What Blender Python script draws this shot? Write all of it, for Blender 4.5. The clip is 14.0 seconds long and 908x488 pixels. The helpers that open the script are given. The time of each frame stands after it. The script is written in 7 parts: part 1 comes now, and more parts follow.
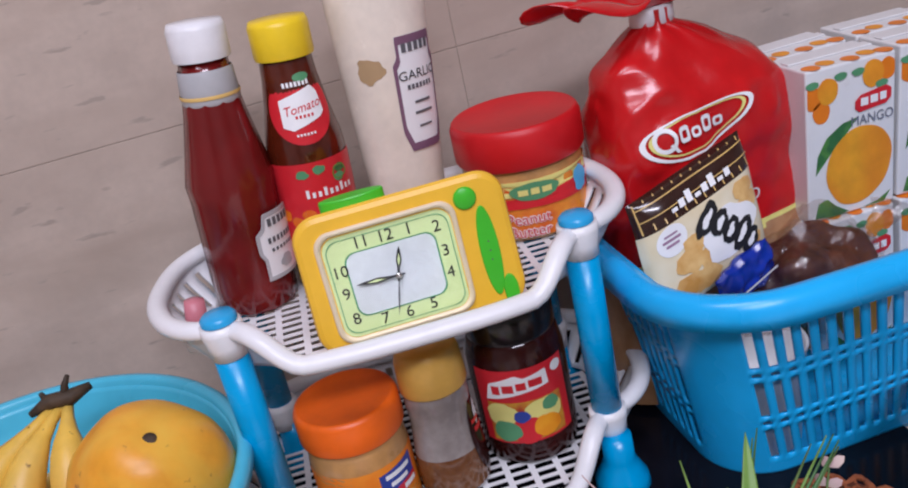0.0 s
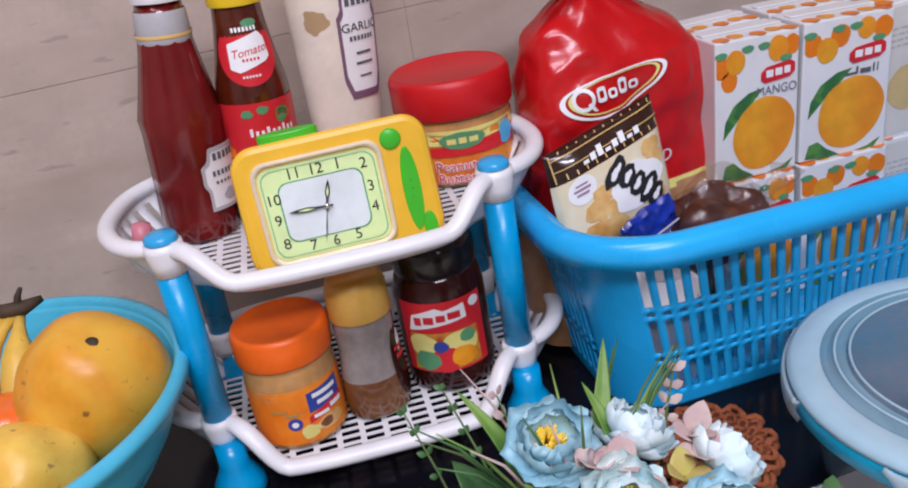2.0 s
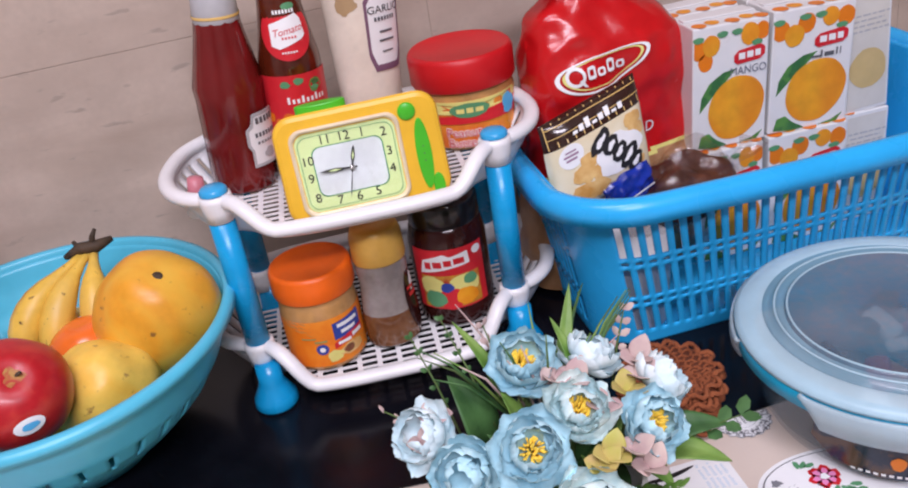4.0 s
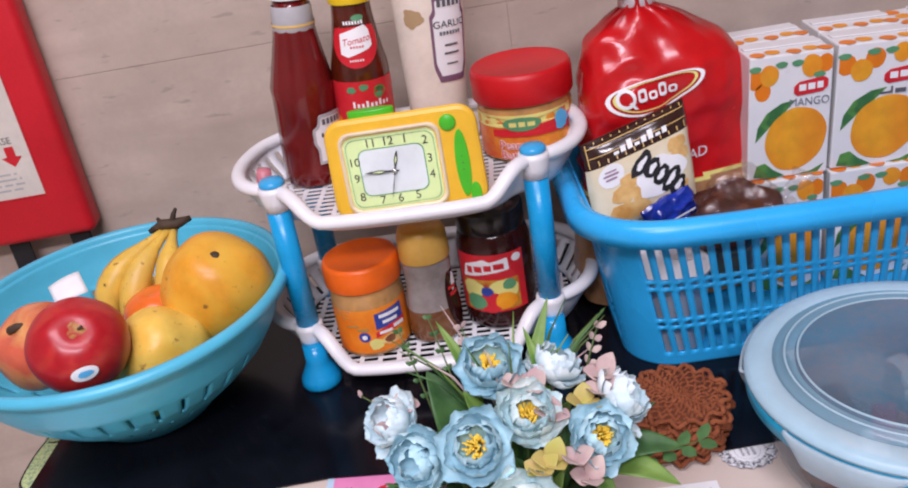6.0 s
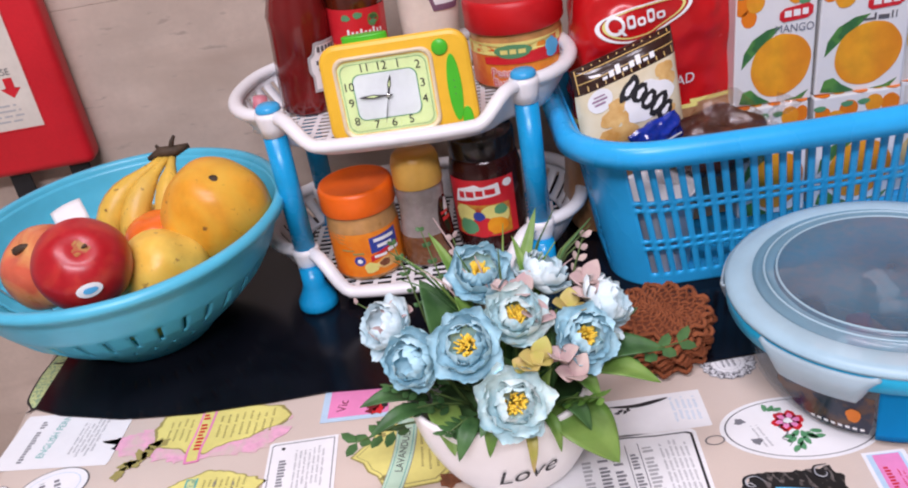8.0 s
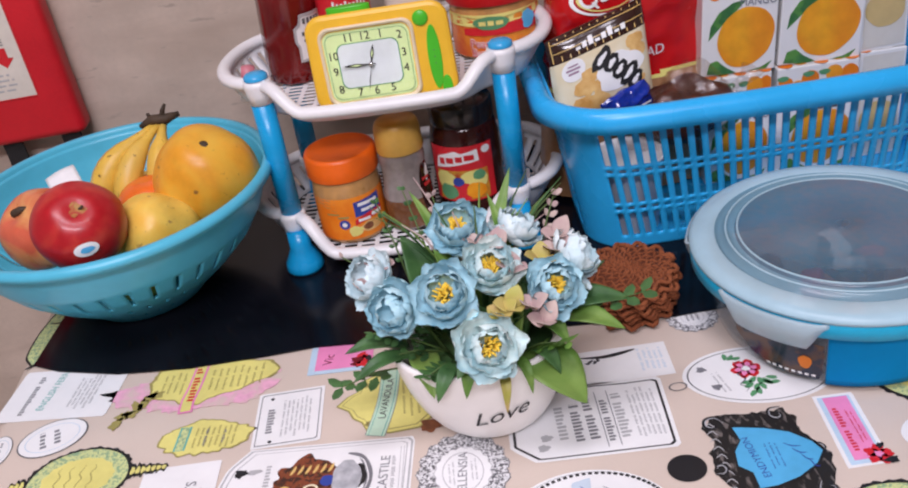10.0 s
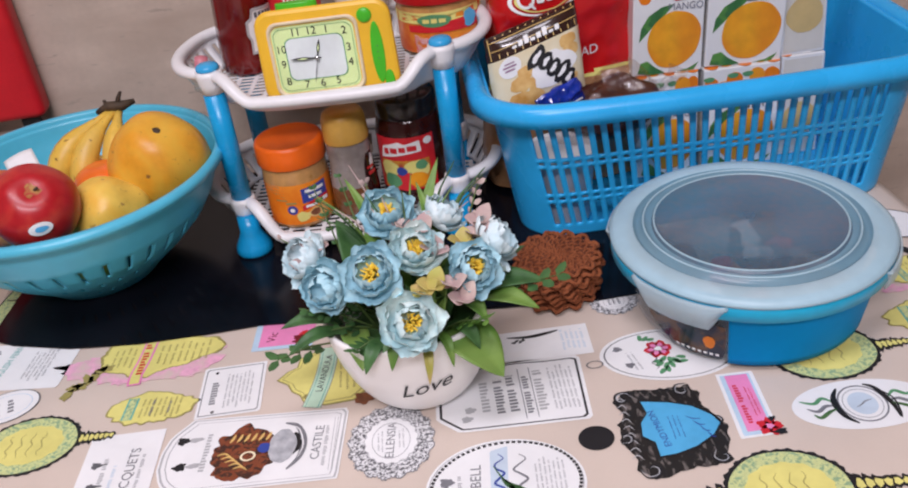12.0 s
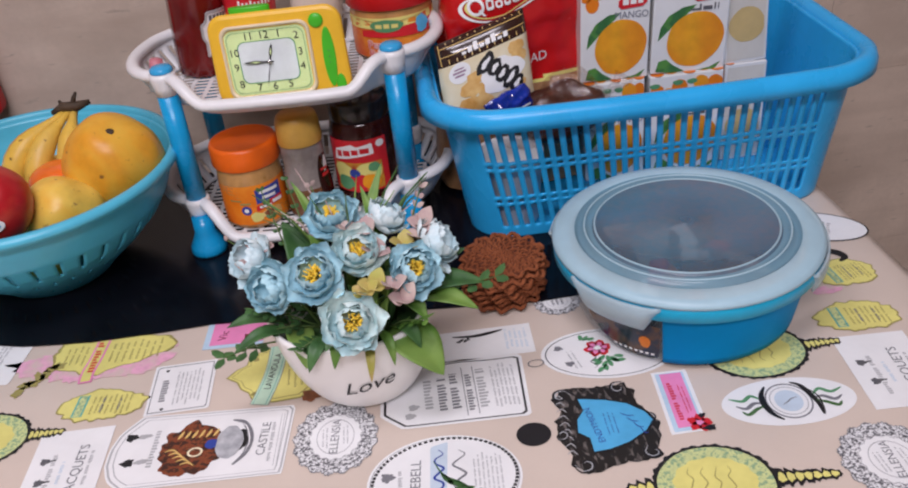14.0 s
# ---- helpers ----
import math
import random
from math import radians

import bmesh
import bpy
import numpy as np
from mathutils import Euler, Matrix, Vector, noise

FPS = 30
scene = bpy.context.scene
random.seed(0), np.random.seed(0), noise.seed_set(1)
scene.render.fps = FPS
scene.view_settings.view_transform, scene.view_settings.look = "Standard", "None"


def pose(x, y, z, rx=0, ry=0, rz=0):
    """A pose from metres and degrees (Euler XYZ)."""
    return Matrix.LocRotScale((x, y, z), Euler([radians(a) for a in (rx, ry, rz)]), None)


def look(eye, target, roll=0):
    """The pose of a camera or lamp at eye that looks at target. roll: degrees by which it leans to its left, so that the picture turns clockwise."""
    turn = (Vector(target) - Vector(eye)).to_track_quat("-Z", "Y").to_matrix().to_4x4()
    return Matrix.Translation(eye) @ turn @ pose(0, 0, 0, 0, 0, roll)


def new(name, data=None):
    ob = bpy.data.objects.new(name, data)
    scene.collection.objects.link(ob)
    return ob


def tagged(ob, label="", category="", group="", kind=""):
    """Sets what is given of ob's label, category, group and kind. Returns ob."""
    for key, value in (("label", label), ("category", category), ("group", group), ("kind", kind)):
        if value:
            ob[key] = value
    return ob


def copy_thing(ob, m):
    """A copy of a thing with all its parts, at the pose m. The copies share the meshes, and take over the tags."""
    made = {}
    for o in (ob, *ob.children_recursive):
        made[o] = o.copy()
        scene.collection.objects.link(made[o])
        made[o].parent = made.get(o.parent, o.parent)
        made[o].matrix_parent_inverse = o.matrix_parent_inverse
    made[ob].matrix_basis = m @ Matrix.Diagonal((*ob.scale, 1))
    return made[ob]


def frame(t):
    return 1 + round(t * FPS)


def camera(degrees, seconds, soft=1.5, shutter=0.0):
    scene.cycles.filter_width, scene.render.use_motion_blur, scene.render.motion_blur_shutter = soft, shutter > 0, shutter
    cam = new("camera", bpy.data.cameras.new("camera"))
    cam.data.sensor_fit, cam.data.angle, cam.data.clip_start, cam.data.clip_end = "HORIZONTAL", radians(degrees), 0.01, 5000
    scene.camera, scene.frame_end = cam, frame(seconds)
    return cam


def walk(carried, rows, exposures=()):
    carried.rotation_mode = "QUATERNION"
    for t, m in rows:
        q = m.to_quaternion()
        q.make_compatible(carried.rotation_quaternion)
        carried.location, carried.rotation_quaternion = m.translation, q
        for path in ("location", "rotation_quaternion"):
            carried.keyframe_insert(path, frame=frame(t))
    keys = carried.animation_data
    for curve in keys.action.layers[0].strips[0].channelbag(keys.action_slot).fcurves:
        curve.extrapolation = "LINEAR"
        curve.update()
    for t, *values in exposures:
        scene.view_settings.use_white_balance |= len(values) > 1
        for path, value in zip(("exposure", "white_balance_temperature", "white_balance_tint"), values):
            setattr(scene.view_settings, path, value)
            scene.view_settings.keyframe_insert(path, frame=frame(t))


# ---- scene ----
cam = camera(53.1, 14.0, soft=2.0)
PATH = [
    (0, (-0.258, -0.148, 0.447), (0.173, 1.632, -0.357), -12.9),
    (0.5, (-0.241, -0.172, 0.436), (0.184, 1.605, -0.377), -12.2),
    (1, (-0.228, -0.191, 0.428), (0.204, 1.581, -0.393), -10.8),
    (1.5, (-0.233, -0.197, 0.427), (0.225, 1.568, -0.395), -9.9),
    (2, (-0.244, -0.22, 0.437), (0.219, 1.531, -0.413), -9.8),
    (2.5, (-0.246, -0.237, 0.451), (0.218, 1.494, -0.437), -10.1),
    (3, (-0.263, -0.263, 0.462), (0.199, 1.448, -0.464), -10.3),
    (3.5, (-0.264, -0.294, 0.488), (0.179, 1.405, -0.469), -9.9),
    (6, (-0.148, -0.38, 0.501), (-0.118, 1.407, -0.396), -9.7),
    (6.5, (-0.145, -0.381, 0.498), (-0.12, 1.397, -0.417), -9.8),
    (7, (-0.144, -0.393, 0.493), (-0.122, 1.373, -0.446), -9.8),
    (7.5, (-0.148, -0.402, 0.487), (-0.124, 1.352, -0.474), -9.7),
    (8, (-0.151, -0.414, 0.486), (-0.128, 1.327, -0.498), -9.9),
    (10.5, (-0.15, -0.473, 0.493), (-0.091, 1.239, -0.539), -9.2),
    (11, (-0.144, -0.489, 0.496), (-0.076, 1.218, -0.543), -8.7),
    (11.5, (-0.132, -0.499, 0.505), (-0.049, 1.205, -0.539), -8.3),
    (12, (-0.12, -0.508, 0.508), (-0.017, 1.192, -0.54), -7.7),
    (12.5, (-0.112, -0.515, 0.513), (0.006, 1.182, -0.539), -7.2),
    (13, (-0.106, -0.52, 0.516), (0.028, 1.174, -0.539), -6.8),
    (13.5, (-0.099, -0.523, 0.519), (0.047, 1.169, -0.537), -6.6),
    (14, (-0.096, -0.528, 0.519), (0.062, 1.162, -0.538), -6.4),
]
walk(cam, [(t, look(eye, target, roll)) for t, eye, target, roll in PATH], exposures=[(0.0, -0.40, 5950, 10), (1.5, -0.34, 6000, 10), (3.0, -0.17, 6250, 12), (6.5, -0.17, 6350, 14), (8.0, -0.13, 6400, 13), (10.5, -0.38, 6450, 11), (12.0, -0.40, 6500, 10), (14.0, -0.54, 6500, 10)])

# ---- light ----
world = bpy.data.worlds.new("world")
world.use_nodes = True
scene.world = world
world.node_tree.nodes["Background"].inputs[0].default_value = (0.85, 0.9, 1.0, 1)
world.node_tree.nodes["Background"].inputs[1].default_value = 0.3


def area_lamp(name, eye, target, sx, sy, power, color):
    data = bpy.data.lights.new(name, "AREA")
    data.shape, data.size, data.size_y, data.energy, data.color = "RECTANGLE", sx, sy, power, color
    ob = new(name, data)
    ob.matrix_basis = look(eye, target)
    return ob


area_lamp("unseen_overhead_lamp", (-0.55, -0.55, 1.90), (-0.55, -0.55, 0), 1.2, 0.35, 32, (0.925, 0.87, 0.965))
# added front fill behind the camera with no known fixture; lifts the fronts
area_lamp("unseen_overhead_lamp", (-0.35, -1.7, 1.90), (-0.35, -1.7, 0), 1.2, 0.35, 74, (0.925, 0.87, 0.965))


# ---- materials ----
def mat(name, col, rough=0.5, metal=0.0, var=0.08, scale=25.0, bump=0.0, bscale=150.0, trans=0.0, ior=1.45, coat=0.0, sss=0.0,
        second=None, stretch=(1, 1, 1), alpha=1.0, rvar=0.08, spec=0.5):
    m = bpy.data.materials.new(name)
    m.use_nodes = True
    nt = m.node_tree
    b = nt.nodes["Principled BSDF"]
    link = nt.links.new
    tc = nt.nodes.new("ShaderNodeTexCoord")
    mp = nt.nodes.new("ShaderNodeMapping")
    mp.inputs["Scale"].default_value = stretch
    link(tc.outputs["Object"], mp.inputs["Vector"])
    n1 = nt.nodes.new("ShaderNodeTexNoise")
    n1.inputs["Scale"].default_value, n1.inputs["Detail"].default_value = scale, 3
    n2 = nt.nodes.new("ShaderNodeTexNoise")
    n2.inputs["Scale"].default_value, n2.inputs["Detail"].default_value = bscale, 2
    link(mp.outputs[0], n1.inputs["Vector"])
    link(mp.outputs[0], n2.inputs["Vector"])
    ramp = nt.nodes.new("ShaderNodeValToRGB")
    lo = [max(0, c * (1 - var)) for c in col]
    hi = [min(1, c * (1 + var)) for c in col] if second is None else second
    ramp.color_ramp.elements[0].position, ramp.color_ramp.elements[1].position = 0.32, 0.68
    ramp.color_ramp.elements[0].color, ramp.color_ramp.elements[1].color = (*lo, 1), (*hi, 1)
    mix = nt.nodes.new("ShaderNodeMath")
    mix.operation = "MULTIPLY_ADD"
    mix.inputs[1].default_value = 0.3
    link(n2.outputs["Fac"], mix.inputs[0])
    sub = nt.nodes.new("ShaderNodeMath")
    sub.operation = "MULTIPLY_ADD"
    sub.inputs[1].default_value, sub.inputs[2].default_value = 1.0, -0.15
    link(n1.outputs["Fac"], sub.inputs[0])
    link(sub.outputs[0], mix.inputs[2])
    link(mix.outputs[0], ramp.inputs[0])
    link(ramp.outputs[0], b.inputs["Base Color"])
    rr = nt.nodes.new("ShaderNodeMapRange")
    rr.inputs[3].default_value, rr.inputs[4].default_value = max(0.02, rough - rvar), min(1, rough + rvar)
    link(n1.outputs["Fac"], rr.inputs[0])
    link(rr.outputs[0], b.inputs["Roughness"])
    b.inputs["Metallic"].default_value = metal
    b.inputs["IOR"].default_value = ior
    b.inputs["Transmission Weight"].default_value = trans
    b.inputs["Coat Weight"].default_value = coat
    b.inputs["Coat Roughness"].default_value = 0.12
    b.inputs["Alpha"].default_value = alpha
    b.inputs["Specular IOR Level"].default_value = spec
    if sss:
        b.inputs["Subsurface Weight"].default_value = sss
        b.inputs["Subsurface Radius"].default_value = (0.01, 0.008, 0.006)
        b.inputs["Subsurface Scale"].default_value = 0.5
    if bump:
        bp = nt.nodes.new("ShaderNodeBump")
        bp.inputs["Strength"].default_value, bp.inputs["Distance"].default_value = bump, 0.002
        link(n2.outputs["Fac"], bp.inputs["Height"])
        link(bp.outputs[0], b.inputs["Normal"])
    return m


def two_tone(name, a, b_col, scale, lo=0.45, hi=0.6, rough=0.4, bump=0.1, coat=0.0, stretch=(1, 1, 1), detail=4, third=None, sss=0.0):
    """A base colour with patches of another, for skins, stone and stains."""
    m = mat(name, a, rough, var=0.1, scale=scale * 3, bump=bump, coat=coat, sss=sss)
    nt = m.node_tree
    b = nt.nodes["Principled BSDF"]
    tc = nt.nodes.new("ShaderNodeTexCoord")
    mp = nt.nodes.new("ShaderNodeMapping")
    mp.inputs["Scale"].default_value = stretch
    nt.links.new(tc.outputs["Object"], mp.inputs["Vector"])
    n = nt.nodes.new("ShaderNodeTexNoise")
    n.inputs["Scale"].default_value, n.inputs["Detail"].default_value, n.inputs["Distortion"].default_value = scale, detail, 0.6
    nt.links.new(mp.outputs[0], n.inputs["Vector"])
    r = nt.nodes.new("ShaderNodeMapRange")
    r.inputs[1].default_value, r.inputs[2].default_value = lo, hi
    nt.links.new(n.outputs["Fac"], r.inputs[0])
    mx = nt.nodes.new("ShaderNodeMix")
    mx.data_type = "RGBA"
    mx.inputs[7].default_value = (*b_col, 1)
    old = b.inputs["Base Color"].links[0].from_socket
    nt.links.new(r.outputs[0], mx.inputs[0])
    nt.links.new(old, mx.inputs[6])
    last = mx
    if third:
        n3 = nt.nodes.new("ShaderNodeTexNoise")
        n3.inputs["Scale"].default_value, n3.inputs["Detail"].default_value = scale * 7, 3
        nt.links.new(mp.outputs[0], n3.inputs["Vector"])
        r3 = nt.nodes.new("ShaderNodeMapRange")
        r3.inputs[1].default_value, r3.inputs[2].default_value = 0.66, 0.74
        nt.links.new(n3.outputs["Fac"], r3.inputs[0])
        m3 = nt.nodes.new("ShaderNodeMix")
        m3.data_type = "RGBA"
        m3.inputs[7].default_value = (*third, 1)
        nt.links.new(r3.outputs[0], m3.inputs[0])
        nt.links.new(mx.outputs[2], m3.inputs[6])
        last = m3
    nt.links.new(last.outputs[2], b.inputs["Base Color"])
    return m


WALL = two_tone("travertine_tile", (0.565, 0.458, 0.380), (0.46, 0.362, 0.295), 5.0, 0.40, 0.75, rough=0.36, bump=0.03, stretch=(1.0, 1.0, 4.0), third=(0.41, 0.335, 0.28))
GROUT = mat("grout", (0.50, 0.42, 0.355), 0.8)
FLOOR = two_tone("floor_tile", (0.46, 0.39, 0.33), (0.36, 0.30, 0.25), 4.0, 0.4, 0.7, rough=0.35, bump=0.03)
# tone lowered to cut the light bounced by unseen walls and ceiling
PLASTER = mat("cream_plaster", (0.42, 0.40, 0.37), 0.85, bump=0.1)
WOOD = mat("table_wood", (0.22, 0.13, 0.07), 0.45, second=(0.32, 0.2, 0.11), scale=8, stretch=(1, 12, 1), bump=0.1)
CLOTH = mat("oilcloth", (0.66, 0.555, 0.475), 0.38, var=0.04, scale=12, bump=0.05, bscale=900)
MATBLACK = mat("black_vinyl", (0.005, 0.005, 0.008), 0.17, var=0.3, scale=20, bump=0.02, bscale=60, spec=0.22)
BLUE = mat("blue_plastic", (0.028, 0.43, 0.86), 0.28, var=0.06, scale=18, bump=0.03, bscale=120)
LEGBLUE = mat("turquoise_plastic", (0.008, 0.33, 0.66), 0.26, var=0.06, scale=30, bump=0.02)
CAPBLUE = mat("light_blue_plastic", (0.04, 0.36, 0.68), 0.25)
BOWLBLUE = mat("aqua_plastic", (0.09, 0.48, 0.66), 0.3, var=0.07, scale=14, bump=0.04, bscale=90)
WHITEPL = mat("white_plastic", (0.80, 0.795, 0.80), 0.33, var=0.04, scale=22, bump=0.03)
PAPER = mat("white_paper", (0.85, 0.85, 0.85), 0.5, var=0.03)
PAPERG = mat("grey_print", (0.45, 0.45, 0.46), 0.5)
INK = mat("black_ink", (0.015, 0.014, 0.016), 0.5)
DARKG = mat("dark_grey_ink", (0.11, 0.11, 0.12), 0.5)
YELL = mat("yellow_print", (0.76, 0.70, 0.22), 0.45, var=0.08)
GOLDOL = mat("olive_print", (0.36, 0.31, 0.10), 0.45)
PINKP = mat("pink_print", (0.82, 0.26, 0.50), 0.45)
SKY = mat("sky_blue_print", (0.09, 0.42, 0.72), 0.45)
PALEBL = mat("pale_blue_print", (0.50, 0.66, 0.80), 0.45)
GREENP = mat("green_print", (0.10, 0.30, 0.14), 0.45)
TEALP = mat("teal_print", (0.10, 0.42, 0.38), 0.45)
REDP = mat("red_print", (0.62, 0.02, 0.03), 0.35)
BROWNP = mat("brown_print", (0.20, 0.07, 0.03), 0.5, var=0.3, scale=120)
NAVYP = mat("navy_print", (0.03, 0.06, 0.32), 0.4)
ORANGEP = mat("orange_print", (0.80, 0.25, 0.008), 0.4, second=(0.84, 0.35, 0.015), scale=45)
ORANGED = mat("deep_orange_print", (0.76, 0.20, 0.008), 0.4)
CREAM = mat("cream_print", (0.83, 0.74, 0.52), 0.35)
YELCLOCK = mat("yellow_plastic", (0.86, 0.50, 0.035), 0.36, var=0.05, bump=0.03)
GREENCL = mat("green_plastic", (0.07, 0.50, 0.025), 0.35, var=0.06)
DIAL = mat("lime_dial_print", (0.56, 0.67, 0.31), 0.5, var=0.04)
DIALIN = mat("silver_dial_print", (0.57, 0.60, 0.60), 0.45)
BEIGEFR = mat("beige_bezel", (0.74, 0.61, 0.42), 0.4)
CHROME = mat("chrome", (0.7, 0.7, 0.7), 0.15, metal=1.0)
GLASS = mat("clear_glass", (0.98, 0.99, 0.99), 0.03, trans=1.0, var=0.0, rvar=0.01)


def clear_film(name, gloss, rough, scale):
    """Thin clear wrapping: seen through, with crinkled glints."""
    m = bpy.data.materials.new(name)
    m.use_nodes = True
    nt = m.node_tree
    out = nt.nodes["Material Output"]
    nt.nodes.remove(nt.nodes["Principled BSDF"])
    clear, shine, mix = nt.nodes.new("ShaderNodeBsdfTransparent"), nt.nodes.new("ShaderNodeBsdfGlossy"), nt.nodes.new("ShaderNodeMixShader")
    clear.inputs[0].default_value = (0.93, 0.91, 0.90, 1)
    shine.inputs["Roughness"].default_value = rough
    mix.inputs[0].default_value = gloss
    tc, n, bp = nt.nodes.new("ShaderNodeTexCoord"), nt.nodes.new("ShaderNodeTexNoise"), nt.nodes.new("ShaderNodeBump")
    n.inputs["Scale"].default_value, n.inputs["Detail"].default_value = scale, 3
    bp.inputs["Strength"].default_value, bp.inputs["Distance"].default_value = 0.9, 0.004
    nt.links.new(tc.outputs["Object"], n.inputs["Vector"])
    nt.links.new(n.outputs["Fac"], bp.inputs["Height"])
    nt.links.new(bp.outputs[0], shine.inputs["Normal"])
    nt.links.new(clear.outputs[0], mix.inputs[1])
    nt.links.new(shine.outputs[0], mix.inputs[2])
    nt.links.new(mix.outputs[0], out.inputs["Surface"])
    return m


FILM = clear_film("clear_film", 0.085, 0.16, 130)
KETCHUP = mat("ketchup_in_glass", (0.15, 0.008, 0.008), 0.16, var=0.2, scale=20, coat=0.3, bump=0.03, bscale=40)
SAUCE = mat("tomato_sauce_in_glass", (0.085, 0.012, 0.004), 0.10, var=0.3, scale=25, coat=0.6)
MAYO = mat("mayonnaise_in_plastic", (0.80, 0.71, 0.60), 0.25, var=0.08, scale=30, coat=0.3)
CLEARPL = mat("cloudy_plastic", (0.66, 0.60, 0.53), 0.2, alpha=0.75)
YCAP = mat("yellow_cap_plastic", (0.83, 0.58, 0.015), 0.33)
WCAP = mat("white_cap_plastic", (0.78, 0.77, 0.78), 0.35)
RLID = mat("red_lid_plastic", (0.54, 0.008, 0.012), 0.40, var=0.08, bump=0.05)
OLID = mat("orange_lid_plastic", (0.90, 0.145, 0.008), 0.36, var=0.07, bump=0.03)
OLABEL = mat("orange_label_paper", (0.87, 0.20, 0.008), 0.4, second=(0.86, 0.27, 0.02), scale=35)
PEANUT = mat("peanut_butter", (0.52, 0.27, 0.09), 0.3, var=0.15, scale=60, coat=0.5)
HONEYCAP = mat("gold_cap_plastic", (0.66, 0.38, 0.075), 0.33, var=0.1)
HONEY = mat("honey_in_plastic", (0.13, 0.045, 0.014), 0.12, second=(0.22, 0.10, 0.045), scale=20, coat=0.6)
HONEYCL = mat("empty_honey_plastic", (0.26, 0.22, 0.20), 0.10, second=(0.40, 0.36, 0.33), scale=16, coat=0.3)
JAM = mat("dark_jam_in_glass", (0.030, 0.005, 0.004), 0.16, var=0.3)
REDBAG = two_tone("red_plastic_bag", (0.56, 0.009, 0.011), (0.46, 0.006, 0.009), 11.0, 0.4, 0.7, rough=0.24, bump=0.10, coat=0.15)
TOAST = mat("brown_bread", (0.36, 0.17, 0.07), 0.5, second=(0.52, 0.30, 0.15), scale=30, bump=0.3, bscale=90, coat=0.4)
CAKE = mat("chocolate_cake", (0.040, 0.009, 0.005), 0.6, second=(0.11, 0.032, 0.012), scale=34, bump=0.6, coat=0.08)
CREAMBAG = mat("cream_foil_bag", (0.78, 0.66, 0.40), 0.25, second=(0.86, 0.78, 0.58), scale=22, bump=0.25, bscale=50, coat=0.4)
CARAMEL = mat("caramel_print", (0.66, 0.33, 0.08), 0.3, second=(0.82, 0.55, 0.22), scale=60)
BROWNBAND = mat("brown_foil", (0.035, 0.014, 0.010), 0.2, coat=0.5, bump=0.2, bscale=60)
GOLDF = mat("gold_print", (0.72, 0.48, 0.16), 0.35)
BLUEWR = mat("blue_foil_wrapper", (0.01, 0.03, 0.30), 0.2, var=0.3, scale=40, coat=0.5, bump=0.4, bscale=50)
CARTON = mat("white_carton", (0.77, 0.77, 0.77), 0.3, var=0.03, coat=0.2)
CARTONSIDE = mat("carton_side", (0.66, 0.63, 0.57), 0.35, var=0.05)
LIDPL = mat("frosted_lid_plastic", (0.52, 0.73, 0.82), 0.34, var=0.05, alpha=0.74)
LIDMID = mat("clear_lid_plastic", (0.24, 0.42, 0.52), 0.24, var=0.06, scale=10, alpha=0.66)
# blue and grey tones stand in for reflections and contents in the lid
LIDWIN = mat("reflection_tinted_lid", (0.10, 0.24, 0.34), 0.26, second=(0.22, 0.22, 0.26), scale=7, alpha=0.72)
TUBBLUE = mat("teal_blue_plastic", (0.0, 0.24, 0.54), 0.45, var=0.06, scale=18, spec=0.06)
CLIPPL = mat("frosted_clip_plastic", (0.58, 0.72, 0.78), 0.34, var=0.05, alpha=0.55)
SEAL = mat("blue_rubber_seal", (0.008, 0.37, 0.60), 0.35)
TUBCLEAR = mat("clear_tub_plastic", (0.16, 0.24, 0.30), 0.08, alpha=0.16)
MANGO = two_tone("ripe_mango_skin", (0.74, 0.33, 0.025), (0.75, 0.46, 0.06), 15.0, 0.4, 0.62, rough=0.38, bump=0.06, third=(0.28, 0.12, 0.03), sss=0.1)
QUINCE = two_tone("yellow_fruit_skin", (0.80, 0.54, 0.10), (0.80, 0.42, 0.04), 16.0, 0.45, 0.65, rough=0.36, bump=0.06, third=(0.36, 0.20, 0.06), sss=0.1)
APPLE = two_tone("red_apple_skin", (0.42, 0.010, 0.016), (0.52, 0.055, 0.030), 34.0, 0.50, 0.74, rough=0.34, bump=0.05, coat=0.12, stretch=(1, 1, 0.35))
PEACH = two_tone("blushed_apple_skin", (0.62, 0.12, 0.06), (0.75, 0.42, 0.14), 18.0, 0.42, 0.62, rough=0.3, bump=0.03, coat=0.3)
TOMATO = mat("orange_red_skin", (0.78, 0.16, 0.02), 0.25, coat=0.3)
BANANA = two_tone("banana_skin", (0.72, 0.46, 0.07), (0.62, 0.42, 0.10), 20.0, 0.4, 0.7, rough=0.42, bump=0.08, third=(0.09, 0.04, 0.015))
STALK = mat("dry_brown_stalk", (0.055, 0.035, 0.02), 0.7, var=0.4, scale=90, bump=0.5)
CERAMIC = mat("white_ceramic", (0.89, 0.865, 0.84), 0.30, var=0.05, scale=14, bump=0.06, bscale=60)
PETALB = mat("blue_silk_petal", (0.33, 0.62, 0.73), 0.75, second=(0.55, 0.80, 0.86), scale=45, bump=0.2, bscale=200)
PETALP = mat("pale_blue_silk_petal", (0.60, 0.80, 0.86), 0.75, second=(0.76, 0.86, 0.87), scale=45, bump=0.2, bscale=200)
PETALW = mat("pale_green_silk_petal", (0.50, 0.76, 0.81), 0.75, second=(0.76, 0.88, 0.84), scale=45, bump=0.2, bscale=200)
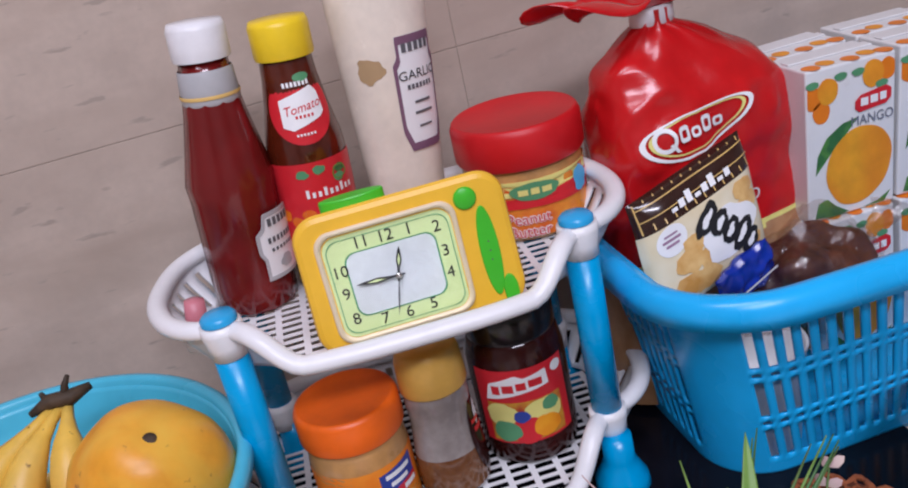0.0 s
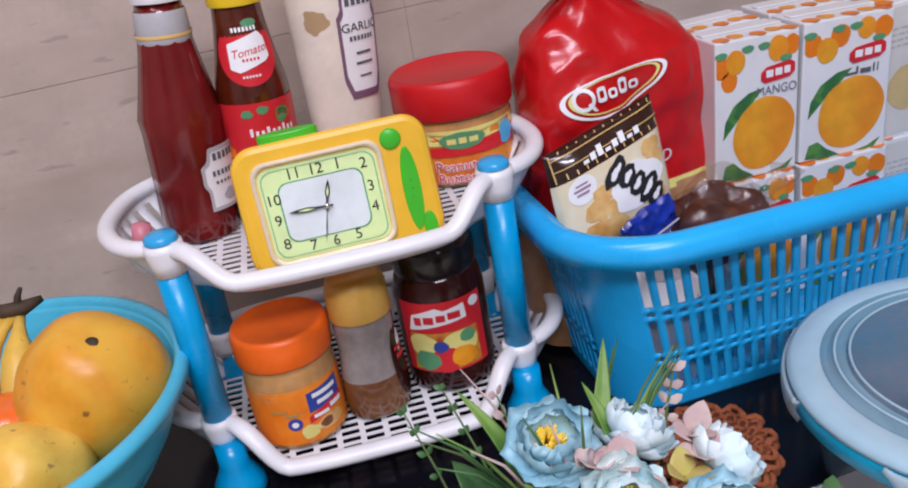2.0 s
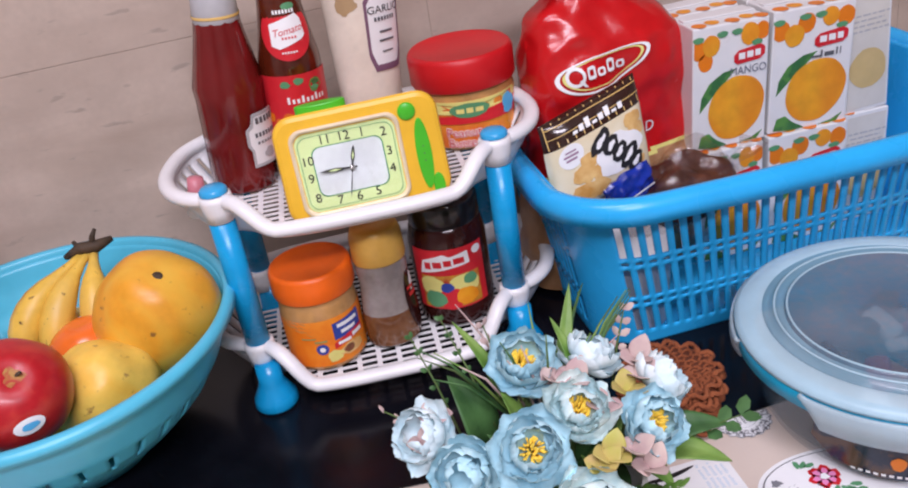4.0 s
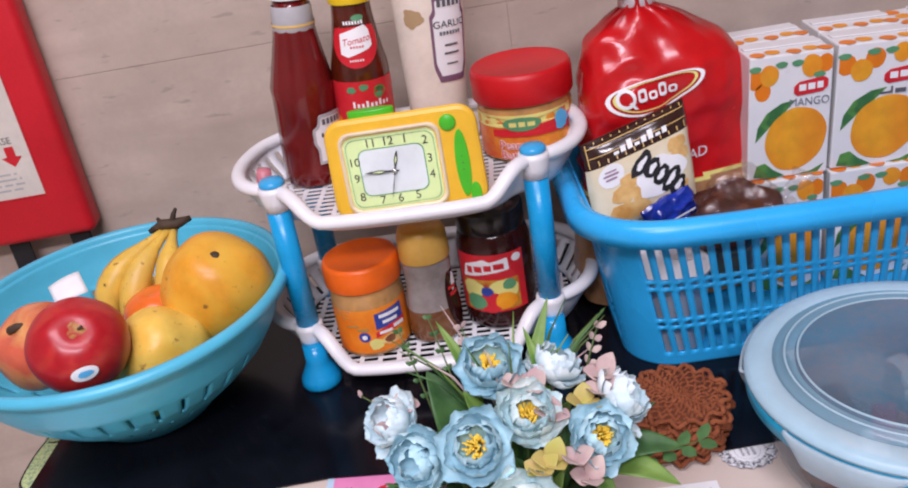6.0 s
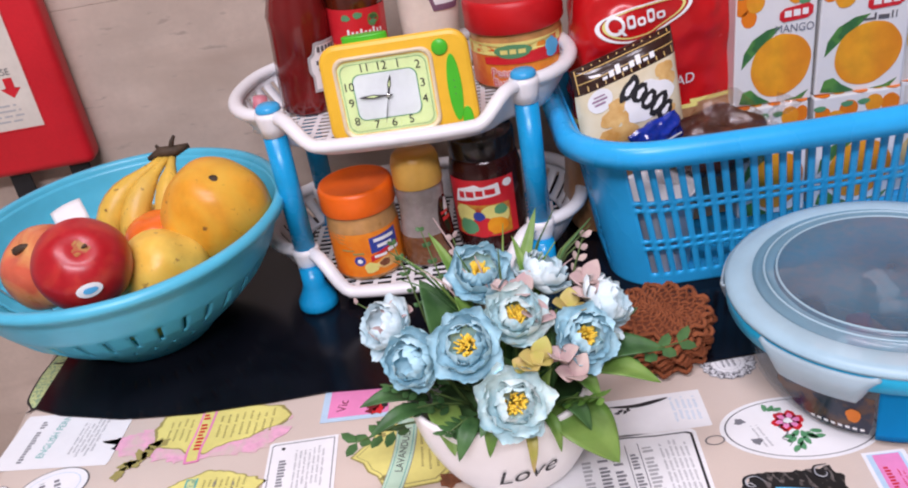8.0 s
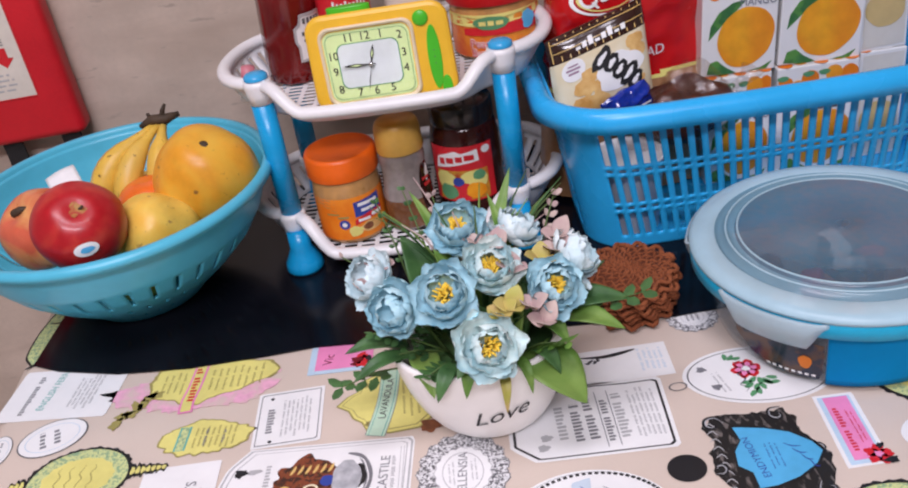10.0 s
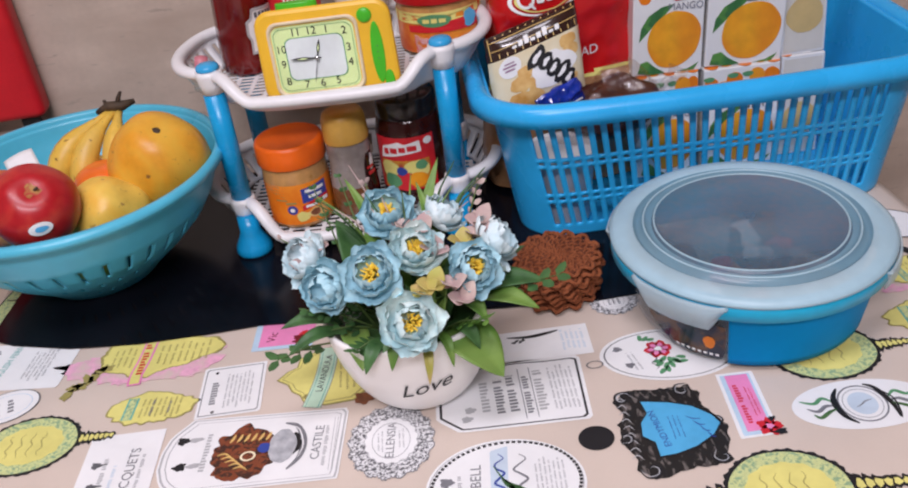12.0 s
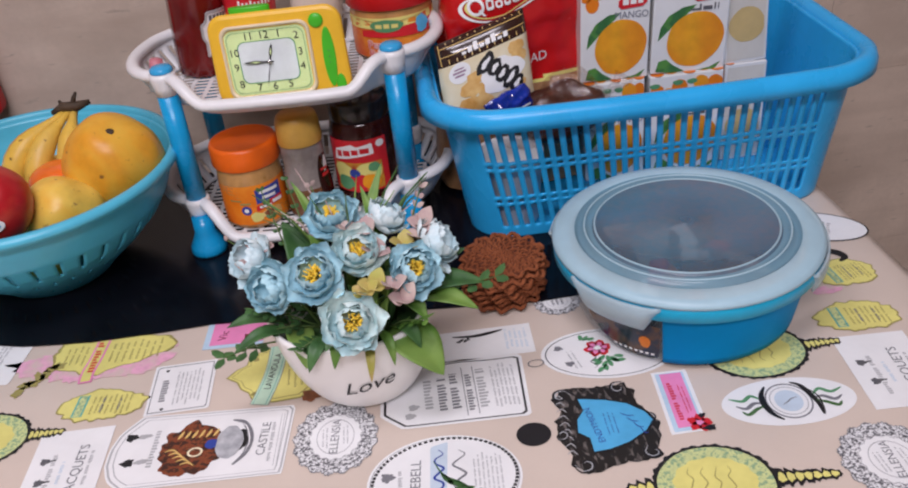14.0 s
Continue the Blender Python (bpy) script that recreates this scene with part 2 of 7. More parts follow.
STAMEN = mat("yellow_stamen", (0.84, 0.60, 0.07), 0.6, var=0.2, scale=200)
LEAF = two_tone("green_leaf", (0.10, 0.22, 0.035), (0.20, 0.32, 0.07), 30.0, 0.4, 0.65, rough=0.5, bump=0.15)
LEAFD = mat("dark_green_leaf", (0.035, 0.10, 0.03), 0.5, second=(0.07, 0.17, 0.05), scale=50, bump=0.15)
LEAFY = mat("yellow_green_leaf", (0.48, 0.46, 0.09), 0.5, second=(0.55, 0.40, 0.16), scale=50)
PINKLEAF = mat("dusty_pink_leaf", (0.50, 0.34, 0.34), 0.7, second=(0.58, 0.46, 0.40), scale=60)
STEM = mat("green_stem", (0.09, 0.15, 0.04), 0.6)
BERRY = mat("dark_red_berry", (0.16, 0.006, 0.012), 0.4)
CROCHET = mat("brown_crochet_yarn", (0.22, 0.058, 0.018), 0.9, second=(0.29, 0.085, 0.03), scale=120, bump=0.6, bscale=500)
REDCLOTH = mat("red_pouch_vinyl", (0.60, 0.012, 0.022), 0.42, var=0.1, scale=15, bump=0.1, bscale=300)
TAPE = mat("black_webbing", (0.012, 0.011, 0.012), 0.6, bump=0.3, bscale=600)
PINKCAP = mat("pink_cap_plastic", (0.58, 0.20, 0.24), 0.4)


# ---- mesh helpers ----
def mesh(name, V, F, smooth=True):
    me = bpy.data.meshes.new(name)
    me.from_pydata([tuple(v) for v in V], [], F)
    if smooth:
        me.polygons.foreach_set("use_smooth", [True] * len(me.polygons))
    me.update()
    return me


def part(name, me, material, parent, label=""):
    ob = new(name, me)
    if not me.materials:
        me.materials.append(material)
    ob.parent = parent
    if label:
        ob["label"] = label
    if me.get("many"):
        ob["kind"] = "stuff"
    return ob


def thing(name, m, label, category, group="", kind=""):
    e = new(name)
    e.empty_display_size = 0.02
    e.matrix_basis = m
    return tagged(e, label, category, group, kind)


def lathe(prof, n=48, sx=1.0, sy=1.0):
    """A turned body from (radius, height) pairs."""
    V, F, rings = [], [], []
    for r, z in prof:
        if r < 1e-6:
            rings.append([len(V)])
            V.append((0, 0, z))
        else:
            rings.append(list(range(len(V), len(V) + n)))
            V += [(sx * r * math.cos(2 * math.pi * k / n), sy * r * math.sin(2 * math.pi * k / n), z) for k in range(n)]
    for a, b in zip(rings, rings[1:]):
        for k in range(n):
            l = (k + 1) % n
            if len(a) == 1 and len(b) == 1:
                continue
            if len(a) == 1:
                F.append((a[0], b[l], b[k]))
            elif len(b) == 1:
                F.append((a[k], a[l], b[0]))
            else:
                F.append((a[k], a[l], b[l], b[k]))
    return mesh("turned", V, F)


def surface(fn, nu, nv, closed=False, hole=None):
    """A sheet fn(u, v), u and v from 0 to 1; cells for which hole(i, j) holds are left open."""
    V = [fn(i / nu, j / nv) for j in range(nv + 1) for i in range(nu if closed else nu + 1)]
    w = nu if closed else nu + 1
    F = []
    for j in range(nv):
        for i in range(nu):
            if hole and hole(i, j):
                continue
            k = (i + 1) % w
            F.append((j * w + i, j * w + k, (j + 1) * w + k, (j + 1) * w + i))
    return V, F


def thick(ob, t, offset=-1.0):
    s = ob.modifiers.new("thickness", "SOLIDIFY")
    s.thickness, s.offset = t, offset
    return ob


def bevel(ob, w, seg=2):
    s = ob.modifiers.new("rounding", "BEVEL")
    s.width, s.segments, s.limit_method = w, seg, "ANGLE"
    return ob


def box(sx, sy, sz, r=0.0, seg=3, at=(0, 0, 0)):
    bm = bmesh.new()
    bmesh.ops.create_cube(bm, size=1.0)
    bmesh.ops.scale(bm, vec=(sx, sy, sz), verts=bm.verts)
    if r:
        bmesh.ops.bevel(bm, geom=bm.edges[:], offset=r, segments=seg, affect="EDGES", profile=0.5)
    bmesh.ops.translate(bm, vec=at, verts=bm.verts)
    me = bpy.data.meshes.new("box")
    bm.to_mesh(me)
    bm.free()
    if r and seg > 2:
        me.polygons.foreach_set("use_smooth", [True] * len(me.polygons))
    return me


def prism(pts, h, z0=0.0, r=0.0, axis="z"):
    """An outline of (x, y) pairs given thickness h, edges rounded by r; axis y stands it up, facing -y."""
    bm = bmesh.new()
    vs = [bm.verts.new((x, y, z0)) for x, y in pts]
    f = bm.faces.new(vs)
    if f.normal.z < 0:
        f.normal_flip()
    top = bmesh.ops.extrude_face_region(bm, geom=[f])
    bmesh.ops.translate(bm, vec=(0, 0, h), verts=[v for v in top["geom"] if isinstance(v, bmesh.types.BMVert)])
    bmesh.ops.recalc_face_normals(bm, faces=bm.faces)
    if r:
        es = [e for e in bm.edges if abs(e.verts[0].co.z - e.verts[1].co.z) < 1e-7]
        bmesh.ops.bevel(bm, geom=es, offset=r, segments=2, affect="EDGES", profile=0.5)
    if axis == "y":
        for v in bm.verts:
            v.co = Vector((v.co.x, -v.co.z, v.co.y))
    me = bpy.data.meshes.new("prism")
    bm.to_mesh(me)
    bm.free()
    return me


def tube(path, radius, n=10, closed=False, flat=1.0):
    """A round bar along a path; radius may be a list. flat squeezes it in height."""
    P = [Vector(p) for p in path]
    R = radius if isinstance(radius, (list, tuple)) else [radius] * len(P)
    V, F = [], []
    for i, p in enumerate(P):
        a, b = (P[i - 1], P[(i + 1) % len(P)]) if closed else (P[max(0, i - 1)], P[min(len(P) - 1, i + 1)])
        d = (b - a).normalized()
        side = d.cross(Vector((0, 0, 1)))
        side = side.normalized() if side.length > 1e-4 else Vector((1, 0, 0))
        up = side.cross(d)
        V += [p + R[i] * (math.cos(2 * math.pi * k / n) * side + flat * math.sin(2 * math.pi * k / n) * up) for k in range(n)]
    m = len(P)
    for i in range(m if closed else m - 1):
        j = (i + 1) % m
        F += [(i * n + k, i * n + (k + 1) % n, j * n + (k + 1) % n, j * n + k) for k in range(n)]
    if not closed:
        F += [tuple(range(n - 1, -1, -1)), tuple(range((m - 1) * n, m * n))]
    return mesh("tube", V, F)


def rrect(a, b, r, n=8):
    """A rounded rectangle outline of half sizes a and b, anticlockwise from the front's middle."""
    pts = []
    for cx, cy, a0 in ((a - r, -b + r, -90), (a - r, b - r, 0), (-a + r, b - r, 90), (-a + r, -b + r, 180)):
        for k in range(n + 1):
            t = radians(a0 + 90 * k / n)
            pts.append((cx + r * math.cos(t), cy + r * math.sin(t)))
    return pts


def resample(pts, n, start=None):
    """n points evenly along a closed outline."""
    P = [Vector((p[0], p[1], 0)) for p in pts]
    L = [0.0]
    for i in range(len(P)):
        L.append(L[-1] + (P[(i + 1) % len(P)] - P[i]).length)
    out = []
    for k in range(n):
        d = L[-1] * k / n
        i = max(j for j in range(len(P)) if L[j] <= d + 1e-12)
        s = (d - L[i]) / max(1e-9, L[i + 1] - L[i])
        q = P[i].lerp(P[(i + 1) % len(P)], s)
        out.append((q.x, q.y))
    return out


def oval(a, b, n=32, wob=0.0, seed=0, cx=0.0, cy=0.0, lobes=0):
    rnd = random.Random(seed)
    ph = [rnd.uniform(0, 6.28) for _ in range(4)]
    out = []
    for k in range(n):
        t = 2 * math.pi * k / n
        w = 1 + wob * (math.sin(3 * t + ph[0]) * 0.5 + math.sin(5 * t + ph[1]) * 0.35 + math.sin(8 * t + ph[2]) * 0.3) + (wob * math.cos(lobes * t) if lobes else 0)
        out.append((cx + a * w * math.cos(t), cy + b * w * math.sin(t)))
    return out


def patch(pts, fn, rings=4):
    """A printed patch: the outline pts filled from its middle and laid on a surface by fn(u, v)."""
    pts = resample(pts, 64) if len(pts) < 13 else pts
    cx, cy = sum(p[0] for p in pts) / len(pts), sum(p[1] for p in pts) / len(pts)
    n = len(pts)
    V = [fn(cx, cy)]
    F = []
    for j in range(1, rings + 1):
        s = j / rings
        V += [fn(cx + s * (x - cx), cy + s * (y - cy)) for x, y in pts]
        o, q = 1 + (j - 1) * n, 1 + (j - 2) * n
        for k in range(n):
            l = (k + 1) % n
            F.append((0, o + k, o + l) if j == 1 else (q + k, o + k, o + l, q + l))
    return mesh("print", V, F)


def ring_patch(pts, s, fn):
    """A printed outline between pts and the same drawn in to s times its size."""
    pts = resample(pts, 64) if len(pts) < 13 else pts
    cx, cy = sum(p[0] for p in pts) / len(pts), sum(p[1] for p in pts) / len(pts)
    n = len(pts)
    V = [fn(x, y) for x, y in pts] + [fn(cx + s * (x - cx), cy + s * (y - cy)) for x, y in pts]
    return mesh("print", V, [(k, (k + 1) % n, n + (k + 1) % n, n + k) for k in range(n)])


def rect(x0, y0, x1, y1, n=6):
    out = []
    for (ax, ay), (bx, by) in (((x0, y0), (x1, y0)), ((x1, y0), (x1, y1)), ((x1, y1), (x0, y1)), ((x0, y1), (x0, y0))):
        out += [(ax + (bx - ax) * k / n, ay + (by - ay) * k / n) for k in range(n)]
    return out


def letters(text, size, fn, shear=0.0):
    """Writing in the built-in font, centred on (0, 0), laid on a surface by fn(u, v)."""
    cu = bpy.data.curves.new("writing", "FONT")
    cu.body, cu.size, cu.align_x, cu.align_y, cu.resolution_u, cu.shear = text, size, "CENTER", "CENTER", 3, shear
    ob = bpy.data.objects.new("writing", cu)
    me = ob.to_mesh()
    V = [fn(v.co.x, v.co.y) for v in me.vertices]
    F = [tuple(p.vertices) for p in me.polygons]
    ob.to_mesh_clear()
    bpy.data.objects.remove(ob)
    return mesh("writing", V, F, smooth=False)


def bars(spec, fn, n=5):
    """Unreadable writing as plain bars (x0, y0, x1, y1), as one print."""
    V, F = [], []
    for x0, y0, x1, y1 in spec:
        o = len(V)
        for k in range(n + 1):
            x = x0 + (x1 - x0) * k / n
            V += [fn(x, y0), fn(x, y1)]
        F += [(o + 2 * k, o + 2 * k + 2, o + 2 * k + 3, o + 2 * k + 1) for k in range(n)]
    me = mesh("bars", V, F, smooth=False)
    me["many"] = True
    return me


def text_bars(x0, y0, x1, y1, lines, seed, fill=0.32):
    """Places for lines of small words inside a frame."""
    rnd = random.Random(seed)
    out, h = [], (y1 - y0) / lines
    for i in range(lines):
        y, x = y0 + h * (i + 0.25), x0 + rnd.uniform(0, 0.15) * (x1 - x0)
        end = x1 - rnd.uniform(0, 0.15) * (x1 - x0)
        while x < end:
            w = rnd.uniform(0.08, 0.22) * (x1 - x0)
            out.append((x, y, min(end, x + w), y + h * fill))
            x += w + 0.035 * (x1 - x0)
    return out


def on_cyl(r, lift=0.0004, turn=0.0, z=0.0):
    """Lays (u, v) round a cylinder, u measured along the skin from the front."""
    return lambda u, v: ((r + lift) * math.sin(u / r + turn), -(r + lift) * math.cos(u / r + turn), v + z)


def on_front(y, lift=0.0004, x=0.0, z=0.0):
    return lambda u, v: (u + x, y - lift, v + z)


def on_table(x, y, turn=0.0, z=0.0):
    c, s = math.cos(radians(turn)), math.sin(radians(turn))
    return lambda u, v: (x + c * u - s * v, y + s * u + c * v, z)


def ball(rx, ry, rz, n=32, m=20, bump=0.0, seed=0, dent=0.0, sharp=0.0):
    """A fruit body: a ball with uneven skin, dented at the top, or drawn out to one end."""
    V, F = [], []
    for j in range(m + 1):
        t = math.pi * j / m
        for i in range(n):
            p = 2 * math.pi * i / n
            x, y, z = math.sin(t) * math.cos(p), math.sin(t) * math.sin(p), math.cos(t)
            k = 1 + bump * noise.noise(Vector((x, y, z)) * 1.6 + Vector((seed, seed * 2.1, 0)))
            s = 1 + sharp * z
            d = 1 - dent * math.exp(-((math.sin(t) / 0.33) ** 2)) * (1 if z > 0 else 0.6)
            V.append((rx * x * k * s, ry * y * k * s, rz * z * k * d))
    for j in range(m):
        F += [(j * n + i, (j + 1) * n + i, (j + 1) * n + (i + 1) % n, j * n + (i + 1) % n) for i in range(n)]
    return mesh("fruit", V, F)


# ---- the room ----
FLOOR_Z, CEIL_Z, WALL_Y = -0.75, 1.95, 0.62
def slab(name, sx, sy, sz, at, material, label):
    ob = new(name, box(sx, sy, sz, at=at))
    ob.data.materials.append(material)
    return tagged(ob, label, "wall" if "wall" in name else name, kind="structure")


slab("floor", 5.2, 4.4, 0.1, (0, -1.5, FLOOR_Z - 0.05), FLOOR, "beige polished tile floor")
# ceiling and the south, west and east walls are unseen, added to bounce light
slab("ceiling", 5.2, 4.4, 0.1, (0, -1.5, CEIL_Z + 0.05), PLASTER, "plain cream ceiling, unseen, added to bounce light")
north = slab("wall_north", 5.2, 0.12, 2.7, (0, WALL_Y + 0.0612, 0.6), GROUT, "beige veined stone tile wall behind the table")
slab("wall_south", 5.2, 0.12, 2.7, (0, -3.56, 0.6), PLASTER, "plain cream plastered wall, unseen, added to bounce light")
slab("wall_west", 0.12, 4.4, 2.7, (-2.54, -1.5, 0.6), PLASTER, "plain cream plastered wall, unseen, added to bounce light")
slab("wall_east", 0.12, 4.4, 2.7, (2.54, -1.5, 0.6), PLASTER, "plain cream plastered wall, unseen, added to bounce light")
TW, TH = 0.60, 0.30
for i in range(-4, 4):
    for j in range(-3, 6):
        x0, z0 = -0.03 + i * TW, -0.02 + j * TH
        if z0 < FLOOR_Z + 0.01 and z0 + TH < FLOOR_Z + 0.02:
            continue
        lo = max(z0, FLOOR_Z + 0.002)
        part("tile", box(TW - 0.0005, 0.006, z0 + TH - lo - 0.0005, 0.0003, 1, at=(x0 + TW / 2, WALL_Y + 0.003, (lo + z0 + TH) / 2)), WALL, north)

# ---- the table and what is laid on it ----
TX0, TX1, TY0, TY1 = -0.556, 0.392, -0.62, 0.60
table = thing("dining_table", pose(0, 0, 0), "dark wooden table under a printed oilcloth", "table")
part("tabletop", box(TX1 - TX0 - 0.004, TY1 - TY0 - 0.004, 0.03, 0.004, at=((TX0 + TX1) / 2, (TY0 + TY1) / 2, -0.0175)), WOOD, table)
for x in (TX0 + 0.06, TX1 - 0.06):
    for y in (TY0 + 0.06, TY1 - 0.06):
        part("leg", box(0.055, 0.055, 0.7175, 0.006, at=(x, y, -0.0325 - 0.7175 / 2)), WOOD, table)
cloth = thing("tablecloth", pose(0, 0, 0), "beige oilcloth printed with vintage perfume labels", "tablecloth")


def drape(u, v):
    w, d = TX1 - TX0, TY1 - TY0
    o = 0.11
    x, y = -o + u * (w + 2 * o), -o + v * (d + o)
    dx, dy = max(0, -x, x - w), max(0, -y)
    z = -0.0005 - max(0.0, dx - 0.003) - max(0.0, dy - 0.003) * (0 if dx > 0.003 else 1)
    wav = 0.004 * math.sin(y * 31) if dx > 0.01 else 0
    px = min(max(x, -0.004), w + 0.004) + (wav if x > w else -wav) * (1 if dx > 0.01 else 0)
    py = max(y, -0.004) - (0.004 * math.sin(x * 29) if dy > 0.01 else 0)
    return (TX0 + px, TY0 + py, z)


V, F = surface(drape, 90, 60)
part("cloth_sheet", mesh("cloth", V, F), CLOTH, cloth)

# ---- placemat ----
OUT = [(-0.548, 0.279), (-0.52, 0.262), (-0.459, 0.240), (-0.39, 0.228), (-0.32, 0.225), (-0.274, 0.225), (-0.15, 0.205), (0.0, 0.180), (0.05, 0.172), (0.14, 0.172), (0.145, 0.56), (-0.52, 0.57), (-0.537, 0.37)]
placemat = new("placemat", prism(OUT, 0.0016, 0.0006))
placemat.data.materials.append(MATBLACK)
tagged(placemat, "glossy black vinyl mat with a wavy cut edge on the oilcloth", "mat")
ZM = 0.0024

# ---- the two-tier rack ----
RACK = pose(-0.1705, 0.366, ZM, 0, 0, -6.9)
rack = thing("storage_rack", RACK, "two-tier white plastic rack on turquoise posts", "rack")
PX, PYB = 0.1165, 0.135


def tray_outline(n=120):
    half = [(0.0, -0.040), (0.045, -0.039), (0.078, -0.034), (0.096, -0.022), (0.107, -0.008), (0.120, 0.001), (0.138, 0.010), (0.153, 0.028), (0.162, 0.056), (0.162, 0.088), (0.152, 0.124), (0.128, 0.150), (0.095, 0.163), (0.05, 0.167), (0.0, 0.168)]
    loop = half + [(-x, y) for x, y in half[-2:0:-1]]
    P = [Vector((x, y - 0.066, 0)) for x, y in loop]
    out = []
    for i in range(len(P)):
        a, b, c, d = P[i - 1], P[i], P[(i + 1) % len(P)], P[(i + 2) % len(P)]
        for k in range(6):
            t = k / 6
            q = 0.5 * ((2 * b) + (c - a) * t + (2 * a - 5 * b + 4 * c - d) * t * t + (3 * b - a - 3 * c + d) * t ** 3)
            out.append((q.x, q.y))
    return resample(out, n)


def tray(name, floor_z, rim_z, dip):
    N = 160
    pts = [(x, y + 0.066) for x, y in tray_outline(N)]

    def rim_height(x, y):
        s = max(0.0, min(1.0, (PX - 0.015 - abs(x)) / 0.030)) if y < 0.05 else 0.0
        s = s * s * (3 - 2 * s)
        return rim_z - dip * s

    t = part(name, mesh("none", [], []), WHITEPL, rack)
    # the side wall of the basin, from rim to floor, with upright slots in its ends
    def wall(u, v):
        x, y = pts[int(round(u * N)) % N]
        k = 1 - 0.13 * v ** 1.3
        return (x * k, 0.066 + (y - 0.066) * k, rim_height(x, y) * (1 - v) + floor_z * v - 0.0)
    ends = lambda i, j: 3 <= j <= 8 and i % 3 == 0 and (abs(pts[i % N][0]) > 0.10 and pts[i % N][1] > 0.02 or pts[i % N][1] > 0.14)
    V, F = surface(wall, N, 10, closed=True, hole=ends)
    a = thick(part("basin_wall", mesh("wall", V, F), WHITEPL, t), 0.002, 0)
    # the open-work floor
    fl = [(0.855 * x, 0.066 + 0.855 * (y - 0.066)) for x, y in pts[::2]]
    V, F, C = [], [], {}
    nx, ny = 64, 60
    def inside(x, y):
        hit = False
        for (ax, ay), (bx, by) in zip(fl, fl[1:] + fl[:1]):
            if (ay > y) != (by > y) and x < (bx - ax) * (y - ay) / (by - ay) + ax:
                hit = not hit
        return hit
    def vert(i, j):
        if (i, j) not in C:
            C[i, j] = len(V)
            V.append((-0.146 + 0.292 * i / nx, 0.066 - 0.092 + 0.184 * j / ny, floor_z))
        return C[i, j]
    for i in range(nx):
        for j in range(ny):
            cx, cy = -0.146 + 0.292 * (i + 0.5) / nx, 0.066 - 0.092 + 0.184 * (j + 0.5) / ny
            if inside(cx, cy) and not (i % 4 in (1, 2, 3) and (j + ((i // 4) % 2)) % 3 != 0):
                F.append((vert(i, j), vert(i + 1, j), vert(i + 1, j + 1), vert(i, j + 1)))
    thick(part("floor_grid", mesh("grid", V, F, False), WHITEPL, t), 0.0010)
    path = [(x, y, rim_height(x, y)) for x, y in pts]
    part("rim", tube(path, 0.0070, 14, closed=True, flat=0.85), WHITEPL, t)
    for x in (-PX, PX):
        for y, yy in ((0.0, 1), (PYB, 1)):
            part("collar", lathe([(0.0, rim_z - 0.018), (0.0116, rim_z - 0.018), (0.0121, rim_z - 0.009), (0.0138, rim_z + 0.000), (0.0132, rim_z + 0.0050), (0.0, rim_z + 0.0062)], 24), WHITEPL, t).location = (x, y, 0)
    return t


tray("upper_tray", 0.166, 0.201, 0.021)
tray("lower_tray", 0.019, 0.057, 0.031)
for x in (-PX, PX):
    for y in (0.0, PYB):
        part("post", lathe([(0.0, 0.057), (0.0108, 0.057), (0.0110, 0.187), (0.0, 0.187)], 24), LEGBLUE, rack, "turquoise tubular post").location = (x, y, 0)
        part("cap", lathe([(0.0116, 0.2070), (0.0116, 0.2100), (0.0095, 0.2122), (0.0, 0.2135)], 24), CAPBLUE, rack, "light blue oval cap").location = (x, y, 0)
        part("foot", lathe([(0.0, 0.0), (0.0185, 0.0), (0.0200, 0.003), (0.0190, 0.010), (0.0140, 0.019), (0.0112, 0.026), (0.0108, 0.044), (0.0, 0.044)], 28), LEGBLUE, rack, "turquoise bell-shaped foot").location = (x + 0.003 * (x < 0), y - 0.011 * (y < 0.05), 0)
TOPF, LOWF = ZM + 0.1665, ZM + 0.0195

# ---- alarm clock ----
clock = thing("alarm_clock", pose(-0.1655, 0.349, TOPF + 0.0006, -6, 0, -6.9) @ pose(0, 0, 0, 0, -0.6, 0), "yellow plastic alarm clock with lime dial and green buttons", "clock")
CW, CH, CD = 0.133, 0.0925, 0.045
case = rrect(CW / 2, CH / 2, 0.017, 8)
case = [(x * (1 + 0.02 * (y < 0)), y + CH / 2) for x, y in case]
body = prism(case, CD, -CD, 0.004, "y")
for v in body.vertices:
    k = 1 - 0.22 * max(0.0, v.co.y - 0.010) / (CD - 0.010)
    v.co.x, v.co.z = v.co.x * k, v.co.z * (0.5 + 0.5 * k)
part("case", body, YELCLOCK, clock)
fx, fz = -0.0105, 0.0445
win = [(x + fx, y + fz) for x, y in rrect(0.0422, 0.0345, 0.010, 8)]
V, F = [], []
cx, cz = fx, fz
n = len(win)
for s, d in ((1.055, 0.0002), (1.045, -0.0022), (1.0, -0.0022), (0.955, 0.0015)):
    V += [(cx + s * (x - cx), -0.0002 + d, cz + (1 + (s - 1) * 1.25) * (z - cz)) for x, z in win]
for k in range(3):
    F += [(k * n + i, k * n + (i + 1) % n, (k + 1) * n + (i + 1) % n, (k + 1) * n + i) for i in range(n)]
part("bezel", mesh("bezel", V, F), BEIGEFR, clock, "beige bezel")
dialfn = on_front(-0.0006, 0.0, fx, fz)
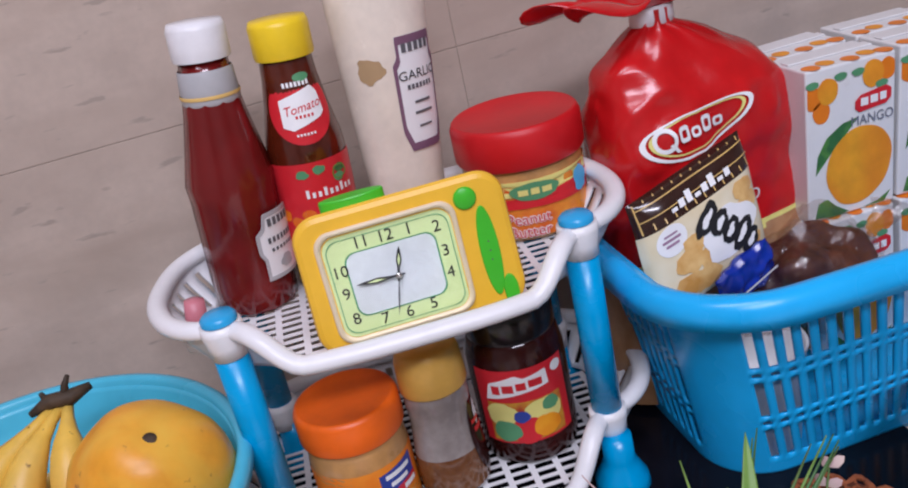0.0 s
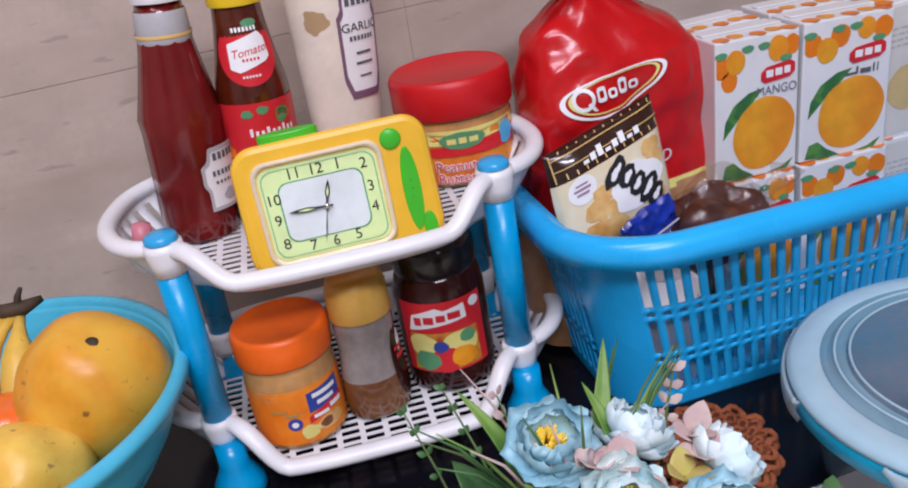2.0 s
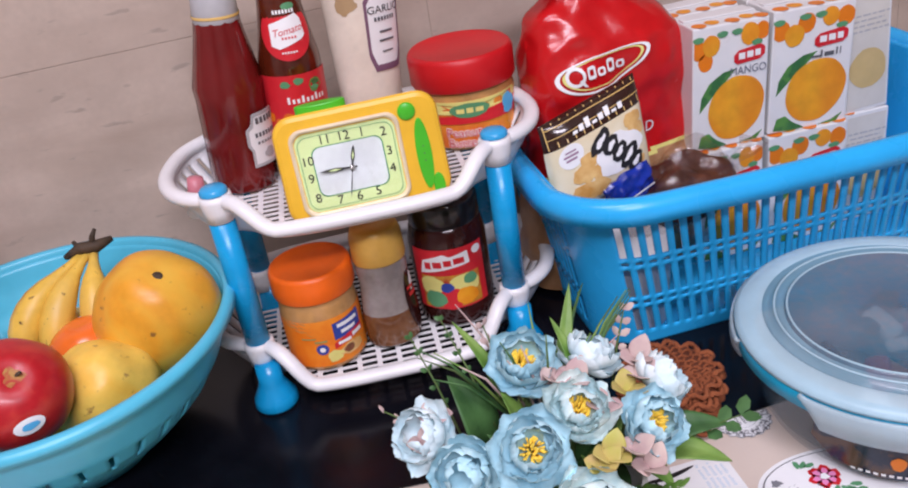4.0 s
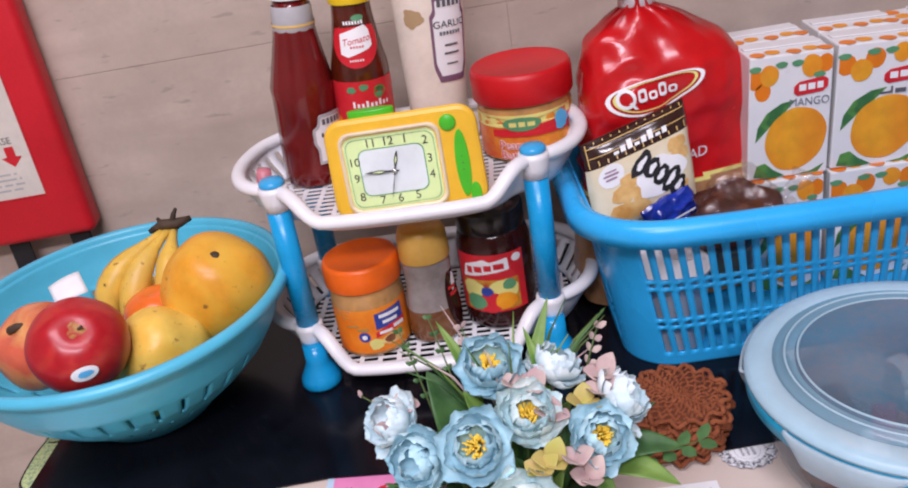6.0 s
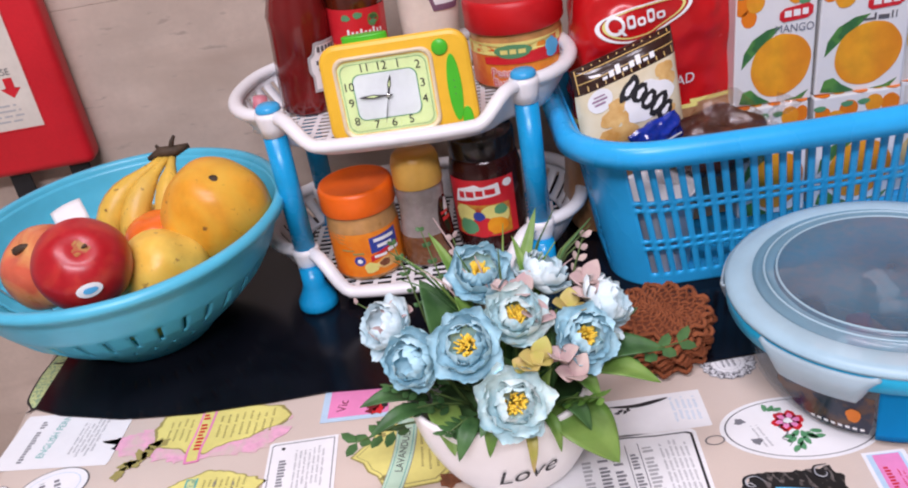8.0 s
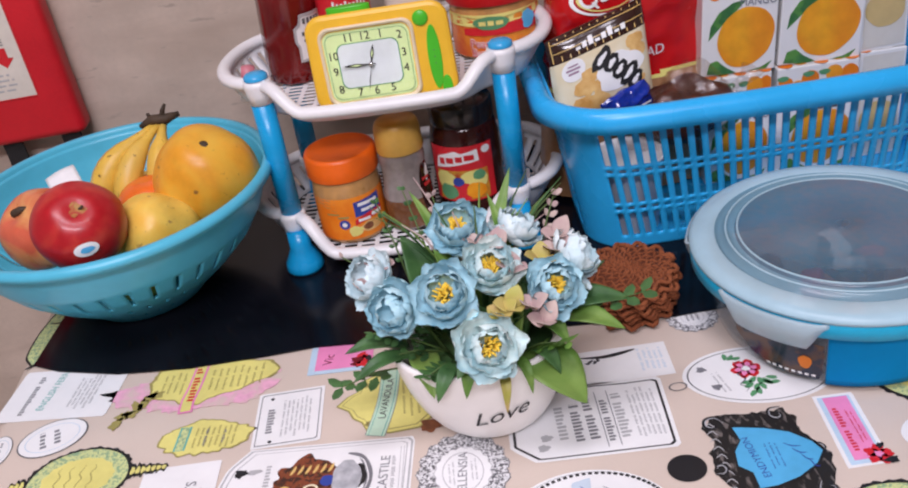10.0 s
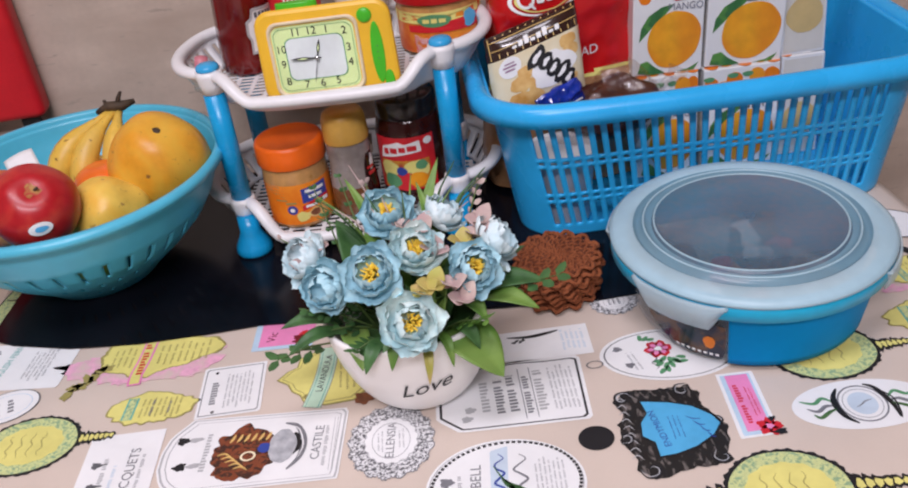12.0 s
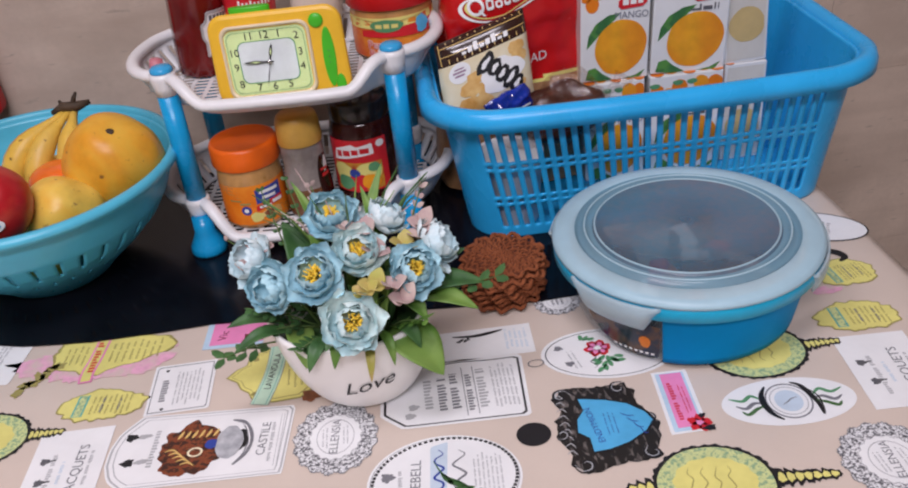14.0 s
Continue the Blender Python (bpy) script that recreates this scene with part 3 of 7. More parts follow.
part("dial", patch([(x * 0.955, y * 0.945) for x, y in rrect(0.0422, 0.0345, 0.009, 6)], dialfn), DIAL, clock, "lime green printed dial")
dl = on_front(-0.0010, 0.0, fx, fz)
inner = rrect(0.0285, 0.0205, 0.007, 6)
part("dial_centre", patch(inner, dl), DIALIN, clock, "silver grey dial centre")
part("dial_line", ring_patch(rrect(0.029, 0.021, 0.007, 6), 0.965, on_front(-0.0012, 0.0, fx, fz)), GREENP, clock)
part("dial_line", ring_patch(rrect(0.0385, 0.0305, 0.008, 6), 0.985, on_front(-0.0012, 0.0, fx, fz)), GREENP, clock)
NUM = {12: (-0.001, 0.0258), 1: (0.0145, 0.0258), 2: (0.0325, 0.0225), 3: (0.0345, 0.006), 4: (0.0345, -0.0085), 5: (0.0185, -0.0250), 6: (0.002, -0.0258), 7: (-0.0145, -0.0258), 8: (-0.0325, -0.021), 9: (-0.0345, -0.004), 10: (-0.0345, 0.0105), 11: (-0.017, 0.0258)}
for k, (u, v) in NUM.items():
    part("numeral", letters(str(k), 0.0106, on_front(-0.0013, 0.0, fx + 0.95 * u, fz + v)), INK, clock)


def hand(length, tail, w, ang, y, material, nm, hollow=False):
    c, s = math.cos(radians(ang)), math.sin(radians(ang))
    pts = [(-tail, -w * 0.35), (length * 0.25, -w * 0.5), (length * 0.5, -w), (length * 0.8, -w * 0.6), (length, 0), (length * 0.8, w * 0.6), (length * 0.5, w), (length * 0.25, w * 0.5), (-tail, w * 0.35)]
    part(nm, prism([(fx + 0.001 + c * a - s * b, fz - 0.0005 + s * a + c * b) for a, b in pts], 0.0005, y, 0, "y"), material, clock)
    if hollow:
        pts = [(length * 0.32, 0), (length * 0.52, -w * 0.55), (length * 0.76, 0), (length * 0.52, w * 0.55)]
        part("lume_strip", prism([(fx + 0.001 + c * a - s * b, fz - 0.0005 + s * a + c * b) for a, b in pts], 0.0002, y + 0.0006, 0, "y"), DIAL, clock)


hand(0.0185, 0.004, 0.0017, 76, 0.0018, INK, "hour_pointer", True)
hand(0.0265, 0.004, 0.0017, 178, 0.0026, INK, "minute_pointer", True)
hand(0.026, 0.006, 0.0005, 256, 0.0034, DARKG, "second_pointer")
hand(0.012, 0.003, 0.0006, 70, 0.0014, DARKG, "alarm_pointer")
part("hub", lathe([(0.0, 0.0), (0.0022, 0.0), (0.0018, 0.0015), (0.0, 0.0018)], 16), CHROME, clock).matrix_basis = pose(fx + 0.001, -0.0036, fz - 0.0005, 90, 0, 0)
pane = part("crystal", patch([(x * 0.97, y * 0.965) for x, y in rrect(0.0422, 0.0345, 0.009, 6)], on_front(-0.0048, 0.0, fx, fz)), GLASS, clock, "clear flat crystal")
pane.visible_shadow = False
part("snooze_bar", prism([(x - 0.0245, y) for x, y in oval(0.0205, 0.0075, 28)], 0.030, 0.006, 0.001, "z"), GREENCL, clock, "green snooze bar").matrix_basis = pose(-0.0, 0.018, 0.060, 0, 0, 0)
part("round_button", lathe([(0.0, -0.001), (0.0072, -0.001), (0.0072, 0.001), (0.006, 0.002), (0.0, 0.0024)], 28), GREENCL, clock, "green round button").matrix_basis = pose(0.0415, 0.0, 0.0785, 90, 0, 0)
part("long_button", prism([(x + 0.0495, y + 0.0415) for x, y in oval(0.0062, 0.030, 32)], 0.0022, -0.001, 0.0007, "y"), GREENCL, clock, "long green oval button")
part("small_button", prism([(x + 0.0572, y + 0.013) for x, y in oval(0.0048, 0.0105, 24)], 0.0026, -0.001, 0.0007, "y"), GREENCL, clock)
for k in range(3):
    part("speaker_hole", patch(oval(0.0006, 0.0006, 8), on_front(-0.0014, 0, 0.0495, 0.036 + 0.006 * k), 1), DARKG, clock)

# ---- bottles and jars in the rack ----
def at_floor(x, y, z, tilt=0.0, turn=0.0):
    return pose(x, y, z, 0, tilt, turn)


ket = thing("ketchup_bottle", at_floor(-0.259, 0.482, TOPF + 0.0005, 4.5), "glass ketchup bottle with white cap and grey label", "bottle")
part("glass_body", lathe([(0.0, 0.0), (0.026, 0.0), (0.0295, 0.003), (0.030, 0.02), (0.0305, 0.085), (0.0315, 0.096), (0.0265, 0.118), (0.0215, 0.142), (0.0185, 0.160), (0.0172, 0.170), (0.0165, 0.180), (0.0, 0.180)], 10), KETCHUP, ket, "faceted glass filled with ketchup")
part("neck_band", lathe([(0.0192, 0.151), (0.0200, 0.153), (0.0188, 0.172), (0.0180, 0.174)], 32), PAPERG, ket, "silver grey neck band")
part("neck_line", lathe([(0.0204, 0.1555), (0.0206, 0.157), (0.0203, 0.158)], 32), GOLDF, ket)
part("screw_cap", lathe([(0.0192, 0.180), (0.0196, 0.182), (0.0196, 0.200), (0.0180, 0.2045), (0.0, 0.205)], 40), WCAP, ket, "white screw cap")
kl = on_cyl(0.0300, 0.0022, 0.85)
keyst = [(-0.017, 0.025), (0.017, 0.025), (0.017, 0.040), (0.020, 0.046), (0.020, 0.060), (0.015, 0.064), (0.013, 0.074), (-0.013, 0.074), (-0.015, 0.064), (-0.020, 0.060), (-0.020, 0.046), (-0.017, 0.040)]
part("front_label", patch(keyst, kl, 5), PAPER, ket, "white keystone label")
part("label_border", ring_patch(keyst, 0.88, on_cyl(0.0300, 0.0026, 0.85)), PAPERG, ket)
part("label_bar", bars([(-0.0105 + 0.0044 * k, 0.0640, -0.0075 + 0.0044 * k, 0.0695) for k in range(5)] + [(-0.0125 + 0.0036 * k, 0.0520, -0.0103 + 0.0036 * k, 0.0560) for k in range(7)] + [(-0.0110 + 0.0034 * k, 0.0455, -0.0090 + 0.0034 * k, 0.0480) for k in range(7)], on_cyl(0.0300, 0.0028, 0.85), 2), DARKG, ket)
part("label_figure", patch(oval(0.0058, 0.0048, 24, 0.15, 5, 0.0, 0.0355), on_cyl(0.0300, 0.0028, 0.85), 2), PAPERG, ket)

sau = thing("tomato_sauce_bottle", at_floor(-0.200, 0.488, TOPF + 0.0005, 3.0), "brown sauce bottle with yellow cap and red label", "bottle")
part("glass_body", lathe([(0.0, 0.0), (0.026, 0.0), (0.0283, 0.003), (0.0283, 0.098), (0.0275, 0.108), (0.0225, 0.132), (0.0195, 0.152), (0.0185, 0.164), (0.0175, 0.168), (0.0, 0.168)], 40), SAUCE, sau, "glass filled with brown sauce")
part("screw_cap", lathe([(0.0205, 0.166), (0.0210, 0.168), (0.0210, 0.188), (0.0195, 0.192), (0.0, 0.1925)], 40), YCAP, sau, "yellow screw cap")
sf = lambda u, v: ((lambda r: (r * math.sin(u / r), -r * math.cos(u / r), v))(0.0296 - max(0.0, v - 0.103) * 0.215))
part("neck_label", patch(oval(0.0240, 0.0235, 40, cy=0.132), sf, 7), REDP, sau, "round red neck label")
sf2 = lambda u, v: ((lambda r: (r * math.sin(u / r), -r * math.cos(u / r), v))(0.0302 - max(0.0, v - 0.103) * 0.215))
part("label_panel", patch([(-0.015, 0.122), (-0.008, 0.119), (0.013, 0.125), (0.0165, 0.128), (0.0145, 0.142), (0.010, 0.147), (-0.004, 0.143), (-0.0145, 0.140)], sf2, 4), PAPER, sau)
sf3 = lambda u, v: ((lambda r: (r * math.sin(u / r), -r * math.cos(u / r), v))(0.0306 - max(0.0, v - 0.103) * 0.215))
part("label_writing", letters("Tomato", 0.0086, lambda u, v: sf3(u + 0.001, v + 0.1335 + 0.12 * u), 0.2), REDP, sau)
part("label_bar", bars([(-0.005 + 0.0028 * k, 0.1268, -0.0034 + 0.0028 * k, 0.1288) for k in range(5)], sf3, 2), REDP, sau)
part("label_bar", bars([(-0.009 + 0.0028 * k, 0.148, -0.0072 + 0.0028 * k, 0.1512) for k in range(7)] + [(-0.007 + 0.0024 * k, 0.115, -0.0056 + 0.0024 * k, 0.1166) for k in range(6)], sf3, 2), PAPER, sau)
part("leaf_print", patch(oval(0.006, 0.003, 12, cx=0.005, cy=0.1535), sf3, 2), GREENP, sau)
part("body_label", patch(rect(-0.040, 0.020, 0.040, 0.096, 10), on_cyl(0.0286), 6), REDP, sau, "red label with green leaves")
sl = on_cyl(0.0286, 0.0008)
for u, v, c in ((-0.010, 0.088, GREENP), (0.002, 0.090, GREENP), (0.018, 0.087, LEAFD), (0.016, 0.081, GREENP)):
    part("leaf_print", patch(oval(0.0045, 0.0032, 14, 0.15, int(u * 999), u, v), sl, 2), c, sau)
part("label_bar", bars([(-0.010 + 0.0042 * k, 0.0705, -0.0078 + 0.0042 * k, 0.0745 + 0.0022 * (k % 3 == 0)) for k in range(9)], sl, 2), PAPER, sau)
part("label_ring", ring_patch(oval(0.0062, 0.0055, 24, 0.1, 3, 0.017, 0.0845), 0.80, on_cyl(0.0286, 0.0011)), LEAF, sau)
for k in range(7):
    part("tomato_print", patch(oval(0.0050, 0.0044, 18, 0.1, k, -0.030 + 0.0095 * k, 0.058 - 0.005 * (k % 2)), on_cyl(0.0286, 0.0007), 2), ORANGED if k % 3 == 0 else TOMATO, sau)

may = thing("mayonnaise_bottle", at_floor(-0.127, 0.505, TOPF + 0.0005, 3.0), "half-empty squeeze bottle of mayonnaise standing upside down", "bottle")
part("squeeze_body", lathe([(0.0, 0.022), (0.024, 0.022), (0.0285, 0.035), (0.031, 0.07), (0.034, 0.13), (0.037, 0.19), (0.0365, 0.204), (0.031, 0.208), (0.0, 0.206)], 40, 1.0, 0.72), MAYO, may, "cream plastic body")
part("flip_cap", lathe([(0.0, 0.0), (0.0235, 0.0), (0.0245, 0.002), (0.0225, 0.022), (0.0, 0.022)], 36, 1.0, 0.8), WCAP, may)
mf = lambda l, tn: (lambda u, v: ((lambda r, a: (r * math.sin(a), -0.72 * r * math.cos(a), v))(0.031 + (v - 0.07) * 0.05 + l, u / 0.033 + tn)))
mkey = [(-0.014, 0.075), (0.014, 0.075), (0.019, 0.09), (0.019, 0.14), (0.0155, 0.145), (0.0155, 0.160), (-0.0155, 0.160), (-0.0155, 0.145), (-0.019, 0.14), (-0.019, 0.09)]
part("front_label", patch(mkey, mf(0.0008, 0.54), 8), PAPER, may, "white keystone label with purple border")
part("label_border", ring_patch(mkey, 0.86, mf(0.0013, 0.54)), mat("plum_print", (0.20, 0.10, 0.16), 0.4), may)
part("label_writing", letters("GARLIC", 0.0096, lambda u, v: mf(0.0017, 0.54)(u, v + 0.131)), INK, may)
part("label_bar", bars([*[(-0.0115 + 0.0048 * k, 0.148, -0.0082 + 0.0048 * k, 0.1545) for k in range(5)], *[(-0.0110 + 0.0032 * k, 0.121, -0.0088 + 0.0032 * k, 0.1245) for k in range(7)], (-0.007, 0.110, 0.007, 0.112), (-0.008, 0.102, 0.008, 0.104), (-0.006, 0.092, 0.006, 0.0935)], mf(0.0017, 0.54)), DARKG, may)
part("smear", patch(oval(0.010, 0.009, 24, 0.22, 3, -0.017, 0.139), mf(0.0005, 0.0), 3), mat("bare_plastic", (0.44, 0.30, 0.16), 0.3), may)

rpb = thing("peanut_butter_jar", at_floor(-0.043, 0.468, TOPF + 0.0005), "peanut butter jar with red lid and red and yellow label", "jar")
part("jar_body", lathe([(0.0, 0.0), (0.042, 0.0), (0.0455, 0.004), (0.0455, 0.050), (0.044, 0.055), (0.044, 0.060), (0.0, 0.060)], 48), PEANUT, rpb, "clear jar filled with peanut butter")
prof = [(0.0478, 0.056), (0.0490, 0.058), (0.0490, 0.081), (0.0472, 0.085), (0.0455, 0.0865), (0.044, 0.0855), (0.0, 0.0858)]
part("lid", lathe(prof, 60), RLID, rpb, "red screw lid with ribbed edge")
part("label_wrap", patch(rect(-0.075, 0.004, 0.075, 0.048, 14), on_cyl(0.0455, 0.0005), 6), mat("label_orange_red", (0.68, 0.10, 0.02), 0.35, second=(0.80, 0.30, 0.03), scale=30), rpb, "red and orange label")
rl = on_cyl(0.0455, 0.0009)
rc = lambda l: on_cyl(0.0455, l)
part("label_band", patch(rect(-0.072, 0.036, 0.060, 0.048, 14), rl, 4), YELL, rpb)
part("label_red", patch([(-0.040, 0.027), (-0.010, 0.027), (0.020, 0.026), (0.056, 0.025), (0.056, 0.040), (0.030, 0.039), (0.012, 0.038), (-0.010, 0.036), (-0.040, 0.034)], rc(0.0013), 6), REDP, rpb, "red label stripe")
part("label_oval", patch(oval(0.018, 0.0068, 28, 0.05, 2, -0.010, 0.0395), rc(0.0017), 4), GREENP, rpb)
part("label_bar", bars([(-0.022, 0.0372, -0.015, 0.0415), (-0.013, 0.0372, -0.007, 0.0420), (-0.005, 0.0372, 0.002, 0.0415)], rc(0.0020), 3), YELL, rpb)
part("label_figure", patch(oval(0.0085, 0.0095, 24, 0.16, 4, 0.030, 0.036), rc(0.0018), 4), SKY, rpb, "grey-blue printed figure")
part("label_figure", patch(oval(0.0030, 0.0075, 18, 0.1, 6, 0.044, 0.030), rc(0.0018), 3), PAPER, rpb)
for word, v0 in (("Peanut", 0.0185), ("Butter", 0.0085)):
    for du, dv in ((-0.0006, 0.0), (0.0006, 0.0), (0.0, -0.0007), (0.0, 0.0007)):
        part("label_writing", letters(word, 0.0118, lambda u, v: rc(0.0014)(u - 0.018 + du, v + v0 + dv)), PAPER, rpb)
    part("label_writing", letters(word, 0.0118, lambda u, v: rc(0.0018)(u - 0.018, v + v0)), REDP, rpb)

pink = thing("small_dropper_bottle", at_floor(-0.306, 0.436, TOPF + 0.001, 10) @ Matrix.Diagonal((1.0, 1.0, 0.76, 1.0)), "small white bottle with a dull pink cap", "bottle")
part("bottle_body", lathe([(0.0, 0.0), (0.009, 0.0), (0.0095, 0.002), (0.0095, 0.024), (0.006, 0.030), (0.0, 0.030)], 24), PAPER, pink)
part("cap", lathe([(0.0072, 0.028), (0.0075, 0.030), (0.0068, 0.046), (0.0, 0.048)], 24), PINKCAP, pink, "dull pink cap")

opb = thing("crunchy_peanut_butter_jar", at_floor(-0.2262, 0.3975, LOWF + 0.0005, 0, 14) @ Matrix.Diagonal((0.92, 0.92, 0.99, 1.0)), "peanut butter jar with orange lid and orange label", "jar")
part("jar_body", lathe([(0.0, 0.0), (0.035, 0.0), (0.0385, 0.004), (0.0385, 0.056), (0.0375, 0.064), (0.0370, 0.076), (0.0, 0.076)], 48), PEANUT, opb, "clear jar filled with peanut butter")
rib = lathe([(0.0395, 0.0715), (0.0402, 0.0735), (0.0400, 0.0925), (0.0385, 0.0960), (0.036, 0.0967), (0.0345, 0.0960), (0.0, 0.0963)], 96)
for v in rib.vertices:
    if 0.0720 < v.co.z < 0.0930:
        k = 1 + 0.010 * (v.index % 2)
        v.co.x, v.co.y = v.co.x * k, v.co.y * k
part("lid", rib, OLID, opb, "orange ribbed screw lid")
ol = on_cyl(0.0385, 0.0005, 0, 0.004)
part("label_wrap", patch(rect(-0.07, 0.002, 0.07, 0.050, 14), ol, 6), OLABEL, opb, "orange label with blue badge and nuts")
o2, o3 = on_cyl(0.0385, 0.0009, 0, 0.006), on_cyl(0.0385, 0.0013, 0, 0.006)
part("badge", patch([(x * 0.0165 + 0.012, y * 0.0085 + 0.0350 + 0.10 * x * 0.0145) for x, y in rect(-1, -1, 1, 1)], o2, 3), NAVYP, opb, "blue badge")
part("badge_bar", bars([(0.000, 0.0368, 0.024, 0.0405), (0.003, 0.0300, 0.020, 0.0335)], o3), PAPER, opb)
part("label_ribbon", patch([(-0.006, 0.016), (0.010, 0.020), (0.030, 0.021), (0.030, 0.029), (0.010, 0.027), (-0.006, 0.022)], o2, 3), REDP, opb)
part("ribbon_bar", bars([(-0.002, 0.0195, 0.012, 0.0225), (0.014, 0.0215, 0.028, 0.0255)], o3), PAPER, opb)
part("spread_print", patch(oval(0.014, 0.006, 24, 0.12, 5, 0.012, 0.0115), o2, 3), CARAMEL, opb)
part("nut_print", patch(oval(0.006, 0.004, 18, 0.1, 6, 0.008, 0.012), o3, 2), BROWNP, opb)
part("yellow_print", patch(oval(0.008, 0.006, 18, 0.15, 8, -0.007, 0.0095), o2, 2), YELL, opb)
part("seal_print", patch(oval(0.006, 0.0055, 20, cx=-0.018, cy=0.0185), o2, 2), NAVYP, opb)
part("seal_print", patch(oval(0.0028, 0.0025, 16, cx=-0.018, cy=0.0185), o3, 2), PAPER, opb)
part("knife_print", bars([(-0.036, 0.030, -0.022, 0.0315), (-0.024, 0.026, -0.012, 0.0280)], o3), GOLDOL, opb)

hon = thing("honey_bottle", at_floor(-0.1645, 0.390, LOWF + 0.0005, 0, 12), "waisted honey bottle with gold cap, nearly empty", "bottle")
part("bottle_body", lathe([(0.0, 0.0), (0.022, 0.0), (0.0255, 0.004), (0.0265, 0.018), (0.0255, 0.034), (0.0238, 0.050), (0.0228, 0.064), (0.0236, 0.078), (0.0225, 0.086), (0.020, 0.090), (0.0, 0.090)], 44, 1.0, 0.9), HONEYCL, hon, "clear plastic smeared with honey")
part("honey_rest", lathe([(0.0256, 0.004), (0.0267, 0.018), (0.0258, 0.033), (0.0240, 0.042)], 44, 1.0, 0.9), HONEY, hon, "dark honey left in the bottle")
part("cap", lathe([(0.0238, 0.086), (0.0245, 0.088), (0.0236, 0.110), (0.0215, 0.1165), (0.019, 0.1185), (0.0, 0.119)], 44, 1.0, 0.95), HONEYCAP, hon, "gold flip cap")
hf = lambda l: (lambda u, v: ((lambda r, a: (r * math.sin(a), -0.9 * r * math.cos(a), v))(0.0242 + 0.0022 * math.cos((v - 0.018) / 0.02) + l, u / 0.025)))
part("side_label", patch(oval(0.013, 0.032, 28, cx=0.022, cy=0.042), hf(0.0009), 5), JAM, hon, "dark label with white flourish")
part("label_flourish", patch([(0.019, 0.050), (0.027, 0.056), (0.028, 0.066), (0.024, 0.069), (0.019, 0.060)], hf(0.0014), 3), PAPER, hon)
part("label_bar", bars([(0.014, 0.046, 0.026, 0.050), (0.013, 0.053, 0.024, 0.056)], hf(0.0016)), REDP, hon)

jam = thing("jam_jar", at_floor(-0.097, 0.406, LOWF + 0.0005, 0, -8) @ Matrix.Diagonal((1.0, 1.0, 1.07, 1.0)), "dark jam jar with red fruit label and black lid", "jar")
part("jar_body", lathe([(0.0, 0.0), (0.032, 0.0), (0.0355, 0.004), (0.0362, 0.012), (0.0362, 0.078), (0.0335, 0.090), (0.031, 0.096), (0.0, 0.096)], 44), JAM, jam, "glass filled with dark jam")
part("lid", lathe([(0.0325, 0.094), (0.033, 0.096), (0.033, 0.112), (0.031, 0.1155), (0.0, 0.116)], 44), mat("black_lid_metal", (0.012, 0.008, 0.008), 0.25, coat=0.5), jam, "black metal lid")
jf = on_cyl(0.0362, 0.0005)
part("label_wrap", patch(rect(-0.042, 0.020, 0.030, 0.078, 10), jf, 6), REDP, jam, "red label with fruit")
j2, j3 = on_cyl(0.0362, 0.0009), on_cyl(0.0362, 0.0013)
part("name_panel", patch([(-0.034, 0.055), (-0.004, 0.060), (0.014, 0.062), (0.013, 0.074), (-0.004, 0.071), (-0.010, 0.074), (-0.030, 0.068)], j2, 4), PAPER, jam)
part("name_bar", bars([(-0.028, 0.0600, -0.022, 0.0665), (-0.020, 0.0612, -0.012, 0.0670), (-0.010, 0.0625, -0.003, 0.0680), (-0.001, 0.0635, 0.009, 0.0690)], j3), REDP, jam)
part("fruit_field", patch(rect(-0.034, 0.022, 0.022, 0.053), j2, 4), mat("label_fruit_ground", (0.45, 0.07, 0.02), 0.35, second=(0.60, 0.30, 0.03), scale=70), jam)
for u, v, a, c in ((0.010, 0.044, 0.011, YELL), (-0.022, 0.046, 0.009, YELL), (-0.004, 0.032, 0.010, REDP), (0.011, 0.033, 0.008, ORANGEP), (-0.020, 0.032, 0.008, GREENP), (0.016, 0.050, 0.005, GREENP), (-0.007, 0.044, 0.0045, NAVYP)):
    part("fruit_print", patch(oval(1.3 * a, 1.05 * a, 24, 0.08, int(a * 1e4), 0.95 * u - 0.003, 0.95 * v), on_cyl(0.0362, 0.0012 + (0.011 - a) * 0.06), 4), c, jam)
part("seal_print", patch(oval(0.005, 0.004, 16, cx=0.022, cy=0.072), j3, 2), PAPER, jam)

# ---- the blue basket and what it holds ----
BZ = 0.0005
basket = thing("plastic_basket", pose(0.206, 0.402, BZ, 0, 0, -3), "large blue open-work plastic basket", "basket")
BN, BM = 416, 40
bot = resample(rrect(0.194, 0.116, 0.045, 10), BN)
top = resample(rrect(0.217, 0.135, 0.058, 10), BN)
BH = 0.156


def basket_pt(i, v):
    (x0, y0), (x1, y1) = bot[i % BN], top[i % BN]
    x, y = x0 + (x1 - x0) * v, y0 + (y1 - y0) * v
    if y < 0:
        y -= 0.007 * v * max(0.0, 1 - (x / 0.19) ** 2)
    return (x, y, BH * v)


# rows of the wall left open: three tall rows with small squares between
OPEN_ROWS = set(range(4, 11)) | {12} | set(range(14, 22)) | {23} | set(range(25, 34))


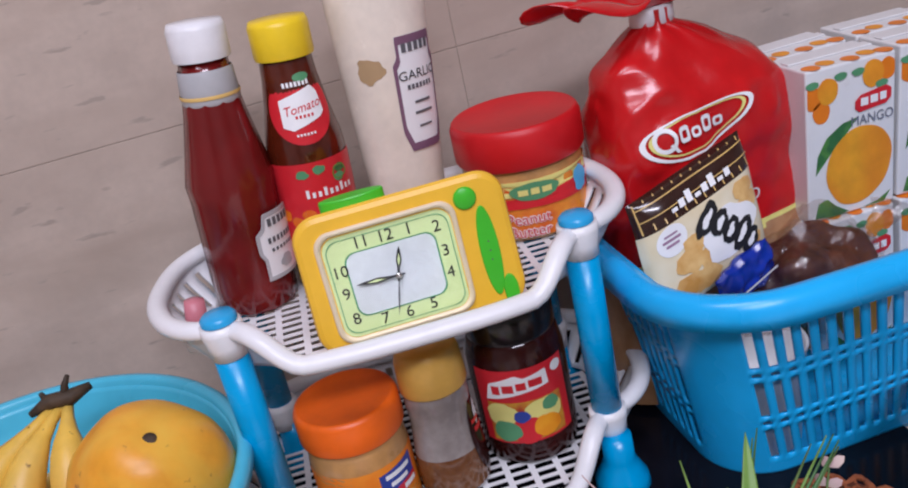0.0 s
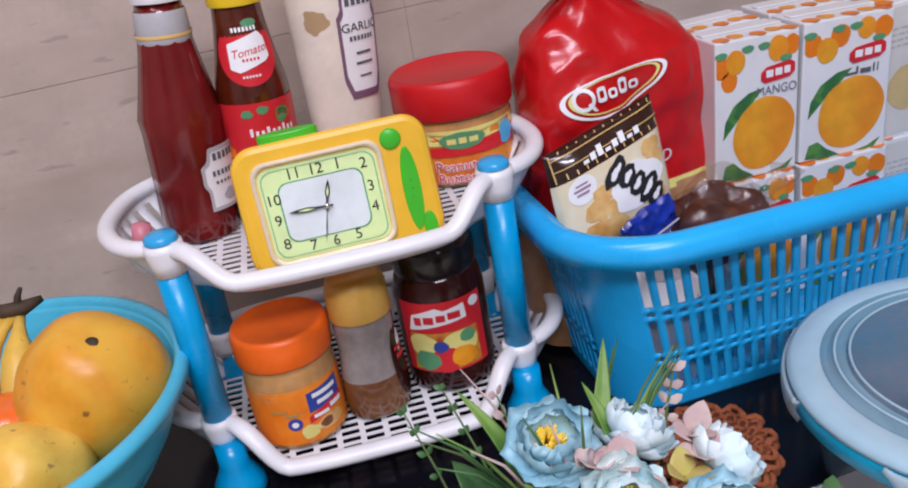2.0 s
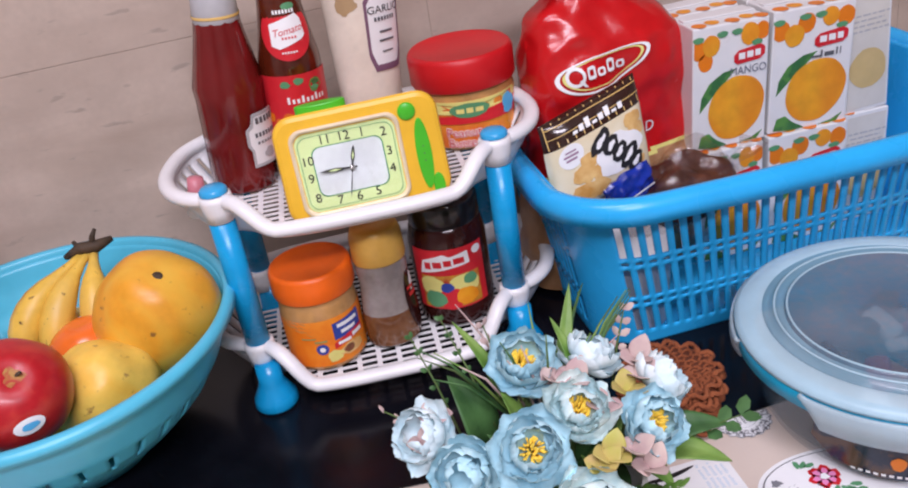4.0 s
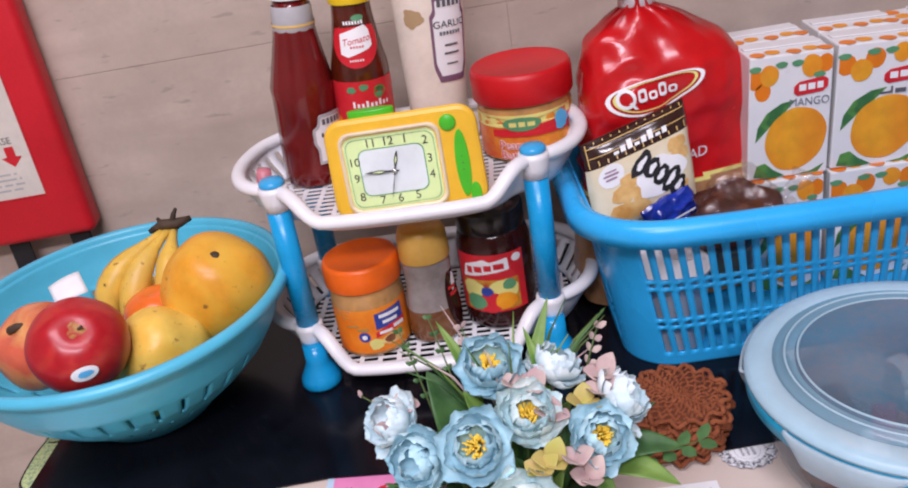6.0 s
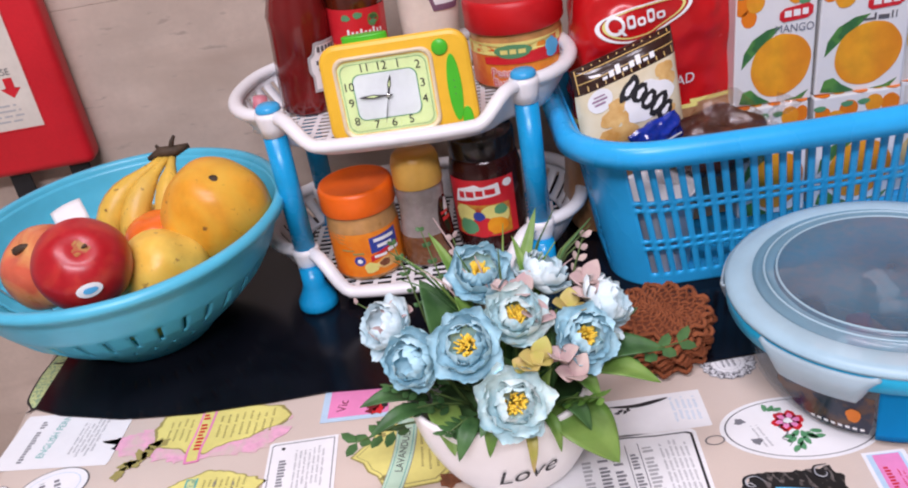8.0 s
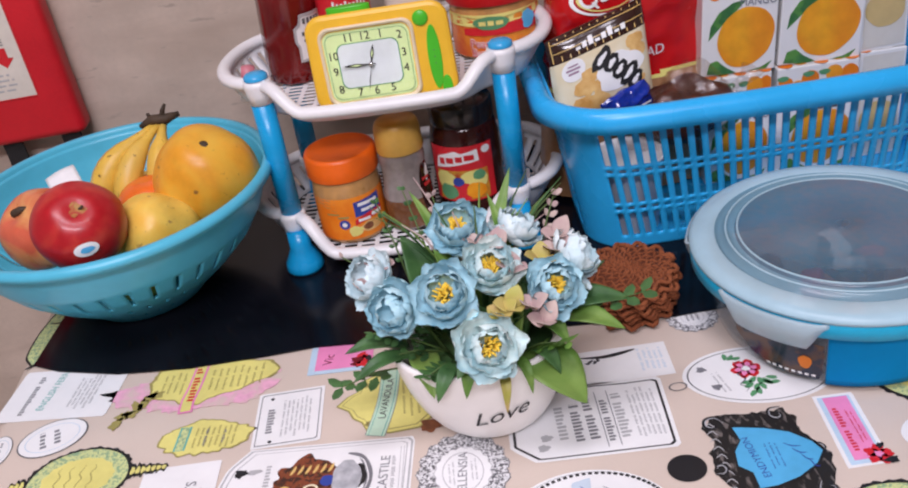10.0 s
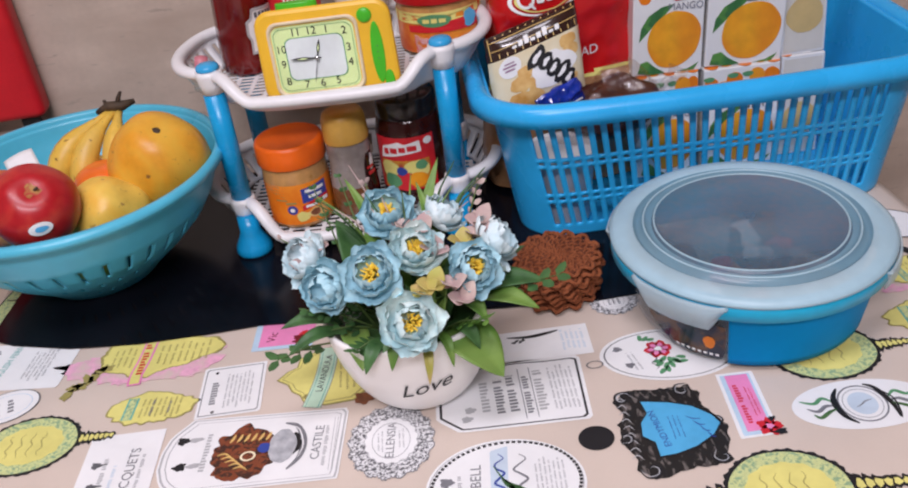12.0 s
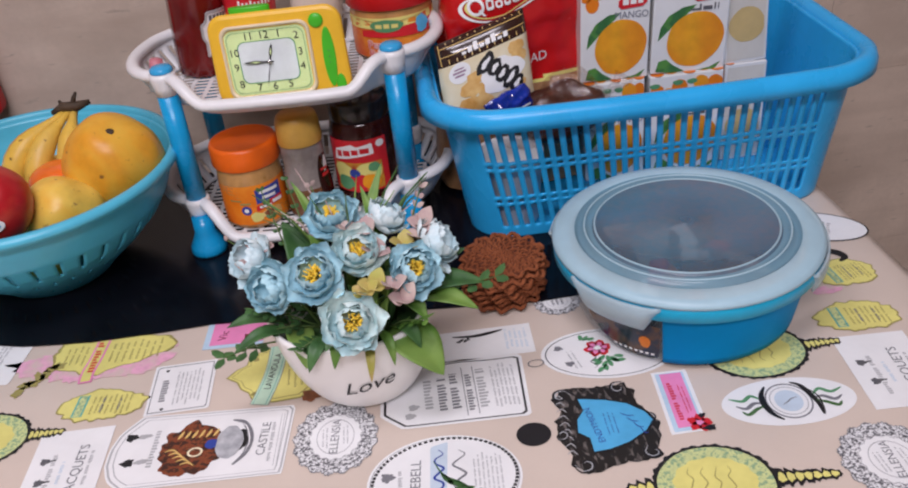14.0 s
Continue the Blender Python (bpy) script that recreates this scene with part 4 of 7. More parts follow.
def basket_hole(i, j):
    (x, y) = bot[i % BN]
    front = abs(y) > 0.1125 and abs(x) < 0.162
    side = x < -0.1935 and abs(y) < 0.078
    return (front or side) and i % 4 in (1, 2) and j in OPEN_ROWS


V, F = surface(lambda u, v: basket_pt(int(round(u * BN)), v), BN, BM, closed=True, hole=basket_hole)
thick(part("lattice_wall", mesh("wall", V, F), BLUE, basket), 0.0026, 0)
V, F = surface(lambda u, v: (bot[int(round(u * BN)) % BN][0] * max(v, 0.02), bot[int(round(u * BN)) % BN][1] * max(v, 0.02), 0.0015), BN, 3, closed=True)
thick(part("base_plate", mesh("base", V, F), BLUE, basket), 0.0025, 0)
# the broad turned-over rim
RP = [(-0.001, -0.016), (0.001, 0.0), (0.006, 0.0065), (0.013, 0.0080), (0.020, 0.0045), (0.023, -0.003), (0.023, -0.013), (0.0212, -0.013), (0.0212, -0.004), (0.0185, 0.0015), (0.012, 0.0055), (0.006, 0.0035)]
V, F = [], []
for i in range(BN):
    x, y, z = basket_pt(i, 1.0)
    a, b = Vector(basket_pt(i - 1, 1.0)), Vector(basket_pt(i + 1, 1.0))
    d = (b - a).normalized()
    o = Vector((d.y, -d.x, 0))
    V += [(x + 0.86 * o.x * r, y + 0.86 * o.y * r, BH + h) for r, h in RP]
n = len(RP)
for i in range(BN):
    j = (i + 1) % BN
    F += [(i * n + k, i * n + (k + 1) % n, j * n + (k + 1) % n, j * n + k) for k in range(n)]
part("rim", mesh("rim", V, F), BLUE, basket, "broad rounded blue rim")


MANGOP = two_tone("printed_mango", (0.80, 0.36, 0.02), (0.74, 0.17, 0.012), 16.0, 0.35, 0.80, rough=0.32, bump=0.0, detail=1)


def mango_print(parent, fn, s, seed):
    part("mango_print", patch([(0.90 * x * s - 0.30 * y * s, 0.98 * y * s + 0.34 * x * s) for x, y in oval(0.0315, 0.0275, 48, 0.02, seed)], lambda u, v: fn(u + 0.003, v), 5), MANGOP, parent)
    for pts in (((-0.036, 0.000), (-0.034, 0.014), (-0.026, 0.026), (-0.012, 0.034), (0.002, 0.036), (-0.008, 0.026), (-0.022, 0.014)), ((-0.037, -0.033), (-0.034, -0.022), (-0.026, -0.020), (-0.018, -0.027), (-0.006, -0.034), (-0.020, -0.035)), ((0.006, -0.034), (0.020, -0.032), (0.032, -0.026), (0.026, -0.034))):
        part("leaf_print", patch([(x * s, y * s) for x, y in pts], lambda u, v: (fn(u, v)[0], fn(u, v)[1] + 0.0002, fn(u, v)[2]), 2), LEAFPR, parent)


LEAFPR = two_tone("printed_leaf", (0.045, 0.16, 0.05), (0.10, 0.28, 0.06), 60.0, 0.45, 0.6, rough=0.35, bump=0.0)
CWD, CDP, CHT = 0.083, 0.048, 0.119


def juice_carton(m, flip, label):
    c = thing("juice_carton", m, label, "carton", "mango juice cartons")
    part("carton_box", box(CWD, CDP, CHT, 0.0015, 2, at=(0, 0, CHT / 2)), CARTON, c)
    f = on_front(-CDP / 2, 0.0004)
    f1 = on_front(-CDP / 2, 0.0007)
    mango_print(c, on_front(-CDP / 2, 0.0005, 0.003 if flip else 0.004, 0.0375), 1.06, 3 if flip else 4)
    # fruit along the top edge
    for k, (u, v, a) in enumerate(((-0.036, 0.098, 0.0085), (-0.022, 0.101, 0.0095), (-0.028, 0.086, 0.008), (0.020, 0.106, 0.010), (0.034, 0.107, 0.008)) if not flip else ((-0.034, 0.100, 0.009), (-0.020, 0.094, 0.010), (-0.008, 0.104, 0.009), (0.016, 0.107, 0.0085), (0.032, 0.105, 0.009))):
        pts = [(x, min(y, CHT - 0.001 - 0.0)) for x, y in oval(a, a * 1.05, 18, 0.04, k, u, v)]
        part("fruit_print", patch([(max(-CWD / 2 + 0.001, min(CWD / 2 - 0.001, x)), min(y, CHT - 0.002)) for x, y in pts], f1 if k % 2 else f, 3), MANGOP if k % 2 else ORANGED, c)
    for u, v in ((-0.040, 0.108), (-0.010, 0.110), (0.006, 0.110), (0.028, 0.097)):
        part("leaf_print", patch(oval(0.006, 0.003, 12, 0.1, 2, u if abs(u) < 0.037 else 0.036 * (1 if u > 0 else -1), v), on_front(-CDP / 2, 0.0009), 2), GREENP, c)
    lx = 0.020 if not flip else 0.018
    part("logo_shape", patch([(lx - 0.017, 0.082), (lx - 0.013, 0.079), (lx + 0.012, 0.081), (lx + 0.017, 0.085), (lx + 0.017, 0.092), (lx + 0.012, 0.095), (lx - 0.012, 0.092), (lx - 0.017, 0.088)], on_front(-CDP / 2, 0.0010), 3), REDP, c)
    part("logo_shape", bars([(lx - 0.012, 0.0835, lx - 0.005, 0.0895), (lx - 0.003, 0.084, lx + 0.004, 0.090), (lx + 0.006, 0.0845, lx + 0.012, 0.0905)], on_front(-CDP / 2, 0.0013)), PAPER, c)
    if flip:
        part("writing_bar", bars([(lx - 0.020, 0.0695, lx - 0.010, 0.0715), (lx - 0.010, 0.0695, lx - 0.008, 0.076), (lx - 0.006, 0.0695, lx + 0.004, 0.0735), (lx + 0.006, 0.0695, lx + 0.0075, 0.0765), (lx + 0.010, 0.0695, lx + 0.011, 0.0765)], on_front(-CDP / 2, 0.0010)), DARKG, c)
    else:
        part("writing", letters("MANGO", 0.0108, on_front(-CDP / 2, 0.0010, lx - 0.001, 0.0725)), mat("slate_ink", (0.16, 0.17, 0.22), 0.5), c)
    # the top, with its fold and painted fruit
    part("top_fold", box(CWD - 0.004, 0.010, 0.0015, 0.0005, 1, at=(0, 0.004, CHT + 0.0009)), CARTON, c)
    ontop = lambda u, v: (u, v, CHT + 0.0004)
    for k, u in enumerate((-0.032, -0.016, 0.004, 0.022, 0.035)):
        part("fruit_print", patch(oval(0.0075, 0.007, 16, 0.05, k, u, -0.018 + 0.004 * (k % 2)), ontop, 2), ORANGEP if k % 2 else ORANGED, c)
    side = lambda u, v: (CWD / 2 + 0.0005, u, v)
    part("side_panel", patch(rect(-CDP / 2 + 0.003, 0.004, CDP / 2 - 0.003, CHT - 0.004), side, 2), CARTONSIDE, c)
    side2 = lambda u, v: (CWD / 2 + 0.0009, u, v)
    part("small_print", bars(text_bars(-0.022, 0.080, 0.022, 0.100, 4, 7), side2, 1), PAPERG, c)
    part("fruit_print", patch(oval(0.020, 0.020, 20, 0.04, 5, 0, 0.044), side2, 2), mat("faded_fruit_print", (0.60, 0.45, 0.20), 0.4), c)
    return c


A_LABEL, B_LABEL = "white juice carton printed with a large mango", "white juice carton with a mango and foreign script"
NARROW = Matrix.Diagonal((0.91, 1.0, 1.0, 1.0))
ca = juice_carton(pose(0.1880, 0.4130, 0.1235, 0, 1.6, -3) @ NARROW, False, A_LABEL)
cb = juice_carton(pose(0.2705, 0.4080, 0.1225, 0, 2.2, -4), True, B_LABEL)
LOWZ = BZ + 0.0030
copy_thing(ca, pose(0.1870, 0.4080, LOWZ, 0, 0, -3) @ NARROW)
copy_thing(cb, pose(0.2690, 0.4030, LOWZ, 0, 0, -4))
copy_thing(ca, pose(0.1900, 0.4620, LOWZ, 0, 0, -3) @ NARROW)
copy_thing(cb, pose(0.2730, 0.4570, LOWZ, 0, 0, -4))
copy_thing(cb, pose(0.1920, 0.4650, 0.1228, 0, 0, -2) @ NARROW)
copy_thing(ca, pose(0.2750, 0.4600, 0.1225, 0, 1, -5))
copy_thing(ca, pose(0.3400, 0.4220, LOWZ, 0, 0, -93))
side_carton = copy_thing(cb, pose(0.3395, 0.4280, 0.1225, 2, 0, -93))
side_carton["label"] = "white juice carton standing sideways, faded print outwards"

cup = thing("white_cup", pose(0.054, 0.333, BZ + 0.0032) @ Matrix.Diagonal((1.05, 1.05, 1.15, 1.0)), "white plastic cup inside the basket", "cup")
part("cup_wall", lathe([(0.0, 0.0), (0.026, 0.0), (0.0275, 0.002), (0.034, 0.068), (0.0355, 0.070), (0.0345, 0.0715), (0.0325, 0.069), (0.026, 0.004), (0.0, 0.003)], 40), WHITEPL, cup)

# ---- the bread bag ----
bread = thing("bread_bag", pose(0.0840, 0.440, 0.006, -2, 1, 2), "glossy red plastic bread bag tied with a white clip", "bread")


def bag(u, v):
    a = 2 * math.pi * u
    z = 0.300 * v
    off = 0.0
    if v < 0.72:
        w, d = 0.091 - 0.016 * v + 0.003 * math.sin(v * 7), 0.046
    elif v < 0.965:
        s = (v - 0.72) / 0.245
        w, d = 0.0645 * (1 - s ** 2.4) ** 0.9 + 0.013, 0.034 * (1 - s ** 1.8) + 0.012
        off = -0.020 * s ** 1.5
    else:
        w, d, off = 0.013, 0.012, -0.020
    c, s2 = math.cos(a), math.sin(a)
    e = 0.62 if v < 0.72 else 0.62 + (v - 0.72) * 1.3
    x, y = w * math.copysign(abs(c) ** e, c), d * math.copysign(abs(s2) ** e, s2)
    p = Vector((x * 14, y * 14, z * 11))
    k = 0.0050 * noise.noise(p * 1.2) + 0.0022 * (1 - 2 * abs(noise.noise(Vector((x * 30 - z * 22, y * 20, z * 26 + x * 18))))) + 0.0016 * noise.noise(Vector((x * 50 + z * 40, y * 50, z * 30 - x * 35)))
    k += 0.0016 * math.sin(a * 9 + 5 * noise.noise(p)) * max(0.0, (v - 0.72) / 0.28) ** 2
    return (x * (1 + k / 0.06) + off, y + k * math.copysign(1, y) * 1.2, z)


V, F = surface(bag, 112, 80, closed=True)
me = mesh("bag", V, F)
me.materials.append(REDBAG)
me.materials.append(TOAST)
me.materials.append(YELL)
for p in me.polygons:
    z, x = p.center.z, p.center.x
    line = 0.127 + 0.10 * (x - 0.04)
    p.material_index = 0 if z > line + 0.004 else (2 if z > line else 1)
part("bag_body", me, REDBAG, bread, "red bag over brown sliced bread")
part("neck_clip", lathe([(0.0125, 0.288), (0.0145, 0.289), (0.0145, 0.301), (0.0125, 0.302)], 24, 1.2, 0.9), WCAP, bread, "white paper neck tie").location = (-0.020, 0, 0)


def frill(u, v):
    a = 2 * math.pi * u
    r = 0.013 + 0.055 * v ** 0.8 * (1 + 0.35 * math.sin(5 * a + 1) * v)
    return (r * 1.2 * math.cos(a) - 0.020, 0.6 * r * math.sin(a), 0.300 + 0.034 * v + 0.008 * math.sin(7 * a) * v - 0.022 * v * v)


V, F = surface(frill, 72, 10, closed=True)
thick(part("bag_top", mesh("frill", V, F), REDBAG, bread, "gathered red bag end"), 0.0006)


def on_bag(u, v, lift=0.0012):
    w = 0.091 - 0.016 * v / 0.3 + 0.003 * math.sin(v / 0.3 * 7)
    c = max(-0.999, min(0.999, u / w))
    a = -math.acos(math.copysign(abs(c) ** (1 / 0.62), c))
    q = bag((a / (2 * math.pi)) % 1.0, v / 0.300)
    return (u, q[1] - lift, v)


def tilted(cx, cz, turn):
    cc, ss = math.cos(radians(turn)), math.sin(radians(turn))
    return lambda u, v, l=0.0015: on_bag(cx + cc * u - ss * v, cz + ss * u + cc * v, l)


lg = tilted(-0.020, 0.215, 5)
bean = [(0.92 * x, 0.92 * y * (1 - 3.0 * x) + 2.2 * x * x + 0.10 * x) for x, y in oval(0.050, 0.0165, 40)]
part("logo_shape", ring_patch(bean, 0.91, lambda u, v: lg(u, v, 0.0022)), PAPER, bread, "white oval logo outline")
part("logo_shape", ring_patch([(x * 0.86, y * 0.84 + 0.001) for x, y in bean], 0.93, lambda u, v: lg(u, v, 0.0023)), YELL, bread)
part("logo_shape", ring_patch([(x, y + 0.002) for x, y in oval(0.0088, 0.0092, 24, cx=-0.028)], 0.66, lambda u, v: lg(u, v, 0.0025)), PAPER, bread)
part("logo_shape", patch([(-0.026, -0.002), (-0.0235, -0.001), (-0.0185, -0.0085), (-0.0215, -0.0085)], lambda u, v: lg(u, v, 0.0026), 2), PAPER, bread)
for cx, w, h0, h1 in ((-0.013, 0.0042, -0.0035, 0.0085), (-0.003, 0.0040, -0.003, 0.0045), (0.0065, 0.0036, -0.0025, 0.0100), (0.0160, 0.0042, -0.0015, 0.0058)):
    part("logo_shape", ring_patch([(cx + x, (h0 + h1) / 2 + y) for x, y in rrect(w, (h1 - h0) / 2, 0.0025, 4)], 0.48, lambda u, v: lg(u, v, 0.0025)), PAPER, bread)
part("writing", letters("BREAD", 0.0145, lambda u, v: on_bag(u + 0.005, v + 0.152 + 0.05 * u, 0.0022)), PAPER, bread)
part("side_mark", patch(oval(0.003, 0.012, 14, cx=0.076, cy=0.175), lambda u, v: on_bag(u, v, 0.002), 2), PAPER, bread)

# ---- sweets and cake in front of the bread ----
sweets = thing("sweet_packet", pose(0.0405, 0.3665, 0.167, -14, 0, 2) @ pose(0, 0, 0, 0, -1, 0), "cream foil packet of caramels with a brown striped top", "packet")


def pillow(u, v, w=0.098, h=0.078, d=0.014, lift=0.0, shear=0.0):
    x, z = (u - 0.5) * w, (v - 0.5) * h
    b = max(0.0, (1 - (2 * u - 1) ** 4) * (1 - (2 * v - 1) ** 4)) ** 0.6
    k = 0.002 * noise.noise(Vector((x * 40, 1.7, z * 30)))
    return (x + 0.002 * noise.noise(Vector((z * 30, 4, 0))), -(d * b + k * b) - lift, z + shear * x)


packet = lambda u, v: pillow(u, v, 0.098, 0.088, 0.014, 0.0, 0.24)
V, F = surface(packet, 44, 40)
W, G = surface(lambda u, v: (packet(u, v)[0], -packet(u, v)[1] * 0.8 + 0.0002, packet(u, v)[2]), 44, 40)
me = mesh("packet", V + W, F + [tuple(len(V) + i for i in reversed(f)) for f in G])
me.materials.append(CREAMBAG)
me.materials.append(BROWNBAND)
for p in me.polygons:
    p.material_index = 1 if p.center.z - 0.24 * p.center.x > 0.0205 else 0
part("packet_body", me, CREAMBAG, sweets)
pw = lambda l: (lambda u, v: pillow(u / 0.106 + 0.5, v / 0.098 + 0.5, 0.098, 0.088, 0.014, l, 0.24))
for k in range(12):
    part("gold_stripe", bars([(-0.050 + 0.0088 * k, 0.024, -0.0490 + 0.0088 * k, 0.0475)], pw(0.0012), 10), GOLDF, sweets)
part("gold_stripe", bars([(-0.050, 0.033, 0.050, 0.0338), (-0.050, 0.0425, 0.050, 0.0433)], pw(0.0012), 24), GOLDF, sweets)
part("brand_band", bars([(-0.026 + 0.007 * k, 0.0285, -0.021 + 0.007 * k, 0.0315 + 0.003 * (k % 3)) for k in range(8)], pw(0.0015), 4), PAPER, sweets)
part("logo_ground", patch(oval(0.026, 0.019, 28, 0.12, 4, 0.016, -0.010), pw(0.0009), 4), PAPER, sweets)
part("round_badge", patch(oval(0.0125, 0.0118, 24, cx=-0.031, cy=0.010), pw(0.0006), 3), PAPER, sweets, "round white badge")
part("badge_bar", bars([(-0.039, 0.010, -0.024, 0.012), (-0.037, 0.006, -0.026, 0.008), (-0.037, 0.014, -0.026, 0.0155)], pw(0.0010)), mat("mauve_ink", (0.35, 0.20, 0.30), 0.5), sweets)
for u, v, a in ((-0.015, -0.002, 0.0095), (-0.004, -0.018, 0.011), (0.036, 0.012, 0.010), (-0.026, -0.030, 0.012), (0.0, 0.012, 0.006), (-0.022, -0.012, 0.012), (-0.010, -0.032, 0.012), (0.038, 0.000, 0.010), (0.034, -0.030, 0.009)):
    part("caramel_print", patch(oval(a, a * 0.8, 20, 0.15, int(abs(u) * 9999), u, v), pw(0.0007), 3), CARAMEL, sweets)
lt = lambda u, v: pw(0.0016)(0.017 + 0.92 * u + 1.0 * v, -0.011 - 1.0 * u + 0.92 * v)
lt2 = lambda u, v: pw(0.0021)(0.017 + 0.92 * u + 1.0 * v, -0.011 - 1.0 * u + 0.92 * v)
for k, (u, w, h) in enumerate(((-0.020, 0.0050, 0.0092), (-0.0105, 0.0048, 0.0068), (-0.0015, 0.0048, 0.0068), (0.0075, 0.0046, 0.0088), (0.0160, 0.0048, 0.0066))):
    part("logo_shape", patch(oval(w * 1.12, h * 1.08, 26, 0.14, k + 3, u, 0.0012 * (k % 2)), lt, 3), INK, sweets)
    part("logo_shape", patch(oval(w * 0.42, h * 0.60, 20, 0.25, k + 5, u, 0.0012 * (k % 2)), lt2, 3), PAPER, sweets)

wrap = thing("blue_wrapper", pose(0.060, 0.344, 0.132, 10, -18, 8), "crumpled dark blue foil wrapper", "wrapper")
def crumple(u, v, sign):
    x, y, z = pillow(u, v, 0.050, 0.034, 0.007)
    k = noise.noise(Vector((x * 120, sign * 3, z * 120)))
    edge = min(1.0, 8 * min(u, 1 - u, v, 1 - v))
    return (x + 0.003 * noise.noise(Vector((z * 90, 7, x * 40))), sign * y - sign * 0.004 * k * edge, z + 0.003 * noise.noise(Vector((x * 90, 2, z * 40))))


V, F = surface(lambda u, v: crumple(u, v, 1), 30, 22)
W, G = surface(lambda u, v: crumple(u, v, -1), 30, 22)
part("foil", mesh("foil", V + W, F + [tuple(len(V) + i for i in reversed(f)) for f in G], False), BLUEWR, wrap)
part("silver_edge", bars([(-0.022, -0.003, 0.020, -0.001)], lambda u, v: (u, -0.0105, v)), PAPER, wrap)
cake = thing("wrapped_cake", pose(0.116, 0.350, 0.112), "chocolate cake in clear crinkled film", "cake")
part("cake_body", ball(0.047, 0.030, 0.030, 36, 22, 0.35, 5), CAKE, cake)
film = ball(0.058, 0.034, 0.036, 44, 28, 0.5, 9)
for v in film.vertices:
    k = 0.004 * noise.noise(v.co * 90)
    v.co += Vector((k, k, k))
part("clear_film", film, FILM, cake, "clear crinkled film").visible_shadow = False
tail = [(0.045 + 0.004 * k, -0.004 + 0.002 * math.sin(k), 0.010 + 0.004 * k) for k in range(7)]
part("film_twist", tube(tail, [0.010, 0.007, 0.008, 0.011, 0.014, 0.015, 0.016], 9, flat=0.4), FILM, cake).visible_shadow = False

# ---- the round tub ----
tub = thing("food_tub", pose(0.1745, 0.136, 0.0005, 0, 0, -18), "round clear and blue food tub with a frosted clip lid", "container")
part("tub_body", lathe([(0.0, 0.001), (0.086, 0.001), (0.094, 0.004), (0.098, 0.012), (0.104, 0.045), (0.108, 0.068), (0.106, 0.069), (0.102, 0.045), (0.096, 0.013), (0.085, 0.0035), (0.0, 0.003)], 80), TUBCLEAR, tub, "clear plastic bowl").visible_shadow = False
tr = lambda v: 0.0985 + (v - 0.012) * 0.178
band = lambda l: (lambda u, v: ((tr(v) + l) * math.sin(u), -(tr(v) + l) * math.cos(u), v))
V, F = surface(lambda u, v: band(0.0008)(radians(-12 + 84 * u), 0.006 + 0.064 * v), 60, 10)
thick(part("blue_panel", mesh("panel", V, F), TUBBLUE, tub, "opaque teal blue front panel"), 0.0012, 1)
V, F = surface(lambda u, v: band(0.0006)(radians(100 + 80 * u), 0.006 + 0.064 * v), 50, 8)
thick(part("blue_panel", mesh("panel", V, F), TUBBLUE, tub), 0.0012, 1)
part("panel_print", patch([(-0.95, 0.030), (-0.80, 0.016), (-0.55, 0.009), (-0.24, 0.009), (-0.22, 0.046), (-0.55, 0.050), (-0.90, 0.046)], lambda u, v: band(0.001)(u, v), 4), two_tone("dark_leaflet", (0.015, 0.022, 0.045), (0.10, 0.05, 0.03), 45.0, 0.5, 0.6, rough=0.2, bump=0.0), tub, "dark printed leaflet")
part("panel_print", patch(oval(0.05, 0.007, 14, 0.1, 2, -0.36, 0.026), lambda u, v: band(0.0014)(u, v), 2), ORANGED, tub)
part("panel_bar", bars([(-0.66 + 0.05 * k, 0.0115, -0.63 + 0.05 * k, 0.0140) for k in range(8)], lambda u, v: band(0.0015)(u, v)), PAPER, tub)
part("seal_ring", lathe([(0.104, 0.0600), (0.1140, 0.0605), (0.1180, 0.0630), (0.1186, 0.0735), (0.1170, 0.0764), (0.104, 0.0768)], 80), SEAL, tub, "turquoise seal ring")
part("lid_rim", lathe([(0.1165, 0.0760), (0.1190, 0.0765), (0.1190, 0.0795), (0.1150, 0.0825), (0.1010, 0.0850), (0.0985, 0.0835)], 80), LIDPL, tub, "frosted white lid rim")
part("lid_step", lathe([(0.0985, 0.0835), (0.0960, 0.0810), (0.0935, 0.0805), (0.0910, 0.0850), (0.0895, 0.0862), (0.0880, 0.0850), (0.0850, 0.0830), (0.0825, 0.0840)], 80), LIDMID, tub, "clear stepped lid ring")
part("lid_centre", lathe([(0.0825, 0.0840), (0.0812, 0.0868), (0.0795, 0.0868), (0.0780, 0.0845), (0.040, 0.0850), (0.003, 0.0852), (0.0015, 0.0862), (0.0, 0.0862)], 80), LIDWIN, tub, "clear inner lid disc, tinted for reflections")
part("lid_bead", tube([(0.0805 * math.cos(2 * math.pi * k / 80), 0.0805 * math.sin(2 * math.pi * k / 80), 0.0868) for k in range(80)], 0.0009, 6, closed=True), LIDPL, tub)
part("lid_bead", tube([(0.0897 * math.cos(2 * math.pi * k / 80), 0.0897 * math.sin(2 * math.pi * k / 80), 0.0862) for k in range(80)], 0.0009, 6, closed=True), LIDPL, tub)
